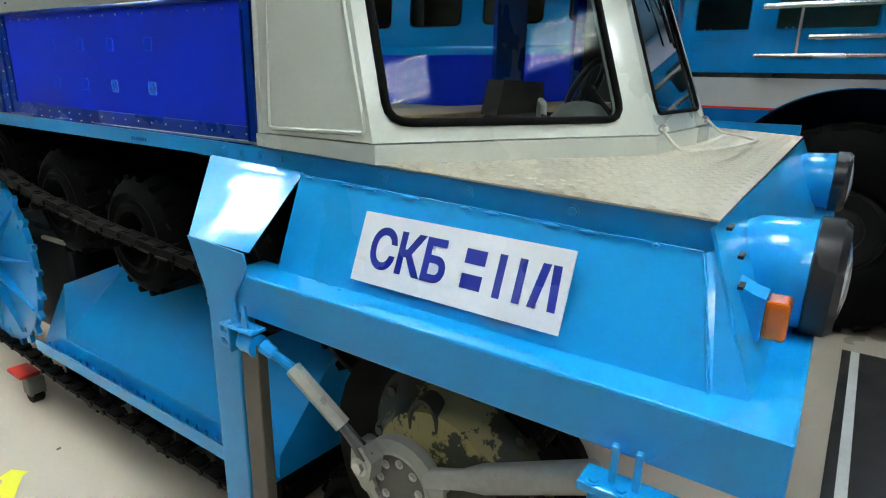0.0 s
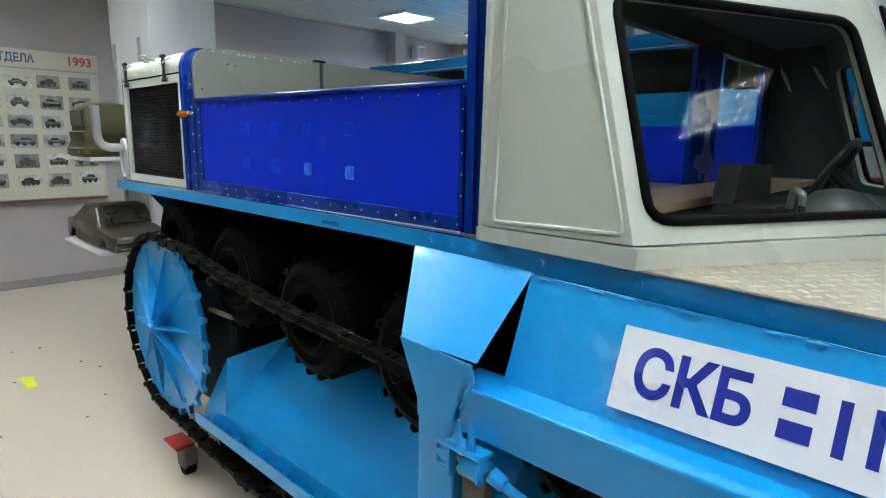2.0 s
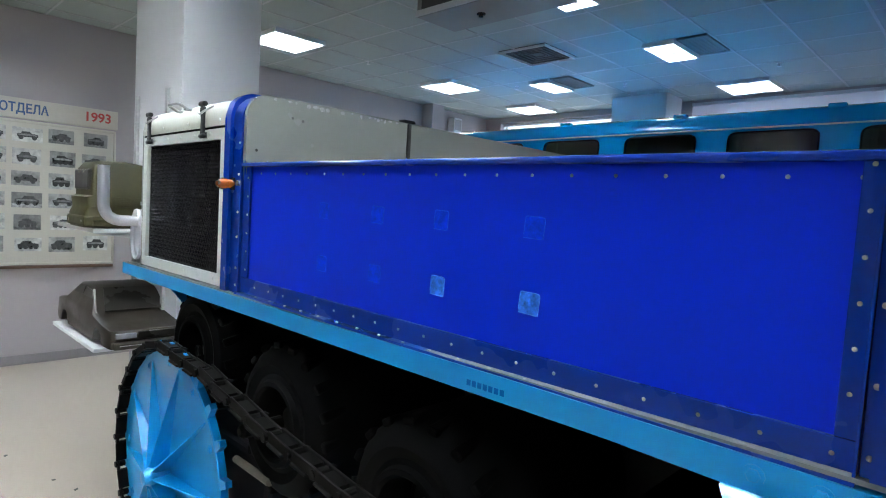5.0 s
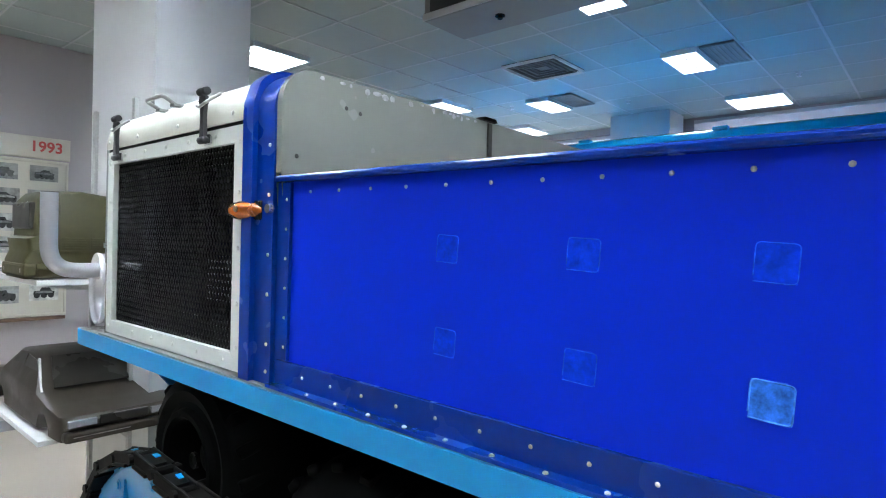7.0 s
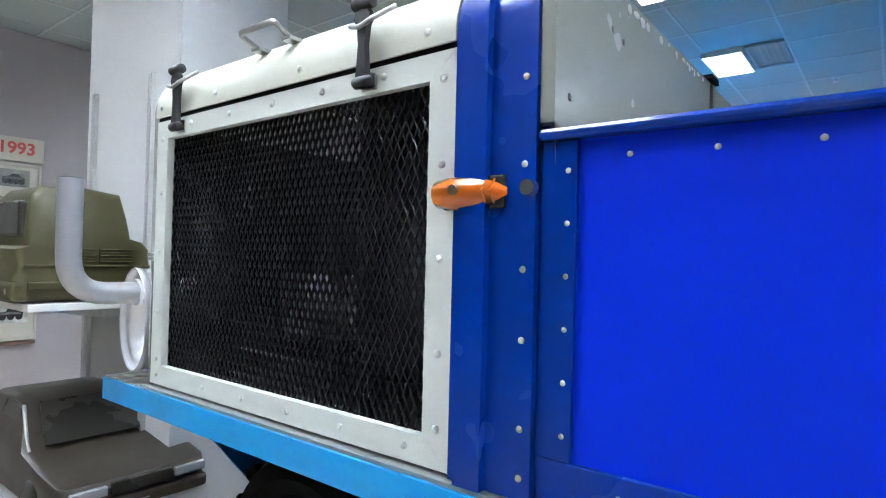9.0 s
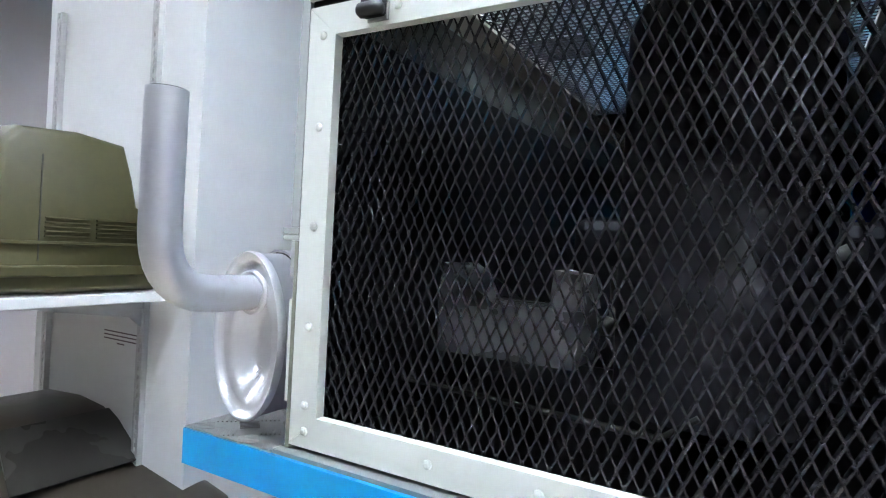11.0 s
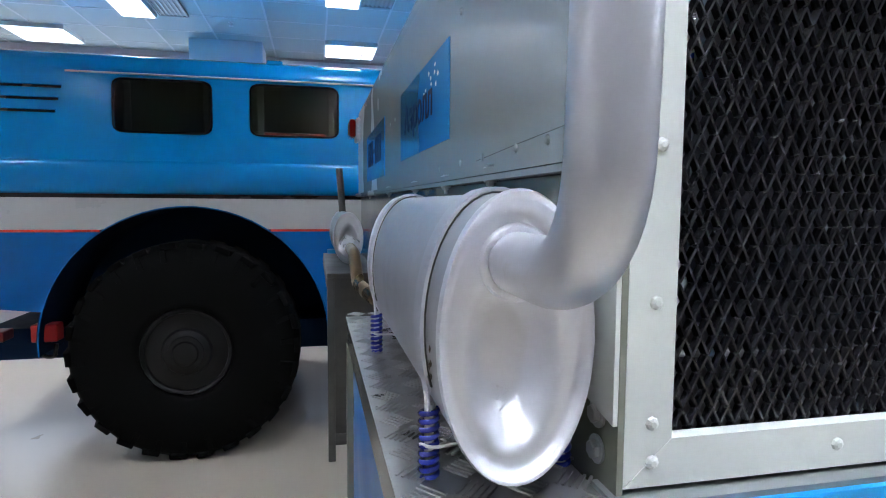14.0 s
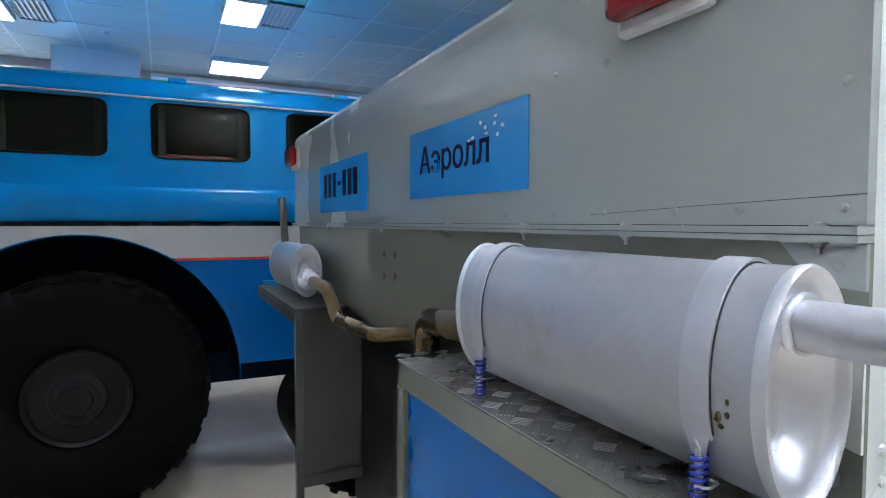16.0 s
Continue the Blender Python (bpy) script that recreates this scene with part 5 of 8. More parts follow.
def rear_end():
    """The flat grey tail with labels, lamps, mufflers and the tread step."""
    shape = [(0.0, 1.789), (0.0, 2.080)] + [(0.085 - 0.085 * math.cos(a), 2.080 + 0.070 * math.sin(a)) for a in np.linspace(0, math.pi / 2, 9)[1:]]
    upper = part("tail_panel", prism(bmesh.new(), shape + [(2.56, 2.150), (2.56, 1.789)], "x", -0.014, -0.001), BODY_GREY, AT, "glossy grey tail panel with rivets")
    prof = [(-0.014, 2.150), (-0.010, 2.185), (0.006, 2.205), (0.03, 2.21), (0.03, 2.18), (-0.001, 2.150)]
    part("tail_edge", prism(bmesh.new(), prof, "y", 0.42, 2.56), BODY_GREY, upper)
    part("flange", slab(-0.028, -0.001, 0.0, 2.56, 1.7805, 1.7880), BODY_GREY, AT)
    part("lower_flange", slab(-0.027, -0.001, 0.0, 2.56, 1.773, 1.7795), BODY_GREY, AT)
    part("lower_tail", slab(-0.006, -0.0005, 0.0, 2.50, 1.49, 1.772), HULL_GREY, AT, "olive-grey lower tail plate")
    # added dark sheet in place of the shade inside the tail
    part("tail_shade_sheet", slab(0.0165, 0.020, 0.03, 2.50, 1.527, 2.05), DARK_AND_SHADE, AT)
    part("corner_gusset", prism(bmesh.new(), [(0.0, 1.728), (0.0, 1.7725), (0.085, 1.7725), (0.066, 1.752), (0.050, 1.738), (0.030, 1.730)], "x", -0.012, -0.0065), BODY_GREY, AT)
    part("corner_strip", prism(bmesh.new(), [(0.0, 1.575), (0.0, 1.700), (0.050, 1.700), (0.050, 1.585)], "x", -0.0105, -0.0065), FRAME_GREY, AT)
    put("rivet", RIVET_GREY, upper, (-0.0122, 0.024, 1.750), "-x")
    for y, z in ((0.085, 1.640), (0.085, 1.612)):
        put("bolt", BOLT, upper, (-0.0065, y, z), "-x")
    part("tail_seam", tube(bmesh.new(), [(-0.0142, 0.0, 1.818), (-0.0142, 0.20, 1.811), (-0.0142, 0.38, 1.803)], 0.0004, 5), GASKET, upper, "fine overlap seam")
    for y in (0.04, 0.30, 0.55, 0.85, 1.3, 1.9):
        put("bolt", FLANGE_BOLT, upper, (-0.019, y, 1.788), "+z")
        put("bolt", FLANGE_NUT, upper, (-0.019, y, 1.773), "-z")
    for y, z in ((0.02, 2.04), (0.02, 1.924), (0.02, 1.806), (0.13, 1.806), (0.22, 1.806), (0.35, 1.806), (0.47, 1.806), (0.62, 1.806), (0.35, 2.02), (0.47, 2.03), (0.16, 2.085), (1.2, 1.97), (1.3, 1.97)):
        put("rivet", RIVET_GREY, upper, (-0.0142, y, z), "-x")
    for y, z in ((0.03, 1.58), (0.03, 1.70)):
        put("rivet", RIVET_GREY, upper, (-0.0065, y, z), "-x")
    hole = mesh_of("bolt_hole", lathe(bmesh.new(), [(0.0105, -0.001), (0.0105, 0.0015), (0.007, 0.002), (0.005, 0.0006)], (0, 0, 0), "z", 10), GASKET)
    for y, z in ((1.22, 1.70), (1.31, 1.698), (1.22, 1.637), (1.31, 1.632)):
        put("bolt_hole", hole, upper, (-0.0065, y, z), "-x")
    # labels: letters run towards -y
    sign = part("label", slab(-0.0165, -0.0142, 0.545, 1.085, 1.850, 2.014), SIGN_BLUE, upper, "light-blue label with dark lettering")
    face = Matrix(((0, 0, -1, -0.0168), (-1, 0, 0, 0), (0, 1, 0, 0), (0, 0, 0, 1)))
    lettering("word", "Аэролл", 0.088, Matrix.Translation((0, 1.020, 1.910)) @ face, SIGN_INK, sign, 0.0008, 0.34, 0.0008)
    tear = random.Random(17)
    for k in range(9):
        y, z = tear.uniform(0.565, 0.80), 2.012 - tear.uniform(0.008, 0.055)
        ring = [(y + tear.uniform(0.002, 0.010) * math.cos(a), z + tear.uniform(0.002, 0.006) * math.sin(a)) for a in np.linspace(0, 2 * math.pi, 7)[:-1]]
        part("paper_tear", prism(bmesh.new(), ring, "x", -0.0169, -0.0166), PLATE_WHITE, sign, "white torn spot" if k == 0 else "")
    sign = part("label", slab(-0.0165, -0.0142, 1.435, 2.05, 1.830, 2.012), SIGN_BLUE, upper, "light-blue label with dark marks")
    for k in range(7):
        y, gap = 1.975 - 0.066 * k, k == 3
        part("letter_bar", slab(-0.0175, -0.0162, y - 0.040, y, 1.885 if not gap else 1.925, 1.975 if not gap else 1.94), SIGN_INK, sign)
    for y0 in (0.160, 2.40):
        lamp = part("tail_lamp", slab(-0.035, -0.0143, y0, y0 + 0.15, 2.036, 2.146, 0.010), PLATE_WHITE, upper, "white-based tail lamp")
        part("lamp_lens", slab(-0.068, -0.034, y0 + 0.008, y0 + 0.142, 2.052, 2.140, 0.014), RUBY, lamp, "red lens")
    # step
    step = part("step", slab(-0.170, -0.0065, 0.031, 0.775, 1.462, 1.5120, 0.002), HULL_GREY, AT, "grey steel step edge")
    part("step_plate", slab(-0.172, -0.013, -0.017, 0.772, 1.5143, 1.5165), STEP_ALU, step, "five-bar tread plate")
    bm = bmesh.new()
    for i in range(4):
        for j in range(21):
            cx, cy = -0.150 + 0.042 * i, -0.004 + 0.040 * j
            a = radians(40 if (i + j) % 2 else -40)
            turn = Matrix.Rotation(a, 3, "Z")
            for k in range(5):
                c = Vector((cx, cy, 0)) + turn @ Vector(((k - 2) * 0.0058, 0, 0))
                if -0.165 < c.x < -0.011:
                    box(bm, c.x - 0.0012, c.x + 0.0012, c.y - 0.013, c.y + 0.013, 1.5160, 1.5180, turn=turn)
    part("tread_pattern", bm, STEP_ALU, step, kind="stuff")
    part("step_panel", prism(bmesh.new(), [(0.12, 1.4618), (0.745, 1.4618), (0.745, 1.0), (0.50, 1.0)], "x", -0.160, -0.150), STEP_SHADE_BLUE, step, "blue panel below the step")
    part("step_post", slab(-0.172, -0.145, 0.745, 0.777, 0.95, 1.4618, 0.002), HULL_GREY, step)

    # far bracket
    far = part("far_bracket", slab(-0.19, 0.09, 1.70, 2.56, 1.476, 1.492, 0.002), DARK_STEEL, AT, "dark grey steel bracket carrying the second muffler")
    part("side_sheet", slab(-0.165, 0.09, 1.715, 1.722, 0.90, 1.475), DARK_STEEL, far)
    for x in (-0.19, 0.06):
        part("leg", slab(x, x + 0.026, 1.698, 1.725, 0.80, 1.476, 0.002), DARK_STEEL, far)
    part("foot_bar", slab(-0.165, 0.06, 1.70, 1.73, 0.86, 0.90, 0.003), DARK_STEEL, far)
    part("edge_bar", slab(-0.192, -0.168, 1.70, 2.56, 1.44, 1.476, 0.002), DARK_STEEL, far)


rear_end()


def muffler(y0, y1, c, sx, sz, name, label):
    """An oval muffler lying across the vehicle, with rolled rims and dished ends."""
    body = part(name, lathe(bmesh.new(), [(0.985, y0 + 0.012), (0.985, y1 - 0.012)], (c[0], 0, c[1]), "y", 56, sx, sz, False), ALU_PAINT, AT, label, smooth=50)
    for y, d in ((y0, 1), (y1, -1)):
        rim = [(0.955, y + d * 0.020), (1.0, y + d * 0.012), (1.012, y + d * 0.004), (0.995, y), (0.965, y + d * 0.001), (0.945, y + d * 0.006)]
        bm = lathe(bmesh.new(), rim, (c[0], 0, c[1]), "y", 56, sx, sz, False)
        part("rolled_rim", bm, ALU_LIT, body, smooth=60)
        # the end sheet: a shallow step inside the rim and a long pressed hollow below the pipe
        bm, rows = bmesh.new(), []
        for i in range(25):
            f = 0.955 * (1 - i / 24) + 0.004
            ring = []
            for k in range(56):
                a = 2 * math.pi * k / 56
                px, pz = f * math.cos(a), f * math.sin(a)
                q = min(1.0, max(0.0, (math.hypot(px / 0.66, (pz + 0.13) / 0.74) - 0.45) / 0.55))
                hollow = 1.0 - q * q * (3 - 2 * q)
                step = min(1.0, (0.959 - f) / 0.07)
                ring.append(bm.verts.new((c[0] + sx * px, y + d * (0.004 + 0.007 * step + 0.030 * hollow), c[1] + sz * pz)))
            rows.append(ring)
        for p, q in zip(rows, rows[1:]):
            for k in range(56):
                bm.faces.new((p[k], p[(k + 1) % 56], q[(k + 1) % 56], q[k]))
        bm.faces.new(rows[-1])
        part("end_cap", bm, ALU_LIT, body, "dished end cap, silver brightened as if lit from the front", smooth=80)
    return body


STRAP = mat("dull_strap_metal", (0.60, 0.60, 0.64), 0.40, metal=0.75, var=0.06, coarse=12, wave=0.12)


def coil(bm, c, r, z0, z1, turns, wire):
    n = turns * 10
    return tube(bm, [(c[0] + r * math.cos(2 * math.pi * k / 10), c[1] + r * math.sin(2 * math.pi * k / 10), z0 + (z1 - z0) * k / n) for k in range(n + 1)], wire, 6)


def exhausts():
    c, sx, sz = (-0.087, 1.645), 0.060, 0.110
    m1 = muffler(0.0, 0.565, c, sx, sz, "muffler", "silver-painted oval muffler on the rear step")
    for y in (0.070, 0.49):
        ring = [(c[0] + (sx + 0.0016) * math.cos(a), c[1] + (sz + 0.0016) * math.sin(a)) for a in np.linspace(radians(-28), radians(208), 30)]
        band = part("strap", strip(bmesh.new(), ring, "y", y - 0.016, y + 0.016, -0.0022), STRAP, m1, "thin metal strap", smooth=50)
        # added dark strip, a little wider than the strap, imitates its shadow line
        shadow_path = [(c[0] + (sx * 0.985 + 0.0004) * math.cos(a), c[1] + (sz * 0.985 + 0.0004) * math.sin(a)) for a in np.linspace(radians(-26), radians(206), 30)]
        part("strap_shadow", strip(bmesh.new(), shadow_path, "y", y - 0.0167, y + 0.0167, -0.0014), GASKET, band, "dark strip that stands for the shadow line along the strap", smooth=50)
        part("strap_wire", tube(bmesh.new(), [(c[0] + (sx + 0.002) * math.cos(a), y - 0.014, c[1] + (sz + 0.002) * math.sin(a)) for a in np.linspace(radians(-20), radians(200), 24)], 0.0018, 6), WIRE, band)
        for x, side in ((c[0] - sx + 0.007, -1), (c[0] + sx + 0.006, 1)):
            part("spring", coil(bmesh.new(), (x, y), 0.0074, 1.512, 1.574, 9, 0.0025), SPRING_BLUE, band, "blue coil spring", smooth=60)
            part("spring_core", tube(bmesh.new(), [(x, y, 1.510), (x, y, 1.578)], 0.004, 8), WIRE, band)
            ex, ez = c[0] + side * (sx + 0.0016) * math.cos(radians(24)), c[1] - (sz + 0.0016) * math.sin(radians(24))
            part("strap_end", plate(bmesh.new(), [(ex, y - 0.0155, ez), (ex, y + 0.0155, ez), (x, y + 0.008, 1.574), (x, y - 0.008, 1.574)], 0.0016), STRAP, band, "tapered end of the strap")
            part("hook_wire", tube(bmesh.new(), bend([(x, y, 1.572), (x + 0.003 * side, y - 0.003, 1.580), (x + 0.003 * side, y + 0.002, 1.588)], 0.004), 0.0016, 6), WIRE, band)
            part("tie_wire", tube(bmesh.new(), bend([(x + side * 0.008, y - 0.002, 1.545), (x, y - 0.012, 1.545), (x - side * 0.022, y - 0.004, 1.543), (x - side * 0.045, y + 0.03, 1.53)], 0.008), 0.0016, 6), WIRE, band)
    path = bend([(c[0], 0.02, 1.702), (c[0] - 0.001, -0.125, 1.702), (c[0] + 0.002, -0.127, 1.932)], 0.078, 10)
    chip = random.Random(5)
    for k in range(5):
        a, y = radians(chip.uniform(186, 200)), 0.044 + chip.uniform(-0.012, 0.007)
        at = Vector((c[0] + (sx * 0.985 + 0.0006) * math.cos(a), y, c[1] + (sz * 0.985 + 0.0006) * math.sin(a)))
        part("rust_spot", lathe(bmesh.new(), [(0.0008, -0.0008), (chip.uniform(0.0015, 0.004), -0.0003), (0.001, 0.0004)], at, "x", 7, 1.0, chip.uniform(0.6, 1.6)), RUST_PIPE, m1, "small rust spot" if k == 0 else "")
    pipe = part("exhaust_pipe", tube(bmesh.new(), path, 0.0228, 24), PIPE_ALU, m1, "silver-painted bent exhaust pipe with scorched elbow", smooth=50)
    part("weld", tube(bmesh.new(), [(c[0] + 0.0255 * math.cos(a), 0.008 + 0.001 * math.sin(5 * a), 1.702 + 0.0255 * math.sin(a)) for a in np.linspace(0, 2 * math.pi, 25)[:-1]], 0.004, 6, True), ALU_LIT, pipe, "lumpy weld bead", smooth=60)
    part("pipe_mouth", lathe(bmesh.new(), [(0.0205, 1.9322), (0.0205, 1.9328)], (c[0] + 0.002, -0.127, 0), "z", 20), BLACK, pipe)
    part("weld_mark", tube(bmesh.new(), [(-0.094, 0.0305, 1.603), (-0.084, 0.0305, 1.600), (-0.094, 0.0295, 1.592), (-0.086, 0.0285, 1.590), (-0.092, 0.0275, 1.584)], 0.0008, 5), ALU_LIT, m1)
    for y, z in ((0.03, 1.575), (0.03, 1.545)):
        put("bolt", BOLT, m1, (-0.007, y, z), "-x")
    # the far muffler and the scorched pipes between them
    m2 = muffler(1.90, 2.42, (-0.103, 1.607), 0.058, 0.100, "muffler", "small dull silver muffler at the far corner")
    part("outlet", tube(bmesh.new(), [(-0.105, 2.33, 1.70), (-0.118, 2.34, 1.90)], 0.016, 12), DARK_STEEL, m2)
    part("scorched_pipe", tube(bmesh.new(), bend([(-0.10, 1.93, 1.575), (-0.10, 1.62, 1.570), (-0.095, 1.50, 1.480), (-0.07, 1.20, 1.480), (0.02, 1.10, 1.50)], 0.09, 8), 0.021, 14), RUST_PIPE, m2, "brown scorched exhaust pipe", smooth=60)
    crumple = random.Random(9)
    bm = lathe(bmesh.new(), [(0.022, 1.815), (0.031, 1.825), (0.028, 1.845), (0.036, 1.860), (0.033, 1.878), (0.042, 1.893), (0.030, 1.903)], (-0.10, 0, 1.575), "y", 14)
    for v in bm.verts:
        v.co += Vector([crumple.uniform(-0.004, 0.004) for _ in range(3)])
    part("foil_wrap", bm, ENGINE_SHINE, m2, "crumpled foil round the pipe joint")
    part("elbow", tube(bmesh.new(), bend([(-0.06, 0.56, 1.60), (-0.06, 0.80, 1.575), (-0.05, 0.90, 1.57), (-0.04, 0.92, 1.40)], 0.06, 8), 0.030, 16), RUST_PIPE, m1, "brown scorched elbow", smooth=60)


exhausts()


def marker_lamp():
    lamp = part("marker_lamp", slab(0.755, 0.845, -0.010, -0.003, 1.850, 1.890, 0.003), BLACK, AT, "orange side marker lamp")
    bm = bmesh.new()
    for x, s, w in ((0.742, 0.010, 0.5), (0.750, 0.018, 1), (0.778, 0.021, 1), (0.815, 0.017, 0.9), (0.838, 0.010, 0.7), (0.848, 0.004, 0.5)):
        [bm.verts.new((x, -0.008 - 0.022 * w * math.sin(a) * (s / 0.021), 1.870 + s * math.cos(a))) for a in np.linspace(0, math.pi, 8)]
    bm.verts.ensure_lookup_table()
    for i in range(5):
        for k in range(7):
            a = i * 8 + k
            bm.faces.new([bm.verts[j] for j in (a, a + 1, a + 9, a + 8)])
    bm.faces.new([bm.verts[k] for k in range(8)])
    bm.faces.new([bm.verts[40 + k] for k in range(8)])
    cap = part("amber_cap", bm, AMBER, lamp, smooth=50)
    part("lens_screw", lathe(bmesh.new(), [(0.0065, -0.0325), (0.0065, -0.0285), (0.002, -0.0285)], (0.786, 0, 1.872), "y", 10), RUST_PIPE, cap, "dull brown lens screw")
    for x in (0.822, 0.834):
        part("lens_rib", tube(bmesh.new(), [(x, -0.014, 1.884), (x, -0.024, 1.870), (x, -0.014, 1.856)], 0.0014, 5), AMBER, cap)
    part("cable_gland", lathe(bmesh.new(), [(0.009, -0.014), (0.010, -0.006), (0.010, -0.003)], (0.876, 0, 1.872), "y", 12), CHROME, lamp, "bright cable gland")


marker_lamp()

# ---- cab ----
# Outline of the cab shell, low and high; the side windows stand on slanted corner faces.
CAB_LO = [(2.622, -0.050), (3.04, -0.046), (3.487, 0.782), (3.507, 1.47), (3.10, 2.28), (2.622, 2.30)]
CAB_HI = [(2.632, -0.046), (2.83, 0.036), (3.215, 0.890), (3.225, 1.38), (2.90, 2.18), (2.632, 2.28)]
Z_LO, Z_HI = 1.555, 2.26


def on_face(i, u, v):
    """A point of cab face i: u along its foot, v from foot to head."""
    a, b = Vector((*CAB_LO[i], Z_LO)), Vector((*CAB_LO[i + 1], Z_LO))
    c, d = Vector((*CAB_HI[i], Z_HI)), Vector((*CAB_HI[i + 1], Z_HI))
    return a.lerp(b, u).lerp(c.lerp(d, u), v)


def rounded(us, r=0.06, n=5):
    """A four-cornered outline in u, v with rounded corners."""
    out = []
    for i, p in enumerate(us):
        a, b = Vector(us[i - 1]), Vector(us[(i + 1) % 4])
        p = Vector(p)
        q0, q1 = p + (a - p).normalized() * r, p + (b - p).normalized() * r
        out += [q0.lerp(p, s).lerp(p.lerp(q1, s), s) for s in np.linspace(0, 1, n)]
    return out


def windowed_face(i, corners, name, parent, r=0.07, sheet_glass=None):
    """A cab face with a rounded window, its rubber seal and its pane."""
    loop = rounded(corners, r)
    nrm = (on_face(i, 1, 0) - on_face(i, 0, 0)).cross(on_face(i, 0, 1) - on_face(i, 0, 0)).normalized()
    bm = bmesh.new()
    outer = []
    for p in loop:
        d = Vector(p) - Vector((0.5, 0.5))
        k = 0.5 / max(abs(d.x), abs(d.y), 1e-6)
        outer.append((0.5 + d.x * k, 0.5 + d.y * k))
    for c in ((0, 0), (1, 0), (1, 1), (0, 1)):
        j = min(range(len(outer)), key=lambda q: (outer[q][0] - c[0]) ** 2 + (outer[q][1] - c[1]) ** 2)
        outer[j] = c
    n = len(loop)
    rows = []
    for pts, off in ((outer, 0.0), (loop, 0.0), (loop, -0.025), (outer, -0.025)):
        rows.append([bm.verts.new(on_face(i, *p) + nrm * off) for p in pts])
    for a, b in zip(rows, rows[1:] + rows[:1]):
        for k in range(n):
            bm.faces.new((a[k], a[(k + 1) % n], b[(k + 1) % n], b[k]))
    face = part(name, bm, PALE_GREY, parent)
    trim, rows = bmesh.new(), []
    for pts, off in ((outer, -0.027), (loop, -0.027), (loop, -0.031), (outer, -0.031)):
        rows.append([trim.verts.new(on_face(i, *p) + nrm * off) for p in pts])
    for a, b in zip(rows, rows[1:] + rows[:1]):
        for k in range(n):
            trim.faces.new((a[k], a[(k + 1) % n], b[(k + 1) % n], b[k]))
    part("inner_trim", trim, CAB_LINING, face, "dark grey inner lining")
    part("window_seal", tube(bmesh.new(), [on_face(i, *p) + nrm * 0.002 for p in loop], 0.007 if sheet_glass else 0.0115, 8, True), RUBBER, face, "black rubber window seal", smooth=60)
    bm = bmesh.new()
    # the glass itself is flat, laid in the mean plane of its seal
    spots = [on_face(i, *p) for p in loop]
    mid = sum(spots, Vector()) / len(spots)
    (ua, va), (ub, vb) = corners[0], corners[2]
    flat = (on_face(i, ub, (va + vb) / 2) - on_face(i, ua, (va + vb) / 2)).cross(on_face(i, (ua + ub) / 2, vb) - on_face(i, (ua + ub) / 2, va)).normalized()
    spots = [p - flat * (p - mid).dot(flat) for p in spots]
    vs = [bm.verts.new(p - flat * 0.004) for p in spots]
    ws = [bm.verts.new(p - flat * 0.008) for p in spots]
    bm.faces.new(vs)
    bm.faces.new(ws)
    for k in range(n):
        bm.faces.new((vs[k], vs[(k + 1) % n], ws[(k + 1) % n], ws[k]))
    pane = part("window_pane", bm, sheet_glass or CAB_GLASS, face, "slightly tinted cab glass")
    pane.visible_shadow = False
    return face


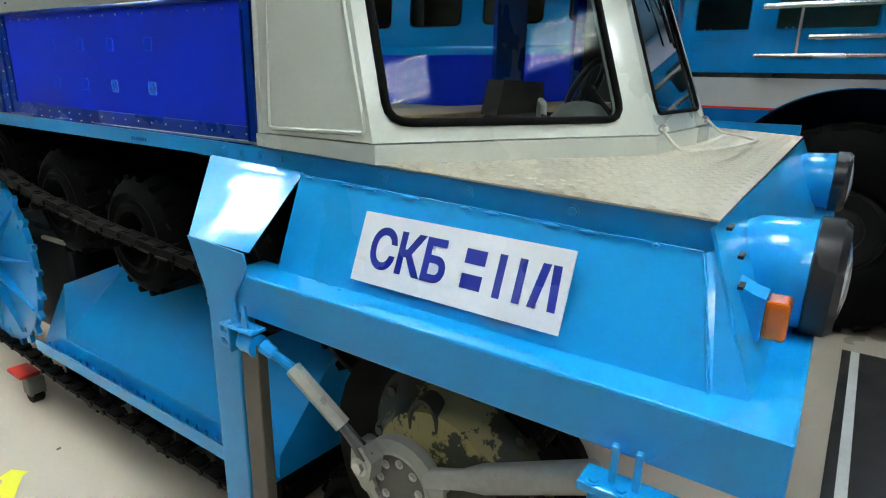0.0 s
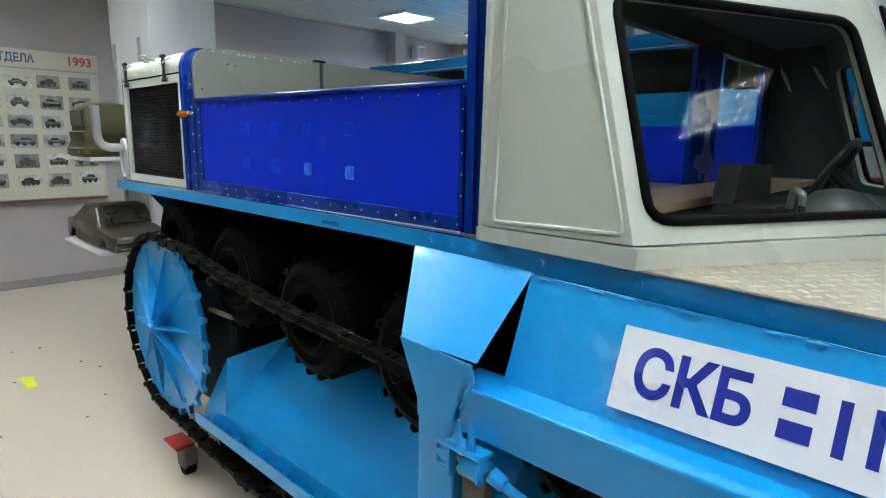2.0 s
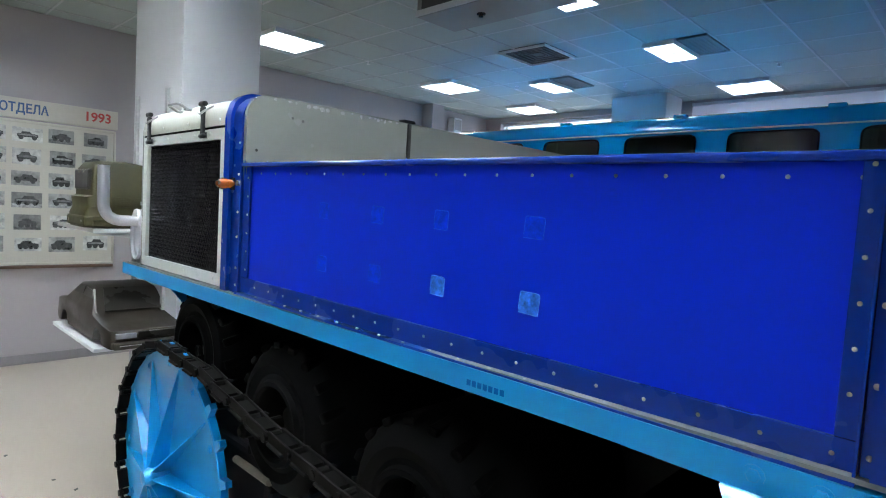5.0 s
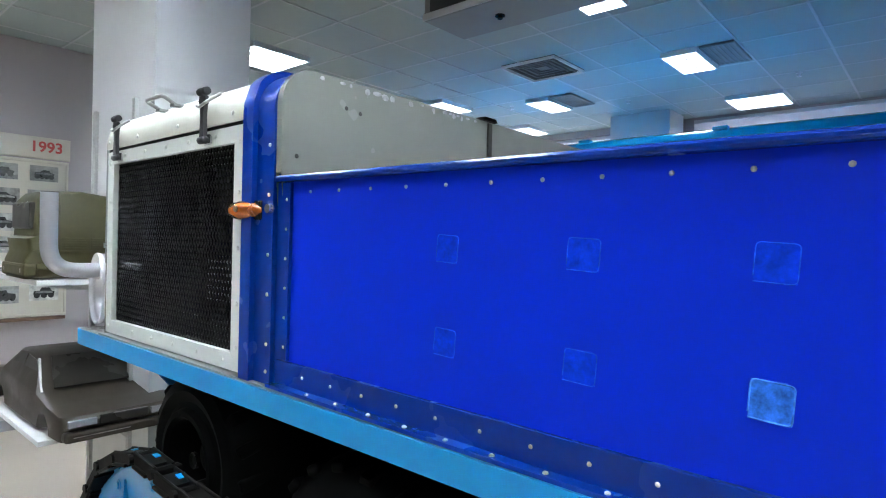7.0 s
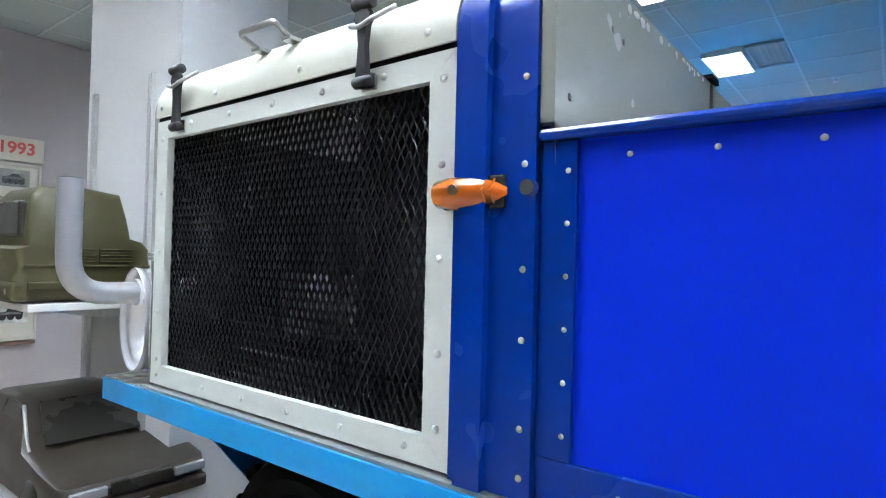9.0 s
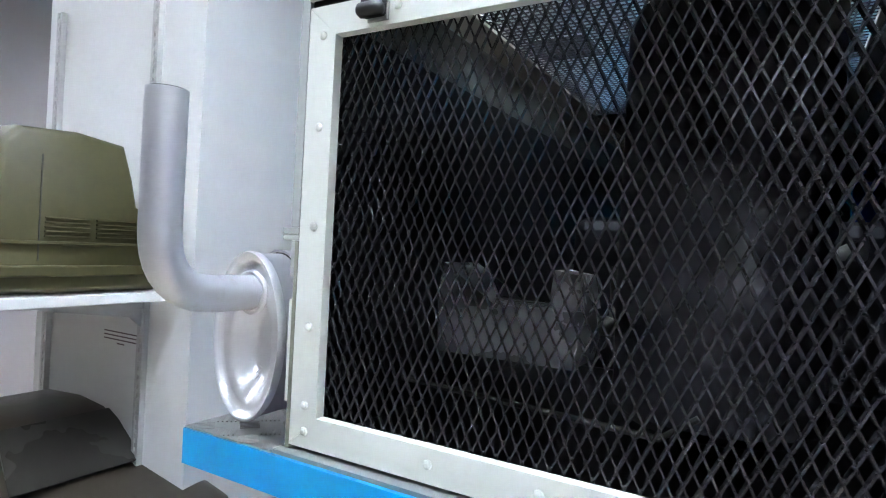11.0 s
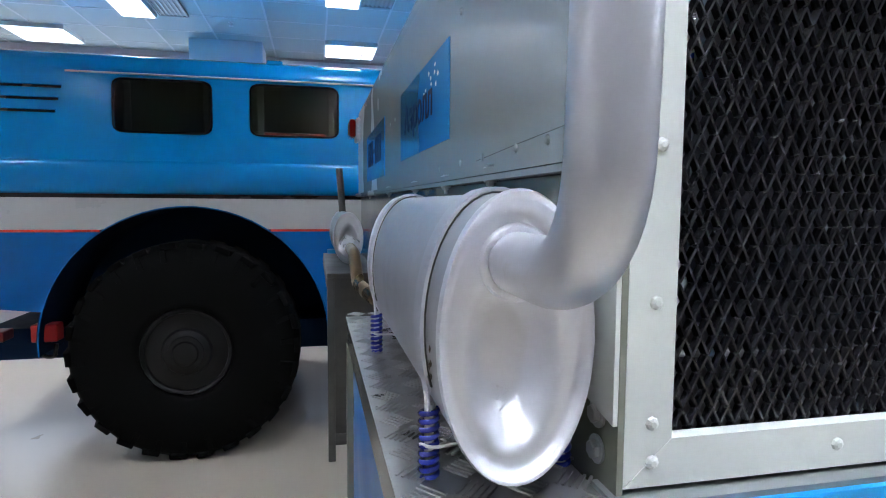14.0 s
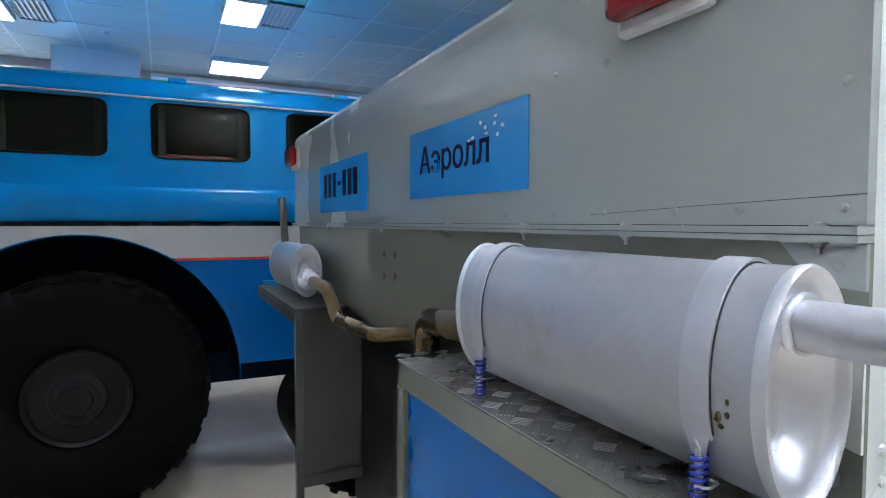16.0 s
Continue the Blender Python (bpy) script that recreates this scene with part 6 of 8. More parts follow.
def cab():
    bm = bmesh.new()
    foot = [(x + (0.012 if x > 3 else 0.0), y + (-0.006 if y < 1 else 0.006)) for x, y in CAB_LO]
    prism(bm, foot, "z", 1.517, 1.552)
    for v in bm.verts:
        if v.co.z < 1.53:
            v.co.z = 1.5175 - 0.0282 * max(0.0, v.co.x - 2.62)
    shell = part("cab", bm, PALE_GREY, AT, "pale grey welded cab shell with a broad sill")
    # near side: flat panel with a raised border
    def sheet(i, n=10, offs=(0.0, -0.02)):
        bm, nrm = bmesh.new(), (on_face(i, 1, 0) - on_face(i, 0, 0)).cross(on_face(i, 0, 1) - on_face(i, 0, 0)).normalized()
        grid = [[[bm.verts.new(on_face(i, u / n, v / n) + nrm * off) for u in range(n + 1)] for v in range(n + 1)] for off in offs]
        for g in grid:
            for v in range(n):
                for u in range(n):
                    bm.faces.new((g[v][u], g[v][u + 1], g[v + 1][u + 1], g[v + 1][u]))
        return bm
    part("side_panel", sheet(0), PALE_GREY, shell, smooth=40)
    rolled = [on_face(0, 0, v) + Vector((0.009, 0.0095, 0)) for v in np.linspace(0.0, 1.0, 12)]
    part("rolled_edge", tube(bmesh.new(), [rolled[0] + Vector((0.012, 0, -0.022))] + rolled, 0.0125, 12), PALE_GREY, shell, smooth=60)
    bm = bmesh.new()
    ring = [(0.12, 0.02), (0.955, 0.03), (0.90, 0.94), (0.24, 0.97)]
    loop = [on_face(0, *p) + Vector((0, -0.001, 0)) for p in rounded(ring, 0.03)]
    tube(bm, loop, 0.006, 6, True)
    part("pressed_edge", bm, PALE_GREY, shell, smooth=60)
    windowed_face(1, [(0.052, 0.065), (0.865, 0.065), (0.865, 0.76), (0.052, 0.76)], "corner_face", shell)
    windowed_face(2, [(0.10, 0.085), (0.90, 0.085), (0.90, 0.85), (0.10, 0.85)], "windscreen_face", shell, 0.05, SCREEN_GLASS)
    windowed_face(3, [(0.13, 0.065), (0.92, 0.065), (0.92, 0.80), (0.13, 0.80)], "far_corner_face", shell)
    part("far_panel", sheet(4), PALE_GREY, shell, smooth=40)
    for i in (0, 4):
        part("side_lining", sheet(i, 2, (-0.023, -0.027)), CAB_LINING, shell, "dark grey inner lining")
    part("cab_roof", prism(bmesh.new(), CAB_HI, "z", Z_HI, Z_HI + 0.03), PALE_GREY, shell)
    part("roof_lining", prism(bmesh.new(), [(x * 0.985 + 0.04, 0.02 + y * 0.985) for x, y in CAB_HI], "z", Z_HI - 0.02, Z_HI - 0.004), CAB_LINING, shell, "grey roof lining")
    bm = bmesh.new()
    box(bm, 2.626, 2.645, 0.02, 2.24, 1.52, 1.60)
    part("rear_wall", bm, DEEP_BLUE, shell, "low royal-blue rear sill")
    for a, b in ((-0.02, 0.10), (1.24, 1.52), (2.12, 2.26)):
        part("rear_post", slab(2.626, 2.646, a, b, 1.601, Z_HI - 0.022), NAVY, shell)
    part("rear_header", slab(2.624, 2.648, -0.02, 2.26, 2.15, Z_HI - 0.021), CAB_LINING, shell)
    part("bench", slab(2.66, 2.92, 0.10, 2.14, 1.575, 1.605, 0.006), TAN, shell, "tan wooden bench")
    part("cab_floor", prism(bmesh.new(), [(2.65, 0.0), (2.98, 0.0), (3.44, 0.80), (3.46, 1.44), (3.05, 2.22), (2.65, 2.22)], "z", 1.5525, 1.558), CAB_LINING, shell)
    seat = part("seat", slab(2.98, 3.14, 0.56, 0.92, 1.559, 1.60, 0.015), SEAT_BROWN, shell, "dark brown cloth seat")
    part("backrest", prism(bmesh.new(), [(0.56, 1.60), (0.92, 1.60), (0.90, 1.705), (0.60, 1.71)], "x", 2.98, 3.04), SEAT_BROWN, seat)
    hub = Vector((3.215, 0.86, 1.69))
    tilt = Matrix.Rotation(radians(-62), 3, "Y")
    rim = [hub + tilt @ Vector((0.10 * math.cos(a), 0.10 * math.sin(a), 0)) for a in np.linspace(0, 2 * math.pi, 33)[:-1]]
    wheel = part("steering_wheel", tube(bmesh.new(), rim, 0.011, 8, True), BLACK, shell, "black steering wheel", smooth=60)
    bm = bmesh.new()
    for a in (radians(90), radians(210), radians(330)):
        tube(bm, [hub, hub + tilt @ Vector((0.097 * math.cos(a), 0.097 * math.sin(a), 0))], 0.006, 6)
    tube(bm, [hub, hub + Vector((0.11, 0, -0.11))], 0.02, 8)
    part("spokes", bm, BLACK, wheel)
    part("lever", tube(bmesh.new(), bend([(3.21, 0.55, 1.54), (3.21, 0.55, 1.64), (3.18, 0.58, 1.655), (3.17, 0.60, 1.60)], 0.015), 0.009, 8), STEEL, shell, "bright bent lever", smooth=60)
    bm = bmesh.new()
    lathe(bm, [(0.10, 1.54), (0.095, 1.60), (0.06, 1.64), (0.02, 1.65)], (3.26, 0.72, 0), "z", 20)
    part("console", bm, DARK_STEEL, shell, "dark rounded console", smooth=60)
    for k in (0.30, 0.55):
        p, q = on_face(2, 0.20 + k, 1.0) + Vector((0.040, 0, -0.01)), on_face(2, 0.30 + k, 0.60) + Vector((0.022, 0, 0))
        wiper = part("wiper_arm", tube(bmesh.new(), [p, p.lerp(q, 0.6) + Vector((0.006, 0, 0)), q], 0.0035, 6), BLACK, shell, "black wiper")
        part("wiper_blade", tube(bmesh.new(), [on_face(2, 0.27 + k, 0.78) + Vector((0.012, 0, 0)), on_face(2, 0.33 + k, 0.42) + Vector((0.010, 0, 0))], 0.0035, 6), RUBBER, wiper)
    for y in (0.80, 1.43):
        eye_at = Vector((3.505, y, 1.575))
        part("lashing_eye", tube(bmesh.new(), [eye_at + Vector((0.012 * math.cos(a), 0, 0.012 * math.sin(a))) for a in np.linspace(0, 2 * math.pi, 13)[:-1]], 0.004, 6, True), STEEL, shell, smooth=60)
    rope = bend([(3.51, 0.79, 1.565), (3.56, 0.80, 1.509), (3.66, 1.10, 1.504), (3.70, 1.50, 1.503), (3.63, 1.58, 1.508), (3.56, 1.46, 1.53), (3.515, 1.43, 1.575)], 0.06, 5)
    part("rope", tube(bmesh.new(), rope, 0.0055, 8), ROPE, shell, "thin grey lashing rope", smooth=60)
    for y in (0.80, 1.43):
        part("rope_knot", lathe(bmesh.new(), [(0.003, -0.012), (0.009, -0.007), (0.010, 0.0), (0.009, 0.007), (0.003, 0.012)], (3.515, y, 1.572), "y", 10), ROPE, shell, smooth=70)
    part("sill_plate", slab(3.20, 3.235, 0.352, 0.360, 1.557, 1.570), PALE_GREY, shell)


cab()


# ---- nose: fender, rail, guard, lamps ----
def fender_y(z):
    return -0.060 - (1.454 - z) * 0.394


def nose():
    bm = bmesh.new()
    plate(bm, [(2.80, -0.160, 1.205), (3.875, -0.160, 1.195), (3.815, -0.060, 1.428), (2.80, -0.060, 1.458)], -0.006)
    fender = part("fender", bm, SKY_BLUE, AT, "light-blue sloped fender plate with weld seams")
    bm = bmesh.new()
    plate(bm, [(3.875, -0.160, 1.195), (3.93, -0.145, 1.205), (3.83, -0.050, 1.432), (3.815, -0.060, 1.428)], -0.006)
    part("corner_plate", bm, SKY_BLUE, fender)
    bm = bmesh.new()
    rng = random.Random(3)
    def bead(p, q, n, r=0.004):
        p, q = Vector(p), Vector(q)
        for k in range(n):
            c = p.lerp(q, (k + rng.uniform(0.2, 0.8)) / n)
            d = (q - p).normalized()
            L = rng.uniform(0.006, 0.022)
            tube(bm, [c - d * L, c, c + d * L], [r * 0.5, r * rng.uniform(0.8, 1.6), r * 0.5], 6)
    bead((2.80, -0.066, 1.452), (3.80, -0.066, 1.426), 9)
    bead((2.82, -0.170, 1.203), (3.87, -0.168, 1.196), 8)
    bead((3.815, -0.062, 1.425), (3.87, -0.162, 1.20), 4, 0.003)
    bead((3.86, -0.165, 1.198), (3.78, -0.168, 1.198), 4, 0.006)
    part("weld_bead", bm, SKY_BLUE, fender, smooth=70, kind="stuff")
    for name, p, q in (("top_seam", (2.80, -0.063, 1.456), (3.812, -0.063, 1.429)), ("foot_seam", (2.81, -0.166, 1.206), (3.872, -0.165, 1.197)), ("end_seam", (3.812, -0.0635, 1.424), (3.868, -0.1625, 1.20))):
        p, q = Vector(p), Vector(q)
        line = [p.lerp(q, k / 24) + Vector((rng.uniform(-0.001, 0.001), 0, rng.uniform(-0.0012, 0.0012))) for k in range(25)]
        part(name, tube(bmesh.new(), line, [0.0013 + rng.uniform(0, 0.0008) for k in range(25)], 6), SKY_BLUE, fender, "uneven painted weld seam", smooth=70)
    # white plate with blue lettering
    a, b, c, d = (Vector(p) for p in ((3.058, 0, 1.243), (3.594, 0, 1.241), (3.596, 0, 1.397), (3.060, 0, 1.399)))
    for v in (a, b, c, d):
        v.y = fender_y(v.z) - 0.0075
    sign = part("name_plate", plate(bmesh.new(), [a, b, c, d], 0.003), PLATE_WHITE, fender, "white plate with blue lettering")
    right, up = (b - a).normalized(), (d - a).normalized()
    out = right.cross(up)
    org = a - out * -0.0032 if out.y < 0 else a + out * -0.0032
    m = Matrix(((right.x, up.x, out.x, org.x), (right.y, up.y, out.y, org.y), (right.z, up.z, out.z, org.z), (0, 0, 0, 1)))
    lettering("word", "СКБ", 0.125, m @ Matrix.Translation((0.040, 0.042, 0)), LETTER_BLUE, sign, 0.0006, 0.215, 0.004)
    for pts in ([(0.298, 0.098), (0.348, 0.098), (0.348, 0.130), (0.298, 0.130)], [(0.298, 0.044), (0.348, 0.044), (0.348, 0.076), (0.298, 0.076)],
                [(0.378, 0.040), (0.395, 0.040), (0.395, 0.132), (0.378, 0.132)], [(0.424, 0.040), (0.441, 0.040), (0.441, 0.132), (0.424, 0.132)],
                [(0.458, 0.040), (0.475, 0.040), (0.492, 0.132), (0.474, 0.132)], [(0.502, 0.040), (0.519, 0.040), (0.514, 0.132), (0.496, 0.132)]):
        bm = prism(bmesh.new(), pts, "z", -0.0004, 0.0006)
        bmesh.ops.transform(bm, verts=bm.verts, matrix=m)
        part("emblem_bar", bm, LETTER_BLUE, sign, "plain blue block")
    # rail below the fender, and the ledge it runs into
    bm = bmesh.new()
    box(bm, 2.70, 4.00, -0.238, -0.120, 1.098, 1.214, 0.006)
    rail = part("rail", bm, SKY_BLUE, AT, "light-blue box rail")
    part("ledge", slab(3.80, 4.0, -0.119, 2.25, 1.150, 1.208, 0.006), SKY_BLUE, AT)
    part("repair_patch", plate(bmesh.new(), [(3.80, -0.239, 1.10), (3.995, -0.239, 1.10), (3.995, -0.239, 1.212), (3.90, -0.239, 1.212)], -0.004), SKY_BLUE, rail)
    bm = bmesh.new()
    plate(bm, [(3.93, -0.140, 1.208), (3.93, 2.25, 1.208), (3.82, 2.17, 1.470), (3.82, -0.045, 1.470)], -0.006)
    front = part("front_plate", bm, SKY_BLUE, AT, "light-blue sloped front plate")
    for y, z, x in ((0.02, 1.455, 3.834), (0.04, 1.40, 3.858), (-0.02, 1.36, 3.872)):
        part("slot", slab(x - 0.004, x + 0.006, y, y + 0.035, z, z + 0.006), GASKET, front)
    # guard plate, bent outwards, and its post
    bm, rows = bmesh.new(), []
    corner = [Vector(p) for p in ((2.385, -0.045, 1.466), (2.795, -0.050, 1.456), (2.775, -0.226, 1.272), (2.540, -0.240, 1.280))]
    for off in (0.0, 0.006):
        for v in np.linspace(0, 1, 11):
            a, b = corner[0].lerp(corner[3], v), corner[1].lerp(corner[2], v)
            rows.append([bm.verts.new(a.lerp(b, u) + Vector((0, off, off * 0.5))) for u in np.linspace(0, 1, 11)])
    for g in (rows[:11], rows[11:]):
        for p, q in zip(g, g[1:]):
            for k in range(10):
                bm.faces.new((p[k], p[k + 1], q[k + 1], q[k]))
    for k in range(10):
        for p, q in ((rows[0], rows[11]), (rows[10], rows[21])):
            bm.faces.new((p[k], p[k + 1], q[k + 1], q[k]))
        for e in (0, 10):
            bm.faces.new((rows[k][e], rows[k + 1][e], rows[k + 12][e], rows[k + 11][e]))
    guard = part("guard", bm, SKY_BLUE, AT, "light-blue bent guard plate", smooth=50)
    part("guard_flap", prism(bmesh.new(), [(2.540, 1.283), (2.774, 1.272), (2.784, 1.232), (2.728, 1.135), (2.725, 1.095), (2.605, 1.095), (2.603, 1.140)], "y", -0.244, -0.238), SKY_BLUE, guard)
    part("post", slab(2.605, 2.725, -0.243, -0.180, 0.20, 1.12, 0.006), SKY_BLUE, AT, "light-blue upright post")
    part("steel_post", slab(2.780, 2.848, -0.275, -0.2435, 0.25, 1.05, 0.004), POST_BROWN, AT, "bare brownish steel post")
    # clamps, turnbuckle and final drive
    clamp = part("clamp", slab(2.738, 2.846, -0.290, -0.240, 1.080, 1.090, 0.004), SKY_BLUE, AT, "light-blue bolted clamp")
    part("back_plate", slab(2.742, 2.752, -0.286, -0.245, 1.008, 1.0795, 0.003), SKY_BLUE, clamp)
    part("clamp_recess", slab(2.7525, 2.780, -0.262, -0.246, 1.010, 1.079), GASKET, clamp)
    part("clamp_eye", lathe(bmesh.new(), [(0.012, 2.782), (0.024, 2.783), (0.026, 2.790), (0.026, 2.828), (0.030, 2.834), (0.030, 2.842), (0.012, 2.843)], (0, -0.266, 1.046), "x", 20), SKY_BLUE, clamp, smooth=40)
    for x in (2.768, 2.808):
        part("tab", prism(bmesh.new(), [(x - 0.013, 1.092), (x + 0.013, 1.092), (x + 0.005, 1.150), (x - 0.001, 1.153), (x - 0.005, 1.146)], "y", -0.280, -0.273), SKY_BLUE, clamp)
    for x in (2.748, 2.788, 2.832):
        put("bolt", BOLT_BLUE, clamp, (x, -0.276, 1.090), "+z")
    for z in (1.022, 1.052):
        put("bolt", BOLT, clamp, (2.766, -0.262, z))
    for z in (1.072, 1.040):
        part("hook", tube(bmesh.new(), bend([(2.738, -0.27, z), (2.702, -0.272, z + 0.006), (2.700, -0.272, z - 0.018), (2.738, -0.27, z - 0.024)], 0.010), 0.0065, 8), SKY_BLUE, clamp, smooth=60)
    p, q, r, s = (Vector(v) for v in ((2.855, -0.262, 1.050), (2.946, -0.248, 1.010), (3.087, -0.222, 0.887), (3.150, -0.205, 0.815)))
    turn = part("turnbuckle", tube(bmesh.new(), [q, r], 0.0215, 6), HEX_STEEL, AT, "bare steel hexagonal turnbuckle")
    part("threaded_end", tube(bmesh.new(), [p, p.lerp(q, 0.35), p.lerp(q, 0.4), q], [0.019, 0.017, 0.012, 0.012], 10), SKY_BLUE, turn)
    part("lower_end", tube(bmesh.new(), [r, r.lerp(s, 0.5), s], [0.014, 0.016, 0.024], 10), DARK_STEEL, turn, "dark threaded end")
    part("yoke", prism(bmesh.new(), [(3.115, 0.835), (3.150, 0.850), (3.180, 0.815), (3.172, 0.765), (3.140, 0.750), (3.112, 0.780)], "y", -0.225, -0.180), FLANGE_STEEL, turn, "grey forged yoke")
    put("bolt", mesh_of("bolt", hexhead(0.017, 0.012), STEEL), turn, (3.142, -0.226, 0.795))
    drive = part("final_drive", lathe(bmesh.new(), [(0.27, 0.10), (0.29, 0.06), (0.28, 0.02), (0.21, -0.03), (0.18, -0.09), (0.10, -0.11), (0.02, -0.11)], (3.27, 0.0, 0.735), "y", 40), OLIVE_DRUM, AT, "worn olive drive drum with flaking yellow paint", smooth=35)
    for k in range(10):
        a = 2 * math.pi * k / 10
        put("bolt", mesh_of("bolt", hexhead(0.016, 0.014), OLIVE_DRUM), drive, (3.27 + 0.245 * math.cos(a), -0.003, 0.735 + 0.245 * math.sin(a)))
    for a in (radians(102), radians(10), radians(190)):
        at = (3.27 + 0.150 * math.cos(a), 0, 0.735 + 0.150 * math.sin(a))
        pocket = part("pocket", lathe(bmesh.new(), [(0.020, -0.070), (0.042, -0.071), (0.047, -0.100), (0.056, -0.100), (0.060, -0.050)], at, "y", 18, 0.8, 1.25), GASKET, drive, "dark oval pocket", smooth=40)
        part("pocket_plate", lathe(bmesh.new(), [(0.034, -0.070), (0.032, -0.078), (0.004, -0.080)], at, "y", 14, 0.8, 1.25), FLAKED, pocket, "plate with flaked cream paint")
    ring = part("drive_flange", lathe(bmesh.new(), [(0.10, -0.12), (0.125, -0.135), (0.125, -0.165), (0.10, -0.175), (0.085, -0.170), (0.085, -0.155), (0.02, -0.155)], (3.215, 0, 0.735), "y", 32), FLANGE_STEEL, AT, "grey bolted drive flange", smooth=35)
    for k in range(8):
        a = 2 * math.pi * k / 8
        put("bolt", BOLT, ring, (3.215 + 0.060 * math.cos(a), -0.162, 0.735 + 0.060 * math.sin(a)))
    part("flange_plate", lathe(bmesh.new(), [(0.084, -0.150), (0.080, -0.161), (0.010, -0.162)], (3.215, 0, 0.735), "y", 24), DARK_STEEL, ring, "dark bolted cover", smooth=30)
    for x, z in ((3.11, 0.80), (3.115, 0.70), (3.325, 0.78)):
        part("lug", lathe(bmesh.new(), [(0.028, -0.14), (0.028, -0.17), (0.012, -0.175)], (x, 0, z), "y", 14), FLANGE_STEEL, ring, smooth=40)
    part("track_arm", tube(bmesh.new(), [(3.30, -0.155, 0.790), (3.40, -0.16, 0.835), (3.46, -0.162, 0.865), (3.70, -0.17, 0.985)], [0.026, 0.024, 0.034, 0.034], 12), FLANGE_STEEL, AT, "grey steel track arm", smooth=40)
    clamp = part("clamp", slab(3.705, 3.87, -0.300, -0.239, 1.045, 1.063, 0.004), SKY_BLUE, AT, "light-blue bolted clamp")
    part("clamp_body", slab(3.72, 3.85, -0.290, -0.241, 0.990, 1.045, 0.010), SKY_BLUE, clamp)
    for x in (3.757, 3.797):
        part("tab", slab(x - 0.006, x + 0.006, -0.275, -0.262, 1.063, 1.135, 0.002), SKY_BLUE, clamp)
    for x in (3.73, 3.777, 3.82):
        put("bolt", BOLT_BLUE, clamp, (x, -0.285, 1.063), "+z")
    # lamps
    for y in (0.285, 1.83):
        c = (0, y, 1.328)
        head = part("headlight", lathe(bmesh.new(), [(0.095, 3.83), (0.112, 3.86), (0.119, 3.98), (0.116, 3.985)], c, "x", 36), SKY_BLUE, AT, "light-blue round headlight housing", smooth=40)
        rim = part("headlight_rim", lathe(bmesh.new(), [(0.120, 3.968), (0.126, 3.972), (0.126, 4.012), (0.114, 4.026), (0.105, 4.022), (0.105, 4.0)], c, "x", 36), BLACK, head, "black rubber rim", smooth=40)
        part("headlight_glass", lathe(bmesh.new(), [(0.107, 4.012), (0.104, 4.020), (0.080, 4.031), (0.045, 4.038), (0.005, 4.040)], c, "x", 32), CLEAR_LENS, rim, "ribbed clear glass", smooth=60)
        part("housing_foot", slab(3.84, 3.96, y - 0.05, y + 0.05, 1.200, 1.240, 0.006), SKY_BLUE, head)
    for y, s in ((0.035, 1), (2.06, -1)):
        bm = prism(bmesh.new(), [(3.84, 1.375), (3.895, 1.350), (3.915, 1.345), (3.915, 1.265), (3.90, 1.262), (3.865, 1.33)], "y", y - 0.035, y + 0.035)
        holder = part("indicator", bm, SKY_BLUE, AT, "light-blue indicator housing")
        part("indicator_lens", slab(3.914, 3.955, y - 0.034, y + 0.034, 1.268, 1.342, 0.008), AMBER, holder, "orange ribbed lens")
    part("lamp_bracket", slab(3.84, 3.99, 0.42, 0.46, 1.208, 1.30), SKY_BLUE, AT)


nose()


# ---- running gear ----
SPROCKET = Vector((0.435, -0.03, 0.775))


def chain_path():
    arc = [Vector((SPROCKET.x + 0.478 * math.cos(a), 0, SPROCKET.z + 0.484 * math.sin(a))) for a in np.linspace(radians(272), radians(75), 26)]
    top = [Vector((x, 0, z)) for x, z in ((0.80, 1.232), (1.08, 1.180), (1.40, 1.145), (1.70, 1.122), (2.10, 1.100), (2.60, 1.075), (3.05, 1.055))]
    front = [Vector((3.25 + 0.40 * math.cos(a), 0, 0.655 + 0.40 * math.sin(a))) for a in np.linspace(radians(85), radians(-88), 16)]
    low = [Vector((x, 0, z)) for x, z in ((2.60, 0.245), (1.80, 0.240), (1.10, 0.245))]
    return arc + top + front + low


def along(path, step):
    pts = path + [path[0]]
    run = [0.0]
    for a, b in zip(pts, pts[1:]):
        run.append(run[-1] + (b - a).length)
    n = round(run[-1] / step)
    out = []
    for k in range(n):
        s = run[-1] * k / n
        i = max(j for j in range(len(run)) if run[j] <= s + 1e-9)
        i = min(i, len(pts) - 2)
        a, b = pts[i], pts[i + 1]
        out.append((a.lerp(b, (s - run[i]) / max(run[i + 1] - run[i], 1e-9)), (b - a).normalized()))
    return out


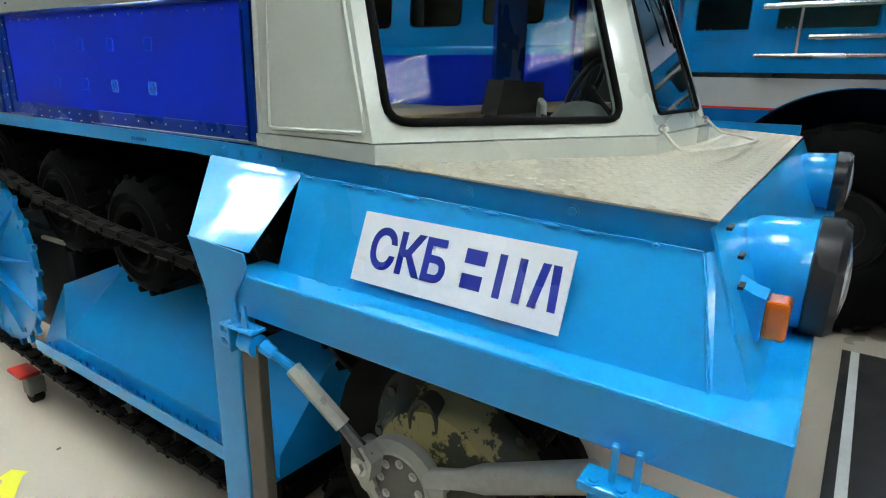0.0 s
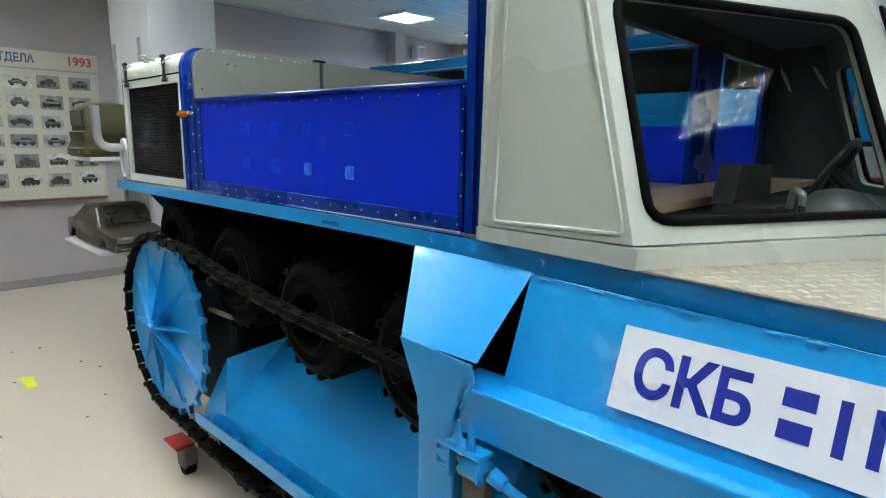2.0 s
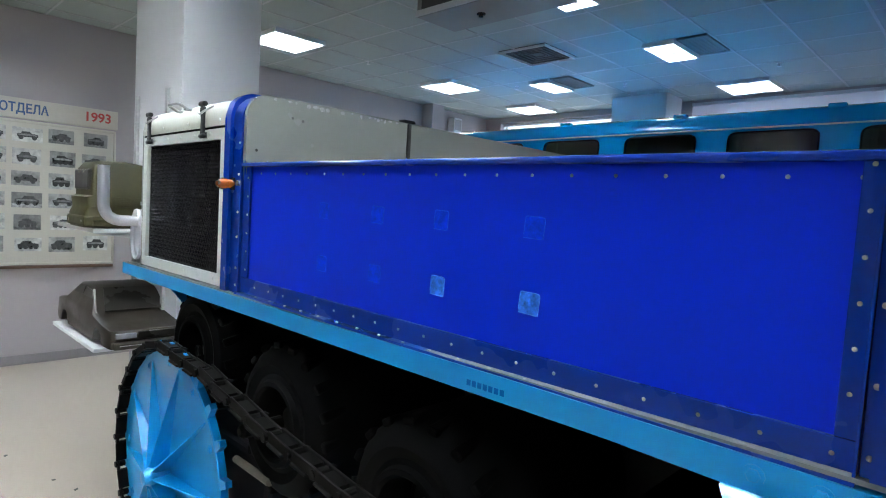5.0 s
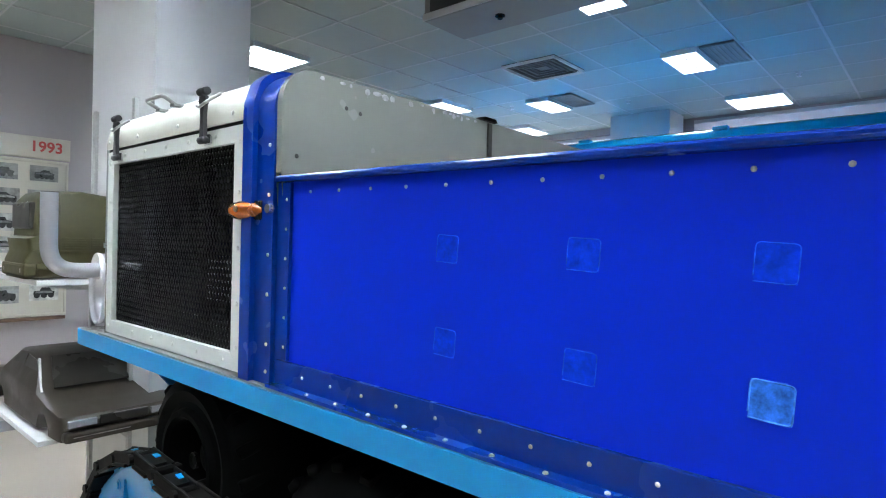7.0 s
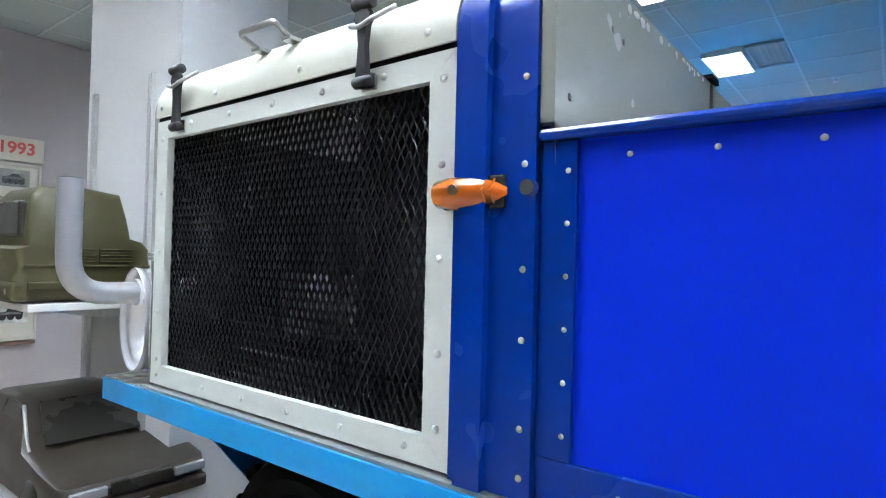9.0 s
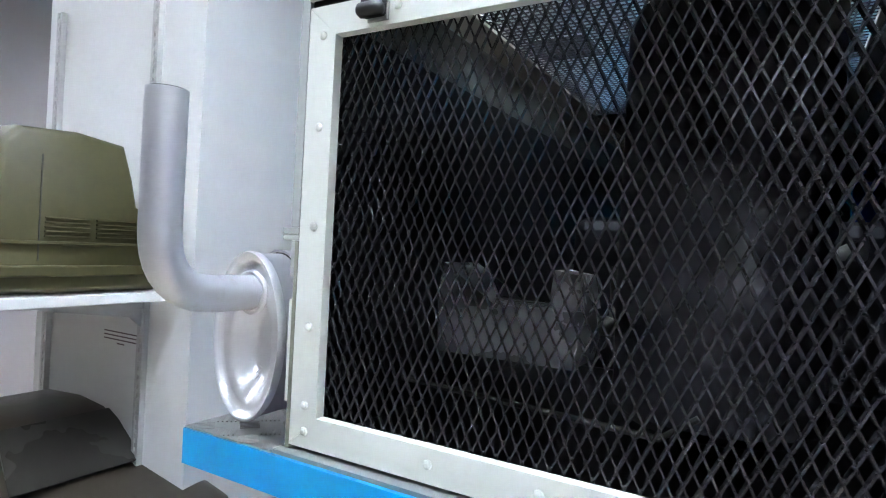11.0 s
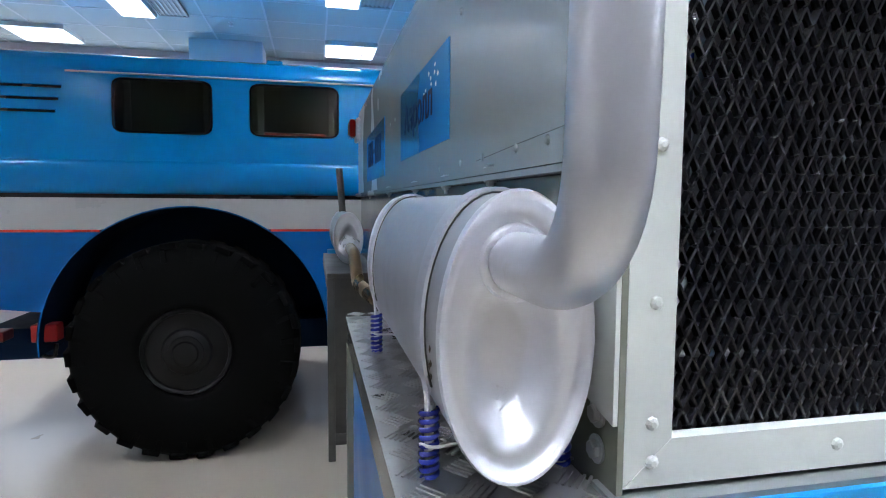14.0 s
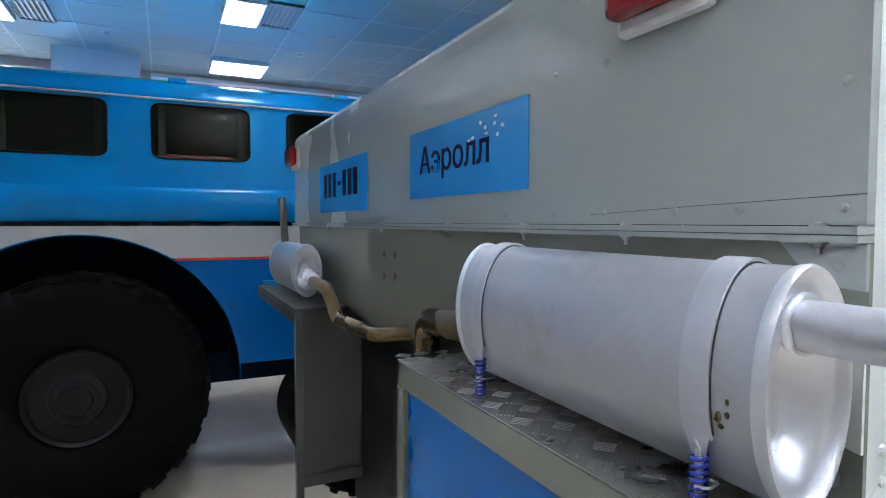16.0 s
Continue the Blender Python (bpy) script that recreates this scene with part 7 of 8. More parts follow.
def running_gear():
    disc = part("sprocket", lathe(bmesh.new(), [(0.458, 0.02), (0.458, -0.005), (0.450, -0.0065), (0.444, -0.004), (0.12, -0.006), (0.02, -0.006)], SPROCKET, "y", 64), SKY_BLUE, AT, "light-blue ribbed drive sprocket", smooth=30)
    bm = bmesh.new()
    # a thin gusset, tall at the hub and running out straight at the rim
    foot = [bm.verts.new(v) for v in ((-0.0045, -0.004, 0.030), (-0.0035, -0.004, 0.425), (0.0035, -0.004, 0.425), (0.0045, -0.004, 0.030))]
    ridge = [bm.verts.new(v) for v in ((-0.002, -0.075, 0.040), (-0.002, -0.009, 0.425), (0.002, -0.009, 0.425), (0.002, -0.075, 0.040))]
    for f in ((foot[0], foot[1], ridge[1], ridge[0]), (foot[3], ridge[3], ridge[2], foot[2]), (ridge[0], ridge[1], ridge[2], ridge[3]), (foot[1], foot[2], ridge[2], ridge[1]), (foot[3], foot[0], ridge[0], ridge[3])):
        bm.faces.new(f)
    rib = mesh_of("rib", bm, SKY_BLUE)
    tooth = mesh_of("tooth", prism(bmesh.new(), [(-0.020, 0.452), (0.020, 0.452), (0.011, 0.497), (-0.011, 0.497)], "y", -0.006, 0.016), SKY_BLUE)
    for k in range(10):
        piece("rib", rib, disc, Matrix.Translation(SPROCKET) @ Matrix.Rotation(radians(36 * k + 12), 4, "Y"))
    for k in range(24):
        piece("tooth", tooth, disc, Matrix.Translation(SPROCKET) @ Matrix.Rotation(radians(15 * k), 4, "Y"))
    part("sprocket_hub", lathe(bmesh.new(), [(0.034, -0.005), (0.034, -0.070), (0.028, -0.076), (0.026, -0.092), (0.012, -0.095)], SPROCKET, "y", 20), SKY_BLUE, disc, "rounded hub", smooth=50)
    for k in range(12):
        a = 2 * math.pi * k / 12
        put("bolt", BOLT_BLUE, disc, (SPROCKET.x + 0.420 * math.cos(a), SPROCKET.y - 0.007, SPROCKET.z + 0.420 * math.sin(a)))
    # chain of dark links
    bm = bmesh.new()
    box(bm, -0.061, 0.061, -0.026, -0.018, -0.017, 0.015, 0.004)
    box(bm, -0.061, 0.061, 0.018, 0.026, -0.017, 0.015, 0.004)
    box(bm, -0.034, 0.034, -0.018, 0.018, -0.011, 0.008)
    box(bm, -0.046, 0.030, -0.030, 0.034, 0.012, 0.020, 0.003)
    box(bm, -0.010, 0.010, -0.038, -0.026, 0.003, 0.020, 0.004)
    lathe(bm, [(0.013, -0.034), (0.013, 0.034)], (0.056, 0, 0), "y", 10)
    lathe(bm, [(0.008, -0.042), (0.008, -0.034)], (0.056, 0, 0), "y", 8)
    link = mesh_of("chain_link", bm, CHAIN_STEEL)
    chain = part("track_chain", lathe(bmesh.new(), [(0.42, 0.05), (0.42, 0.02)], (3.25, 0.0, 0.655), "y", 32), CHAIN_STEEL, AT, "dark greasy track chain")
    rng = random.Random(8)
    for p, d in along(chain_path(), 0.118):
        ang = math.atan2(-d.z, d.x)
        piece("chain_link", link, chain, Matrix.Translation((p.x, -0.040 + rng.uniform(-0.004, 0.004), p.z)) @ Matrix.Rotation(ang + rng.uniform(-0.05, 0.05), 4, "Y") @ Matrix.Rotation(math.pi, 4, "X"))
    # air rollers
    lug_me = mesh_of("lug", slab(-0.016, 0.006, -0.036, 0.055, -0.016, 0.016, 0.006), RUBBER)
    def roller(cx, cz, y0, y1, r=0.235):
        prof = [(0.100, y0 + 0.150), (0.108, y0 + 0.060), (0.111, y0 + 0.006), (0.120, y0 - 0.004), (0.133, y0 - 0.003), (0.140, y0 + 0.012), (0.155, y0 + 0.016), (0.185, y0 + 0.004), (0.215, y0 + 0.016), (r - 0.010, y0 + 0.045), (r, y0 + 0.085), (r, y1 - 0.06), (0.20, y1), (0.12, y1 - 0.01), (0.03, y1 - 0.02)]
        bm = lathe(bmesh.new(), prof, (cx, 0, cz), "y", 40)
        tyre = part("roller_tyre", bm, RUBBER, AT, "black lugged rubber roller", smooth=35)
        for k in range(18):
            piece("lug", lug_me, tyre, Matrix.Translation((cx, y0 + 0.06, cz)) @ Matrix.Rotation(-2 * math.pi * k / 18, 4, "Y") @ Matrix.Translation((r - 0.006, 0, 0)) @ Matrix.Rotation(0.2, 4, "X"))
        part("rim", lathe(bmesh.new(), [(0.109, y0 + 0.120), (0.100, y0 + 0.112), (0.092, y0 + 0.125), (0.045, y0 + 0.130), (0.040, y0 + 0.060), (0.012, y0 + 0.052)], (cx, 0, cz), "y", 28), CHAIN_STEEL, tyre, "dark steel rim", smooth=35)
        part("axle", lathe(bmesh.new(), [(0.022, y0 + 0.03), (0.022, 0.075 if cx < 0.6 else -0.045), (0.012, 0.080 if cx < 0.6 else -0.055)], (cx, 0, cz), "y", 12), CHAIN_STEEL, tyre)
    for cx, cz in ((0.41, 1.222), (1.03, 1.120), (1.66, 1.060), (2.29, 1.040), (2.90, 1.03), (0.98, 0.237), (1.62, 0.237), (2.26, 0.237), (2.9, 0.237)):
        roller(cx, cz, 0.055, 0.74, 0.255 if 1 < cz < 1.2 else 0.240)
    for cx, cz in ((0.10, 0.95), (0.36, 1.12), (0.98, 0.237), (1.62, 0.237), (2.26, 0.237), (2.9, 0.237)):
        roller(cx, cz, 1.82, 2.48, 0.235)
    # pontoon
    ys = ((-0.008, 0.355), (-0.008, 0.395), (0.000, 0.450), (0.30, 0.800), (0.70, 0.860))
    rear_ring = [(0.80, -0.008, 0.355), (0.80, -0.008, 0.395), (1.02, 0.000, 0.450), (1.12, 0.30, 0.800), (1.12, 0.70, 0.860)]
    front_ring = [(2.565 + 0.10 * y, y, z) for y, z in ys]
    bm = bmesh.new()
    a, b = [bm.verts.new(p) for p in rear_ring], [bm.verts.new(p) for p in front_ring]
    tip, back = bm.verts.new((0.945, 0.060, 0.700)), bm.verts.new((0.86, 0.70, 0.62))
    for k in range(4):
        bm.faces.new((a[k], b[k], b[k + 1], a[k + 1]))
    bm.faces.new((a[1], a[2], tip))
    bm.faces.new((a[2], a[3], tip))
    bm.faces.new((a[3], a[4], back, tip))
    low_a, low_b = bm.verts.new((0.84, 0.70, 0.355)), bm.verts.new((2.62, 0.70, 0.355))
    bm.faces.new((a[1], tip, back, low_a, a[0]))
    bm.faces.new((a[0], low_a, low_b, b[0]))
    bm.faces.new((b[0], b[1], b[2], b[3], b[4], low_b))
    bm.faces.new((a[4], b[4], low_b, low_a, back))
    hull = part("pontoon", bm, SKY_BLUE, AT, "light-blue folded pontoon between the track runs")
    part("lip", prism(bmesh.new(), [(0.80, 0.352), (2.565, 0.352), (2.565, 0.412), (0.82, 0.412), (0.79, 0.400)], "y", -0.052, -0.045), SKY_BLUE, hull, "upright outer lip")
    part("lip_floor", slab(0.80, 2.565, -0.0448, -0.0082, 0.355, 0.362), SKY_BLUE, hull)
    lug = mesh_of("rim_tooth", prism(bmesh.new(), [(-0.024, 0.0), (0.026, 0.0), (0.018, 0.046)], "y", -0.028, -0.020), SKY_BLUE)
    for k in range(28):
        piece("rim_tooth", lug, hull, Matrix.Translation((0.87 + 0.061 * k, 0, 0.362)))


running_gear()


def caster():
    ob = thing("trolley_caster", (0.60, -0.05, 0.0), "red-plated trolley caster under the vehicle's track", "caster")
    part("plate", slab(0.50, 0.665, -0.110, -0.010, 0.152, 0.172, 0.006), RED, ob, "red painted plate")
    part("fork", slab(0.60, 0.69, -0.085, -0.005, 0.05, 0.150, 0.01), DARK_STEEL, ob)
    part("wheel", lathe(bmesh.new(), [(0.040, -0.075), (0.048, -0.068), (0.048, -0.022), (0.040, -0.015)], (0.645, 0, 0.048), "y", 20), RUBBER, ob, smooth=40)


caster()

# ---- the six-wheeled blue bus parked behind ----
BUS = thing("six_wheel_bus", (1.6, 5.0, 0.0), "bright blue six-wheeled bus with a grey band and thin red line", "bus")
ARCHES, ARCH_R, ARCH_Z, SIDE_Y = (-1.07, 1.49, 4.05), 0.93, 0.78, 3.82


def holed_quad(bm, p00, p10, p11, p01, uv, r, depth):
    """A four-cornered sheet with a rounded window hole; returns the hole's outline."""
    p00, p10, p11, p01 = (Vector(p) for p in (p00, p10, p11, p01))
    def at(u, v):
        return p00.lerp(p10, u).lerp(p01.lerp(p11, u), v)
    loop = rounded(uv, r)
    outer = []
    for p in loop:
        d = Vector(p) - Vector((0.5, 0.5))
        k = 0.5 / max(abs(d.x), abs(d.y), 1e-6)
        outer.append((0.5 + d.x * k, 0.5 + d.y * k))
    for c in ((0, 0), (1, 0), (1, 1), (0, 1)):
        outer[min(range(len(outer)), key=lambda q: (outer[q][0] - c[0]) ** 2 + (outer[q][1] - c[1]) ** 2)] = c
    n, back = len(loop), Vector((0, depth, 0))
    rows = [[bm.verts.new(at(*p) + off) for p in pts] for pts, off in ((outer, Vector()), (loop, Vector()), (loop, back), (outer, back))]
    for a, b in zip(rows, rows[1:] + rows[:1]):
        for k in range(n):
            bm.faces.new((a[k], a[(k + 1) % n], b[(k + 1) % n], b[k]))
    return [at(*p) for p in loop]


def pane_of(loop, y_off, material, parent, name="window_pane"):
    bm = bmesh.new()
    a, b = [bm.verts.new(p + Vector((0, y_off, 0))) for p in loop], [bm.verts.new(p + Vector((0, y_off + 0.004, 0))) for p in loop]
    bm.faces.new(a)
    bm.faces.new(b)
    for k in range(len(loop)):
        bm.faces.new((a[k], a[(k + 1) % len(loop)], b[(k + 1) % len(loop)], b[k]))
    ob = part(name, bm, material, parent)
    ob.visible_shadow = False
    return ob


def arched_band(name, z0, z1, y, x0, x1, material, label="", slope=None):
    """A side sheet between two heights, cut away round the wheel arches."""
    bm, prev, made = bmesh.new(), None, []
    xs = list(np.arange(x0, x1, 0.03)) + [x1]
    for x in xs:
        low = z0 if slope is None else max(z0, slope(x))
        for c in ARCHES:
            d = ARCH_R ** 2 - (x - c) ** 2
            if d > 0:
                low = max(low, ARCH_Z + math.sqrt(d))
        if low >= z1 - 1e-4:
            if prev:
                made.append(part(name, bm, material, BUS, label))
                bm = bmesh.new()
            prev = None
            continue
        row = [bm.verts.new((x, yy, z)) for yy, z in ((y, z1), (y, low), (y + 0.03, low), (y + 0.03, z1))]
        if prev:
            for k in range(4):
                bm.faces.new((prev[k], row[k], row[(k + 1) % 4], prev[(k + 1) % 4]))
        prev = row
    made.append(part(name, bm, material, BUS, label))
    return made


def bus_body():
    lower = arched_band("lower_side", 0.83, 1.540, SIDE_Y, -2.72, 6.4, BUS_DARK, "darker blue lower side with round arches", lambda x: 1.07 - max(0, x + 2.45) * 0.11 if x < -1.5 else 0.83)
    arched_band("red_line", 1.5402, 1.556, SIDE_Y - 0.003, -2.72, 6.4, BUS_RED, "thin red line")
    arched_band("grey_band", 1.5562, 1.765, SIDE_Y - 0.001, -2.74, 6.4, BUS_WHITE, "light grey band")
    part("belt_gap", slab(-2.74, 6.4, SIDE_Y + 0.02, SIDE_Y + 0.06, 1.764, 1.80), BLACK, BUS, "dark joint under the upper body")
    # upper side
    x0, x1 = -2.76, 2.76
    prof = [(SIDE_Y + 0.02, 1.792), (SIDE_Y - 0.012, 1.800), (SIDE_Y - 0.030, 1.83), (SIDE_Y - 0.030, 1.985), (SIDE_Y - 0.018, 2.000), (SIDE_Y - 0.010, 2.01)]
    ledge = part("waist", strip(bmesh.new(), prof, "x", x0, x1, -0.02), BUS_BLUE, BUS, "blue waist panel with a crease", smooth=40)
    ya, yb, za, zb = SIDE_Y - 0.010, SIDE_Y + 0.020, 2.01, 2.60
    edges = [-1.61, -0.77, 0.075, 0.92, 1.765, 2.76]
    bm = bmesh.new()
    plate(bm, [(x0 + 0.02, ya, za), (edges[0], ya, za), (edges[0], yb, zb), (x0 + 0.14, yb, zb)], -0.02)
    tail = part("rear_side", bm, BUS_BLUE, BUS, "blue rear side with black louvre slots")
    for z, b in ((2.468, -1.80), (2.390, -1.82), (2.312, -1.84)):
        s = part("louvre", slab(-2.50, b, ya + 0.004, ya + 0.018, z - 0.008, z + 0.008, 0.006), BLACK, tail, "black louvre slot")
        part("louvre_lip", slab(-2.50, b + 0.004, ya - 0.008, ya + 0.012, z + 0.008, z + 0.013, 0.002), BUS_BLUE, s)
    bm = bmesh.new()
    for pts in ([(-2.42, 2.10), (-2.36, 2.20), (-2.24, 2.215), (-2.20, 2.18), (-2.25, 2.15), (-2.30, 2.145), (-2.36, 2.15)],
                [(-2.27, 2.215), (-2.22, 2.265), (-2.17, 2.25), (-2.20, 2.22)], [(-2.26, 2.15), (-2.22, 2.095), (-2.20, 2.10), (-2.235, 2.155)]):
        prism(bm, pts, "y", ya - 0.001, ya + 0.010)
    part("emblem", bm, LOGO_WHITE, tail, "plain white emblem")
    for i, (a, b) in enumerate(zip(edges, edges[1:])):
        wa = {0: -1.507, 1: -0.650}.get(i, a + 0.115)
        wb = {0: -0.902, 1: -0.062}.get(i, wa + 0.60)
        u0, u1, v0, v1 = (wa - a) / (b - a), (wb - a) / (b - a), (2.198 - za) / (zb - za), (2.545 - za) / (zb - za)
        bm = bmesh.new()
        loop = holed_quad(bm, (a, ya, za), (b, ya, za), (b, yb, zb), (a, yb, zb), [(u0, v0), (u1, v0), (u1, v1), (u0, v1)], 0.085, 0.03)
        wall = part("window_bay", bm, BUS_BLUE, BUS)
        part("window_seal", tube(bmesh.new(), [p + Vector((0, -0.001, 0)) for p in loop], 0.007, 6, True), RUBBER, wall, "black rubber seal", smooth=60)
        pane_of(loop, 0.006, BUS_GLASS, wall)
        for x in (wa + 0.03, wb - 0.07):
            part("curtain", slab(x, x + 0.05, 3.93, 3.95, 2.18, 2.55, 0.01), CURTAIN, wall, "pale folded curtain")
    part("gutter", tube(bmesh.new(), [(-1.78, yb - 0.008, 2.575), (2.70, yb - 0.012, 2.575)], 0.006, 6), BOARD_CREAM, BUS, "cream gutter strip")
    roof = [(yb, 2.60), (yb + 0.015, 2.645), (yb + 0.06, 2.690), (yb + 0.20, 2.735), (4.35, 2.775), (5.0, 2.80), (5.65, 2.775), (6.0, 2.735), (6.14, 2.69), (6.18, 2.645), (6.20, 2.60)]
    part("roof", strip(bmesh.new(), roof, "x", x0 + 0.14, x1, -0.03), BUS_BLUE, BUS, "rounded blue roof", smooth=50)
    for x in (-0.55, 0.55, 1.65, 2.3):
        part("roof_hinge", slab(x, x + 0.11, 3.93, 3.99, 2.70, 2.735, 0.008), BUS_BLUE, BUS)
    part("tail_wall", prism(bmesh.new(), [(3.81, 1.80), (3.85, 2.60), (4.05, 2.73), (5.0, 2.79), (5.95, 2.73), (6.15, 2.60), (6.19, 1.80)], "x", x0 - 0.02, x0 + 0.04), BUS_BLUE, BUS)
    part("lower_tail", slab(-2.76, -2.70, SIDE_Y, 6.18, 1.06, 1.764, 0.02), BUS_DARK, BUS)
    part("front_bulk", prism(bmesh.new(), [(3.86, 1.80), (3.86, 2.60), (5.0, 2.79), (6.14, 2.60), (6.14, 1.80)], "x", x1 - 0.04, x1), BUS_BLUE, BUS)
    part("far_side", slab(x0, x1, 6.17, 6.20, 0.90, 2.60), BUS_DARK, BUS)
    part("far_side", slab(x1 + 0.002, 6.4, 6.17, 6.20, 0.90, 2.06), BUS_DARK, BUS)
    for x in (2.80, 3.70, 4.60, 5.50):
        part("far_post", slab(x, x + 0.10, 6.17, 6.20, 2.061, 2.365), BUS_DARK, BUS)
    part("inner_floor", slab(x0, 6.4, 3.87, 6.15, 1.77, 1.79), CAB_LINING, BUS)
    part("table_edge", slab(-0.60, -0.14, 4.00, 4.10, 2.10, 2.245, 0.02), RED, BUS, "red seat top inside")
    part("inner_wall", slab(-1.65, 2.72, 4.20, 4.22, 1.791, 2.65), CURTAIN, BUS)
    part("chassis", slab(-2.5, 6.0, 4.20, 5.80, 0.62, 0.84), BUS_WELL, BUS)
    # lower crew body with small panes, towards the front
    bays = (2.80, 3.35, 4.12, 4.90, 5.70)
    for i, (a, b) in enumerate(zip(bays, bays[1:])):
        bm = bmesh.new()
        wa, wb = (2.90, 3.27) if i == 0 else (a + 0.09, b - 0.09)
        loop = holed_quad(bm, (a, SIDE_Y, 2.055), (b, SIDE_Y, 2.055), (b, SIDE_Y, 2.365), (a, SIDE_Y, 2.365),
                          [((wa - a) / (b - a), 0.12), ((wb - a) / (b - a), 0.12), ((wb - a) / (b - a), 0.84), ((wa - a) / (b - a), 0.84)], 0.05, 0.03)
        wall = part("crew_bay", bm, BUS_BLUE, BUS)
        part("window_seal", tube(bmesh.new(), loop, 0.007, 6, True), BUS_BLUE, wall, smooth=60)
        pane_of(loop, 0.008, BUS_GLASS, wall)
        bm = bmesh.new()
        loop = holed_quad(bm, (a, SIDE_Y - 0.004, 1.80), (b, SIDE_Y - 0.004, 1.80), (b, SIDE_Y, 2.054), (a, SIDE_Y, 2.054),
                          [((wa - a) / (b - a), 0.36), ((wb - a) / (b - a), 0.36), ((wb - a) / (b - a), 0.90), ((wa - a) / (b - a), 0.90)], 0.06, 0.022)
        for x in (wa + 0.06, wa + 0.10):
            part("window_catch", slab(x, x + 0.012, SIDE_Y + 0.012, SIDE_Y + 0.024, 2.096, 2.112, 0.002), WIN_WHITE, wall)
        low = part("crew_panel", bm, BUS_BLUE, BUS)
        pane_of(loop, 0.019, BUS_BLUE, low, "pressed_field")
    part("crew_lining", slab(2.82, 5.68, 4.02, 4.04, 1.80, 2.365), CREW_TEAL, BUS, "dark teal inner lining")
    part("crew_roof", slab(2.78, 5.70, SIDE_Y + 0.01, 6.15, 2.366, 2.39, 0.01), BUS_BLUE, BUS)
    rail = part("hand_rail", tube(bmesh.new(), [(3.36, 3.70, 2.236), (5.4, 3.70, 2.236)], 0.021, 12), CHROME, BUS, "polished hand rails", smooth=50)
    part("lower_rail", tube(bmesh.new(), [(3.345, 3.70, 1.913), (5.4, 3.70, 1.913)], 0.017, 12), CHROME, rail, smooth=50)
    part("middle_rail", tube(bmesh.new(), [(3.66, 3.72, 2.035), (4.6, 3.72, 2.035)], 0.019, 12), CHROME, rail, smooth=50)
    for x in (3.60, 4.55):
        part("rail_post", tube(bmesh.new(), [(x, 3.70, 2.22), (x, 3.70, 1.93)], 0.013, 10), CHROME, rail, smooth=50)
        part("rail_stay", tube(bmesh.new(), [(x, 3.70, 1.913), (x, SIDE_Y, 1.913)], 0.010, 8), CHROME, rail)
        part("rail_stay", tube(bmesh.new(), [(x, 3.70, 2.236), (x, SIDE_Y, 2.236)], 0.010, 8), CHROME, rail)


bus_body()


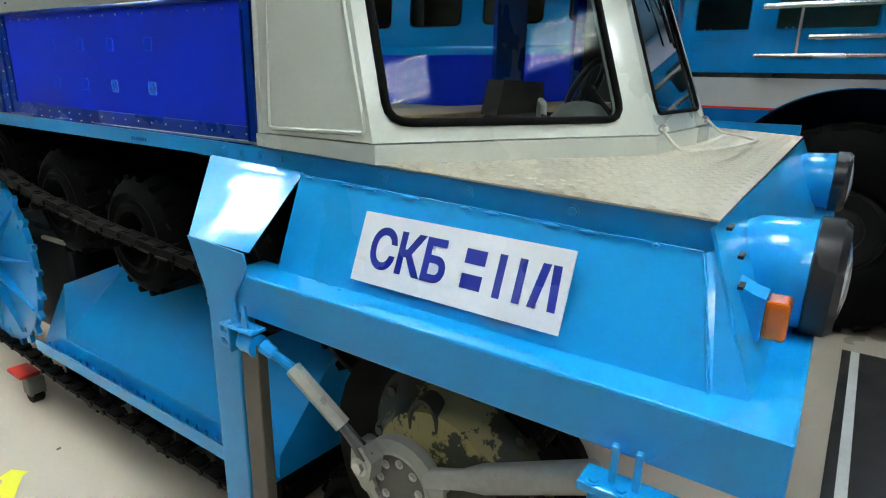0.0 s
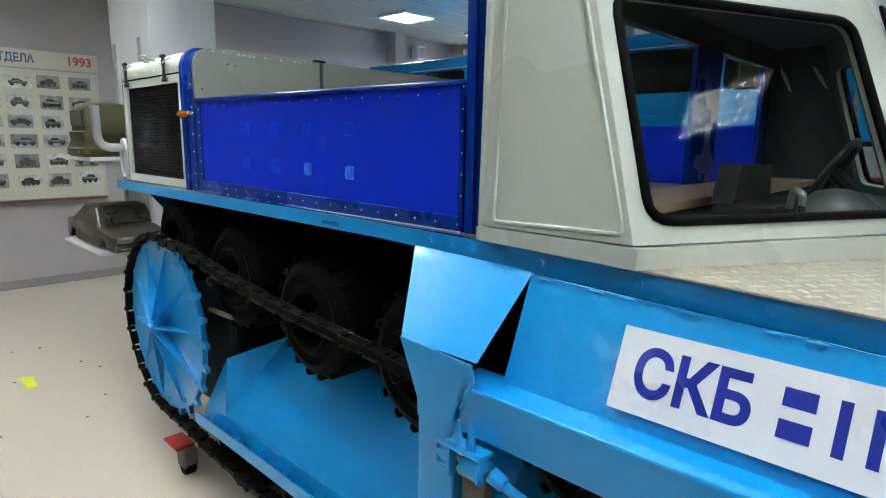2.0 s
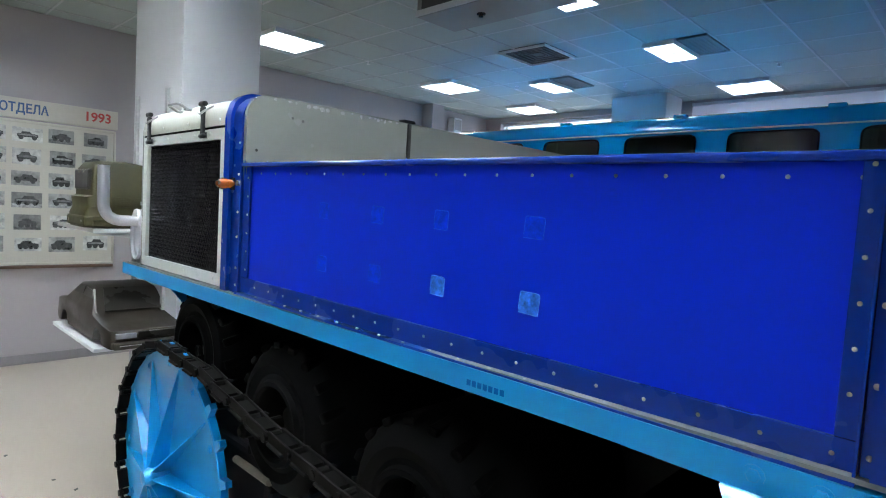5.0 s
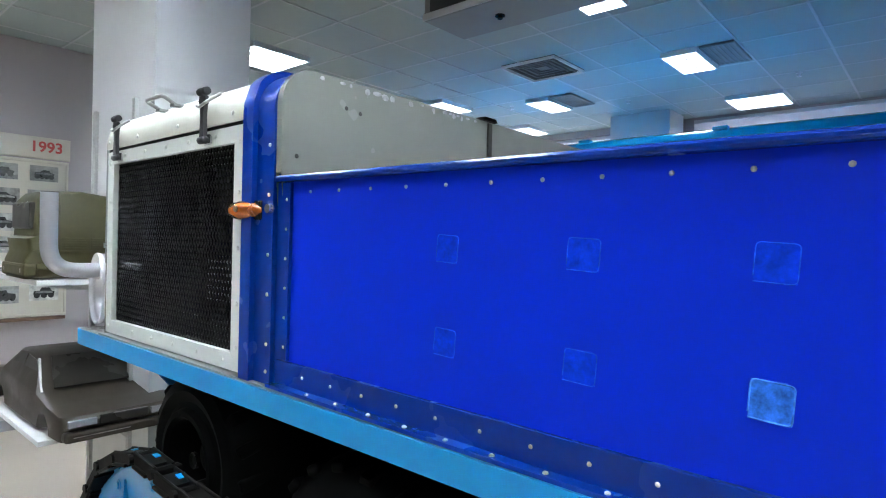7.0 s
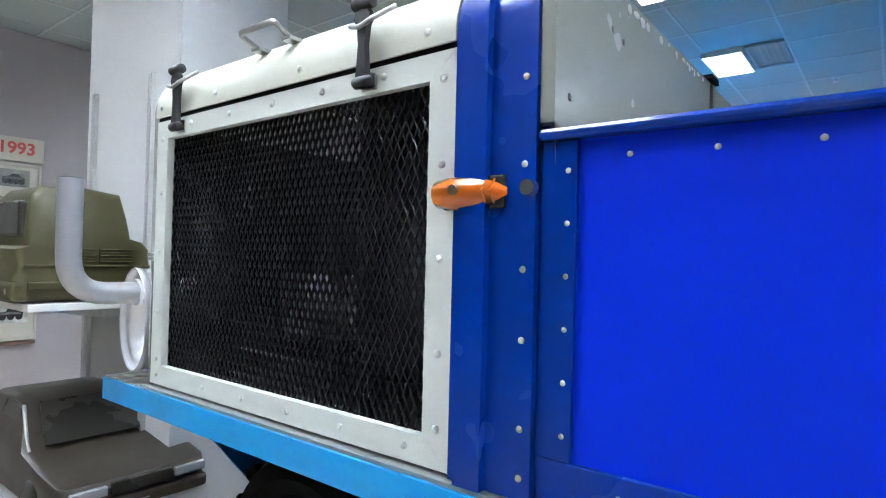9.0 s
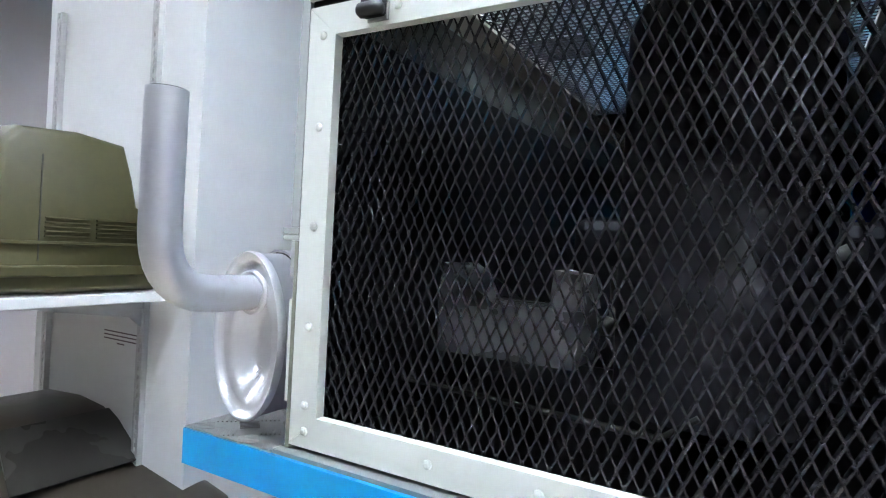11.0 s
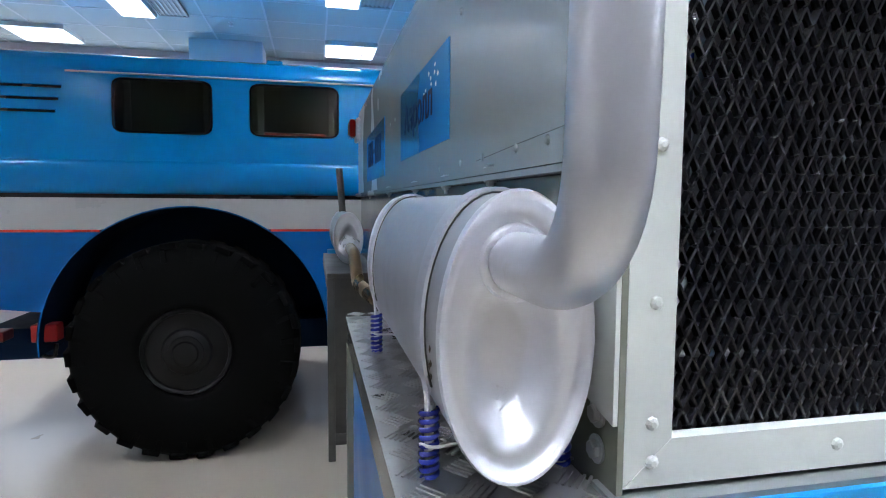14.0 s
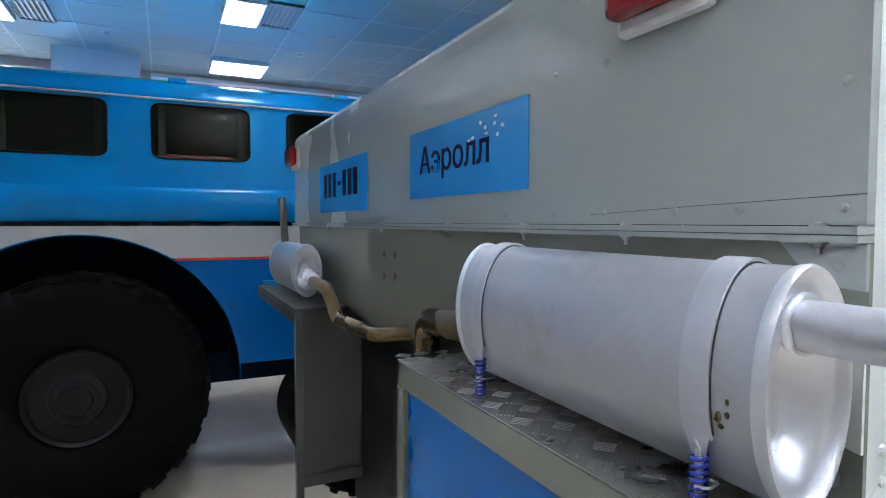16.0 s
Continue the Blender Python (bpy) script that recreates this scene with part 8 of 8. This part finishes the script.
def bus_wheels():
    y0, y1, r = 3.655, 4.06, 0.745
    for c in ARCHES:
        arc = [(c + ARCH_R * math.cos(a), ARCH_Z + ARCH_R * math.sin(a)) for a in np.linspace(math.pi * 1.02, -math.pi * 0.02, 40)]
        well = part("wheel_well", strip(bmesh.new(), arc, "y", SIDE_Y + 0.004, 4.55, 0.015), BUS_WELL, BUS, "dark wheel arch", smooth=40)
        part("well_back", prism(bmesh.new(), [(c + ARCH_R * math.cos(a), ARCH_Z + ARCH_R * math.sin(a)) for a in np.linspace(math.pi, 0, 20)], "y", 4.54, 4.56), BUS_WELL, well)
        part("arch_lip", tube(bmesh.new(), [(x, SIDE_Y - 0.002, z) for x, z in arc], 0.005, 6), BUS_DARK, well, smooth=50)
    wheel = None
    for c in ARCHES:
        for flip in (False, True):
            yy = 6.36 if flip else 0.0
            if wheel is None:
                prof = [(0.27, y0 + 0.08), (0.30, y0 + 0.03), (0.34, y0 + 0.012), (0.46, y0), (0.60, y0 + 0.006), (0.69, y0 + 0.03), (0.725, y0 + 0.07), (r - 0.012, y0 + 0.11), (r - 0.012, y1 - 0.11), (0.69, y1 - 0.03), (0.5, y1), (0.30, y1 - 0.02)]
                bm = lathe(bmesh.new(), prof, (c, 0, r), "y", 64)
                wheel = part("tyre", bm, RUBBER, BUS, "large black lugged tyre", smooth=35)
                rim = part("rim", lathe(bmesh.new(), [(0.30, y0 + 0.05), (0.285, y0 + 0.02), (0.265, y0 + 0.03), (0.25, y0 + 0.09), (0.17, y0 + 0.07), (0.15, y0 + 0.02), (0.10, y0 + 0.0), (0.02, y0 - 0.004)], (c, 0, r), "y", 40), RIM_BLACK, wheel, "black dished rim", smooth=35)
                for k in range(8):
                    a = 2 * math.pi * k / 8
                    put("bolt", BOLT, rim, (c + 0.205 * math.cos(a), y0 + 0.078, r + 0.205 * math.sin(a)))
                made = [wheel, rim]
                lug = mesh_of("lug", slab(-0.024, 0.014, -0.066, 0.11, -0.054, 0.054, 0.008), RUBBER)
                side_lug = mesh_of("side_lug", slab(-0.045, 0.045, -0.003, 0.010, -0.018, 0.018, 0.003), RUBBER)
                side_lugs = [Matrix.Translation((c, 0, r)) @ Matrix.Rotation(-2 * math.pi * (k + 0.3) / 26, 4, "Y") @ Matrix.Translation((0.65, y0 + 0.018, 0)) @ Matrix.Rotation(0.26, 4, "Z") for k in range(26)]
                lugs = [Matrix.Translation((c, y0 + 0.085 if s == 0 else y1 - 0.085, r)) @ Matrix.Rotation(-2 * math.pi * (k + 0.5 * s) / 26, 4, "Y") @ Matrix.Translation((r - 0.027, 0, 0)) @ Matrix.Rotation(0.25 if s else -0.25, 4, "X")
                        for k in range(26) for s in (0, 1)]
                for m in lugs:
                    piece("lug", lug, wheel, m)
                for m in side_lugs:
                    piece("side_lug", side_lug, wheel, m)
                part("hub_flange", lathe(bmesh.new(), [(0.115, y0 + 0.004), (0.112, y0 - 0.012), (0.085, y0 - 0.016), (0.075, y0 - 0.030), (0.03, y0 - 0.038), (0.005, y0 - 0.038)], (c, 0, r), "y", 28), RIM_BLACK, rim, smooth=35)
            else:
                twin = hang(new("tyre", wheel.data), BUS)
                turn = Matrix.Translation((c - ARCHES[0], 2 * 5.0 if flip else 0, 0)) @ (Matrix.Diagonal((1, -1, 1, 1)) if flip else Matrix.Identity(4))
                twin.matrix_basis = turn
                tagged(twin, "large black lugged tyre")
                r2 = new("rim", made[1].data)
                r2.parent = twin
                tagged(r2, "black dished rim")
                for m in lugs:
                    b = new("lug", lug)
                    b.parent, b.matrix_basis = twin, m
                for m in side_lugs:
                    b = new("side_lug", side_lug)
                    b.parent, b.matrix_basis = twin, m


bus_wheels()


def tow_gear():
    hook = part("tow_hook", slab(-2.08, -1.92, 3.90, 4.02, 0.80, 0.92, 0.012), RED, BUS, "red towing hook")
    part("hook_loop", tube(bmesh.new(), bend([(-2.02, 3.94, 0.80), (-2.02, 3.93, 0.70), (-1.95, 3.93, 0.69), (-1.94, 3.94, 0.78)], 0.03), 0.014, 8), BLACK, hook, smooth=60)
    part("chock", slab(-2.45, -2.26, 3.95, 4.10, 0.80, 0.87, 0.01), RED, BUS)


tow_gear()
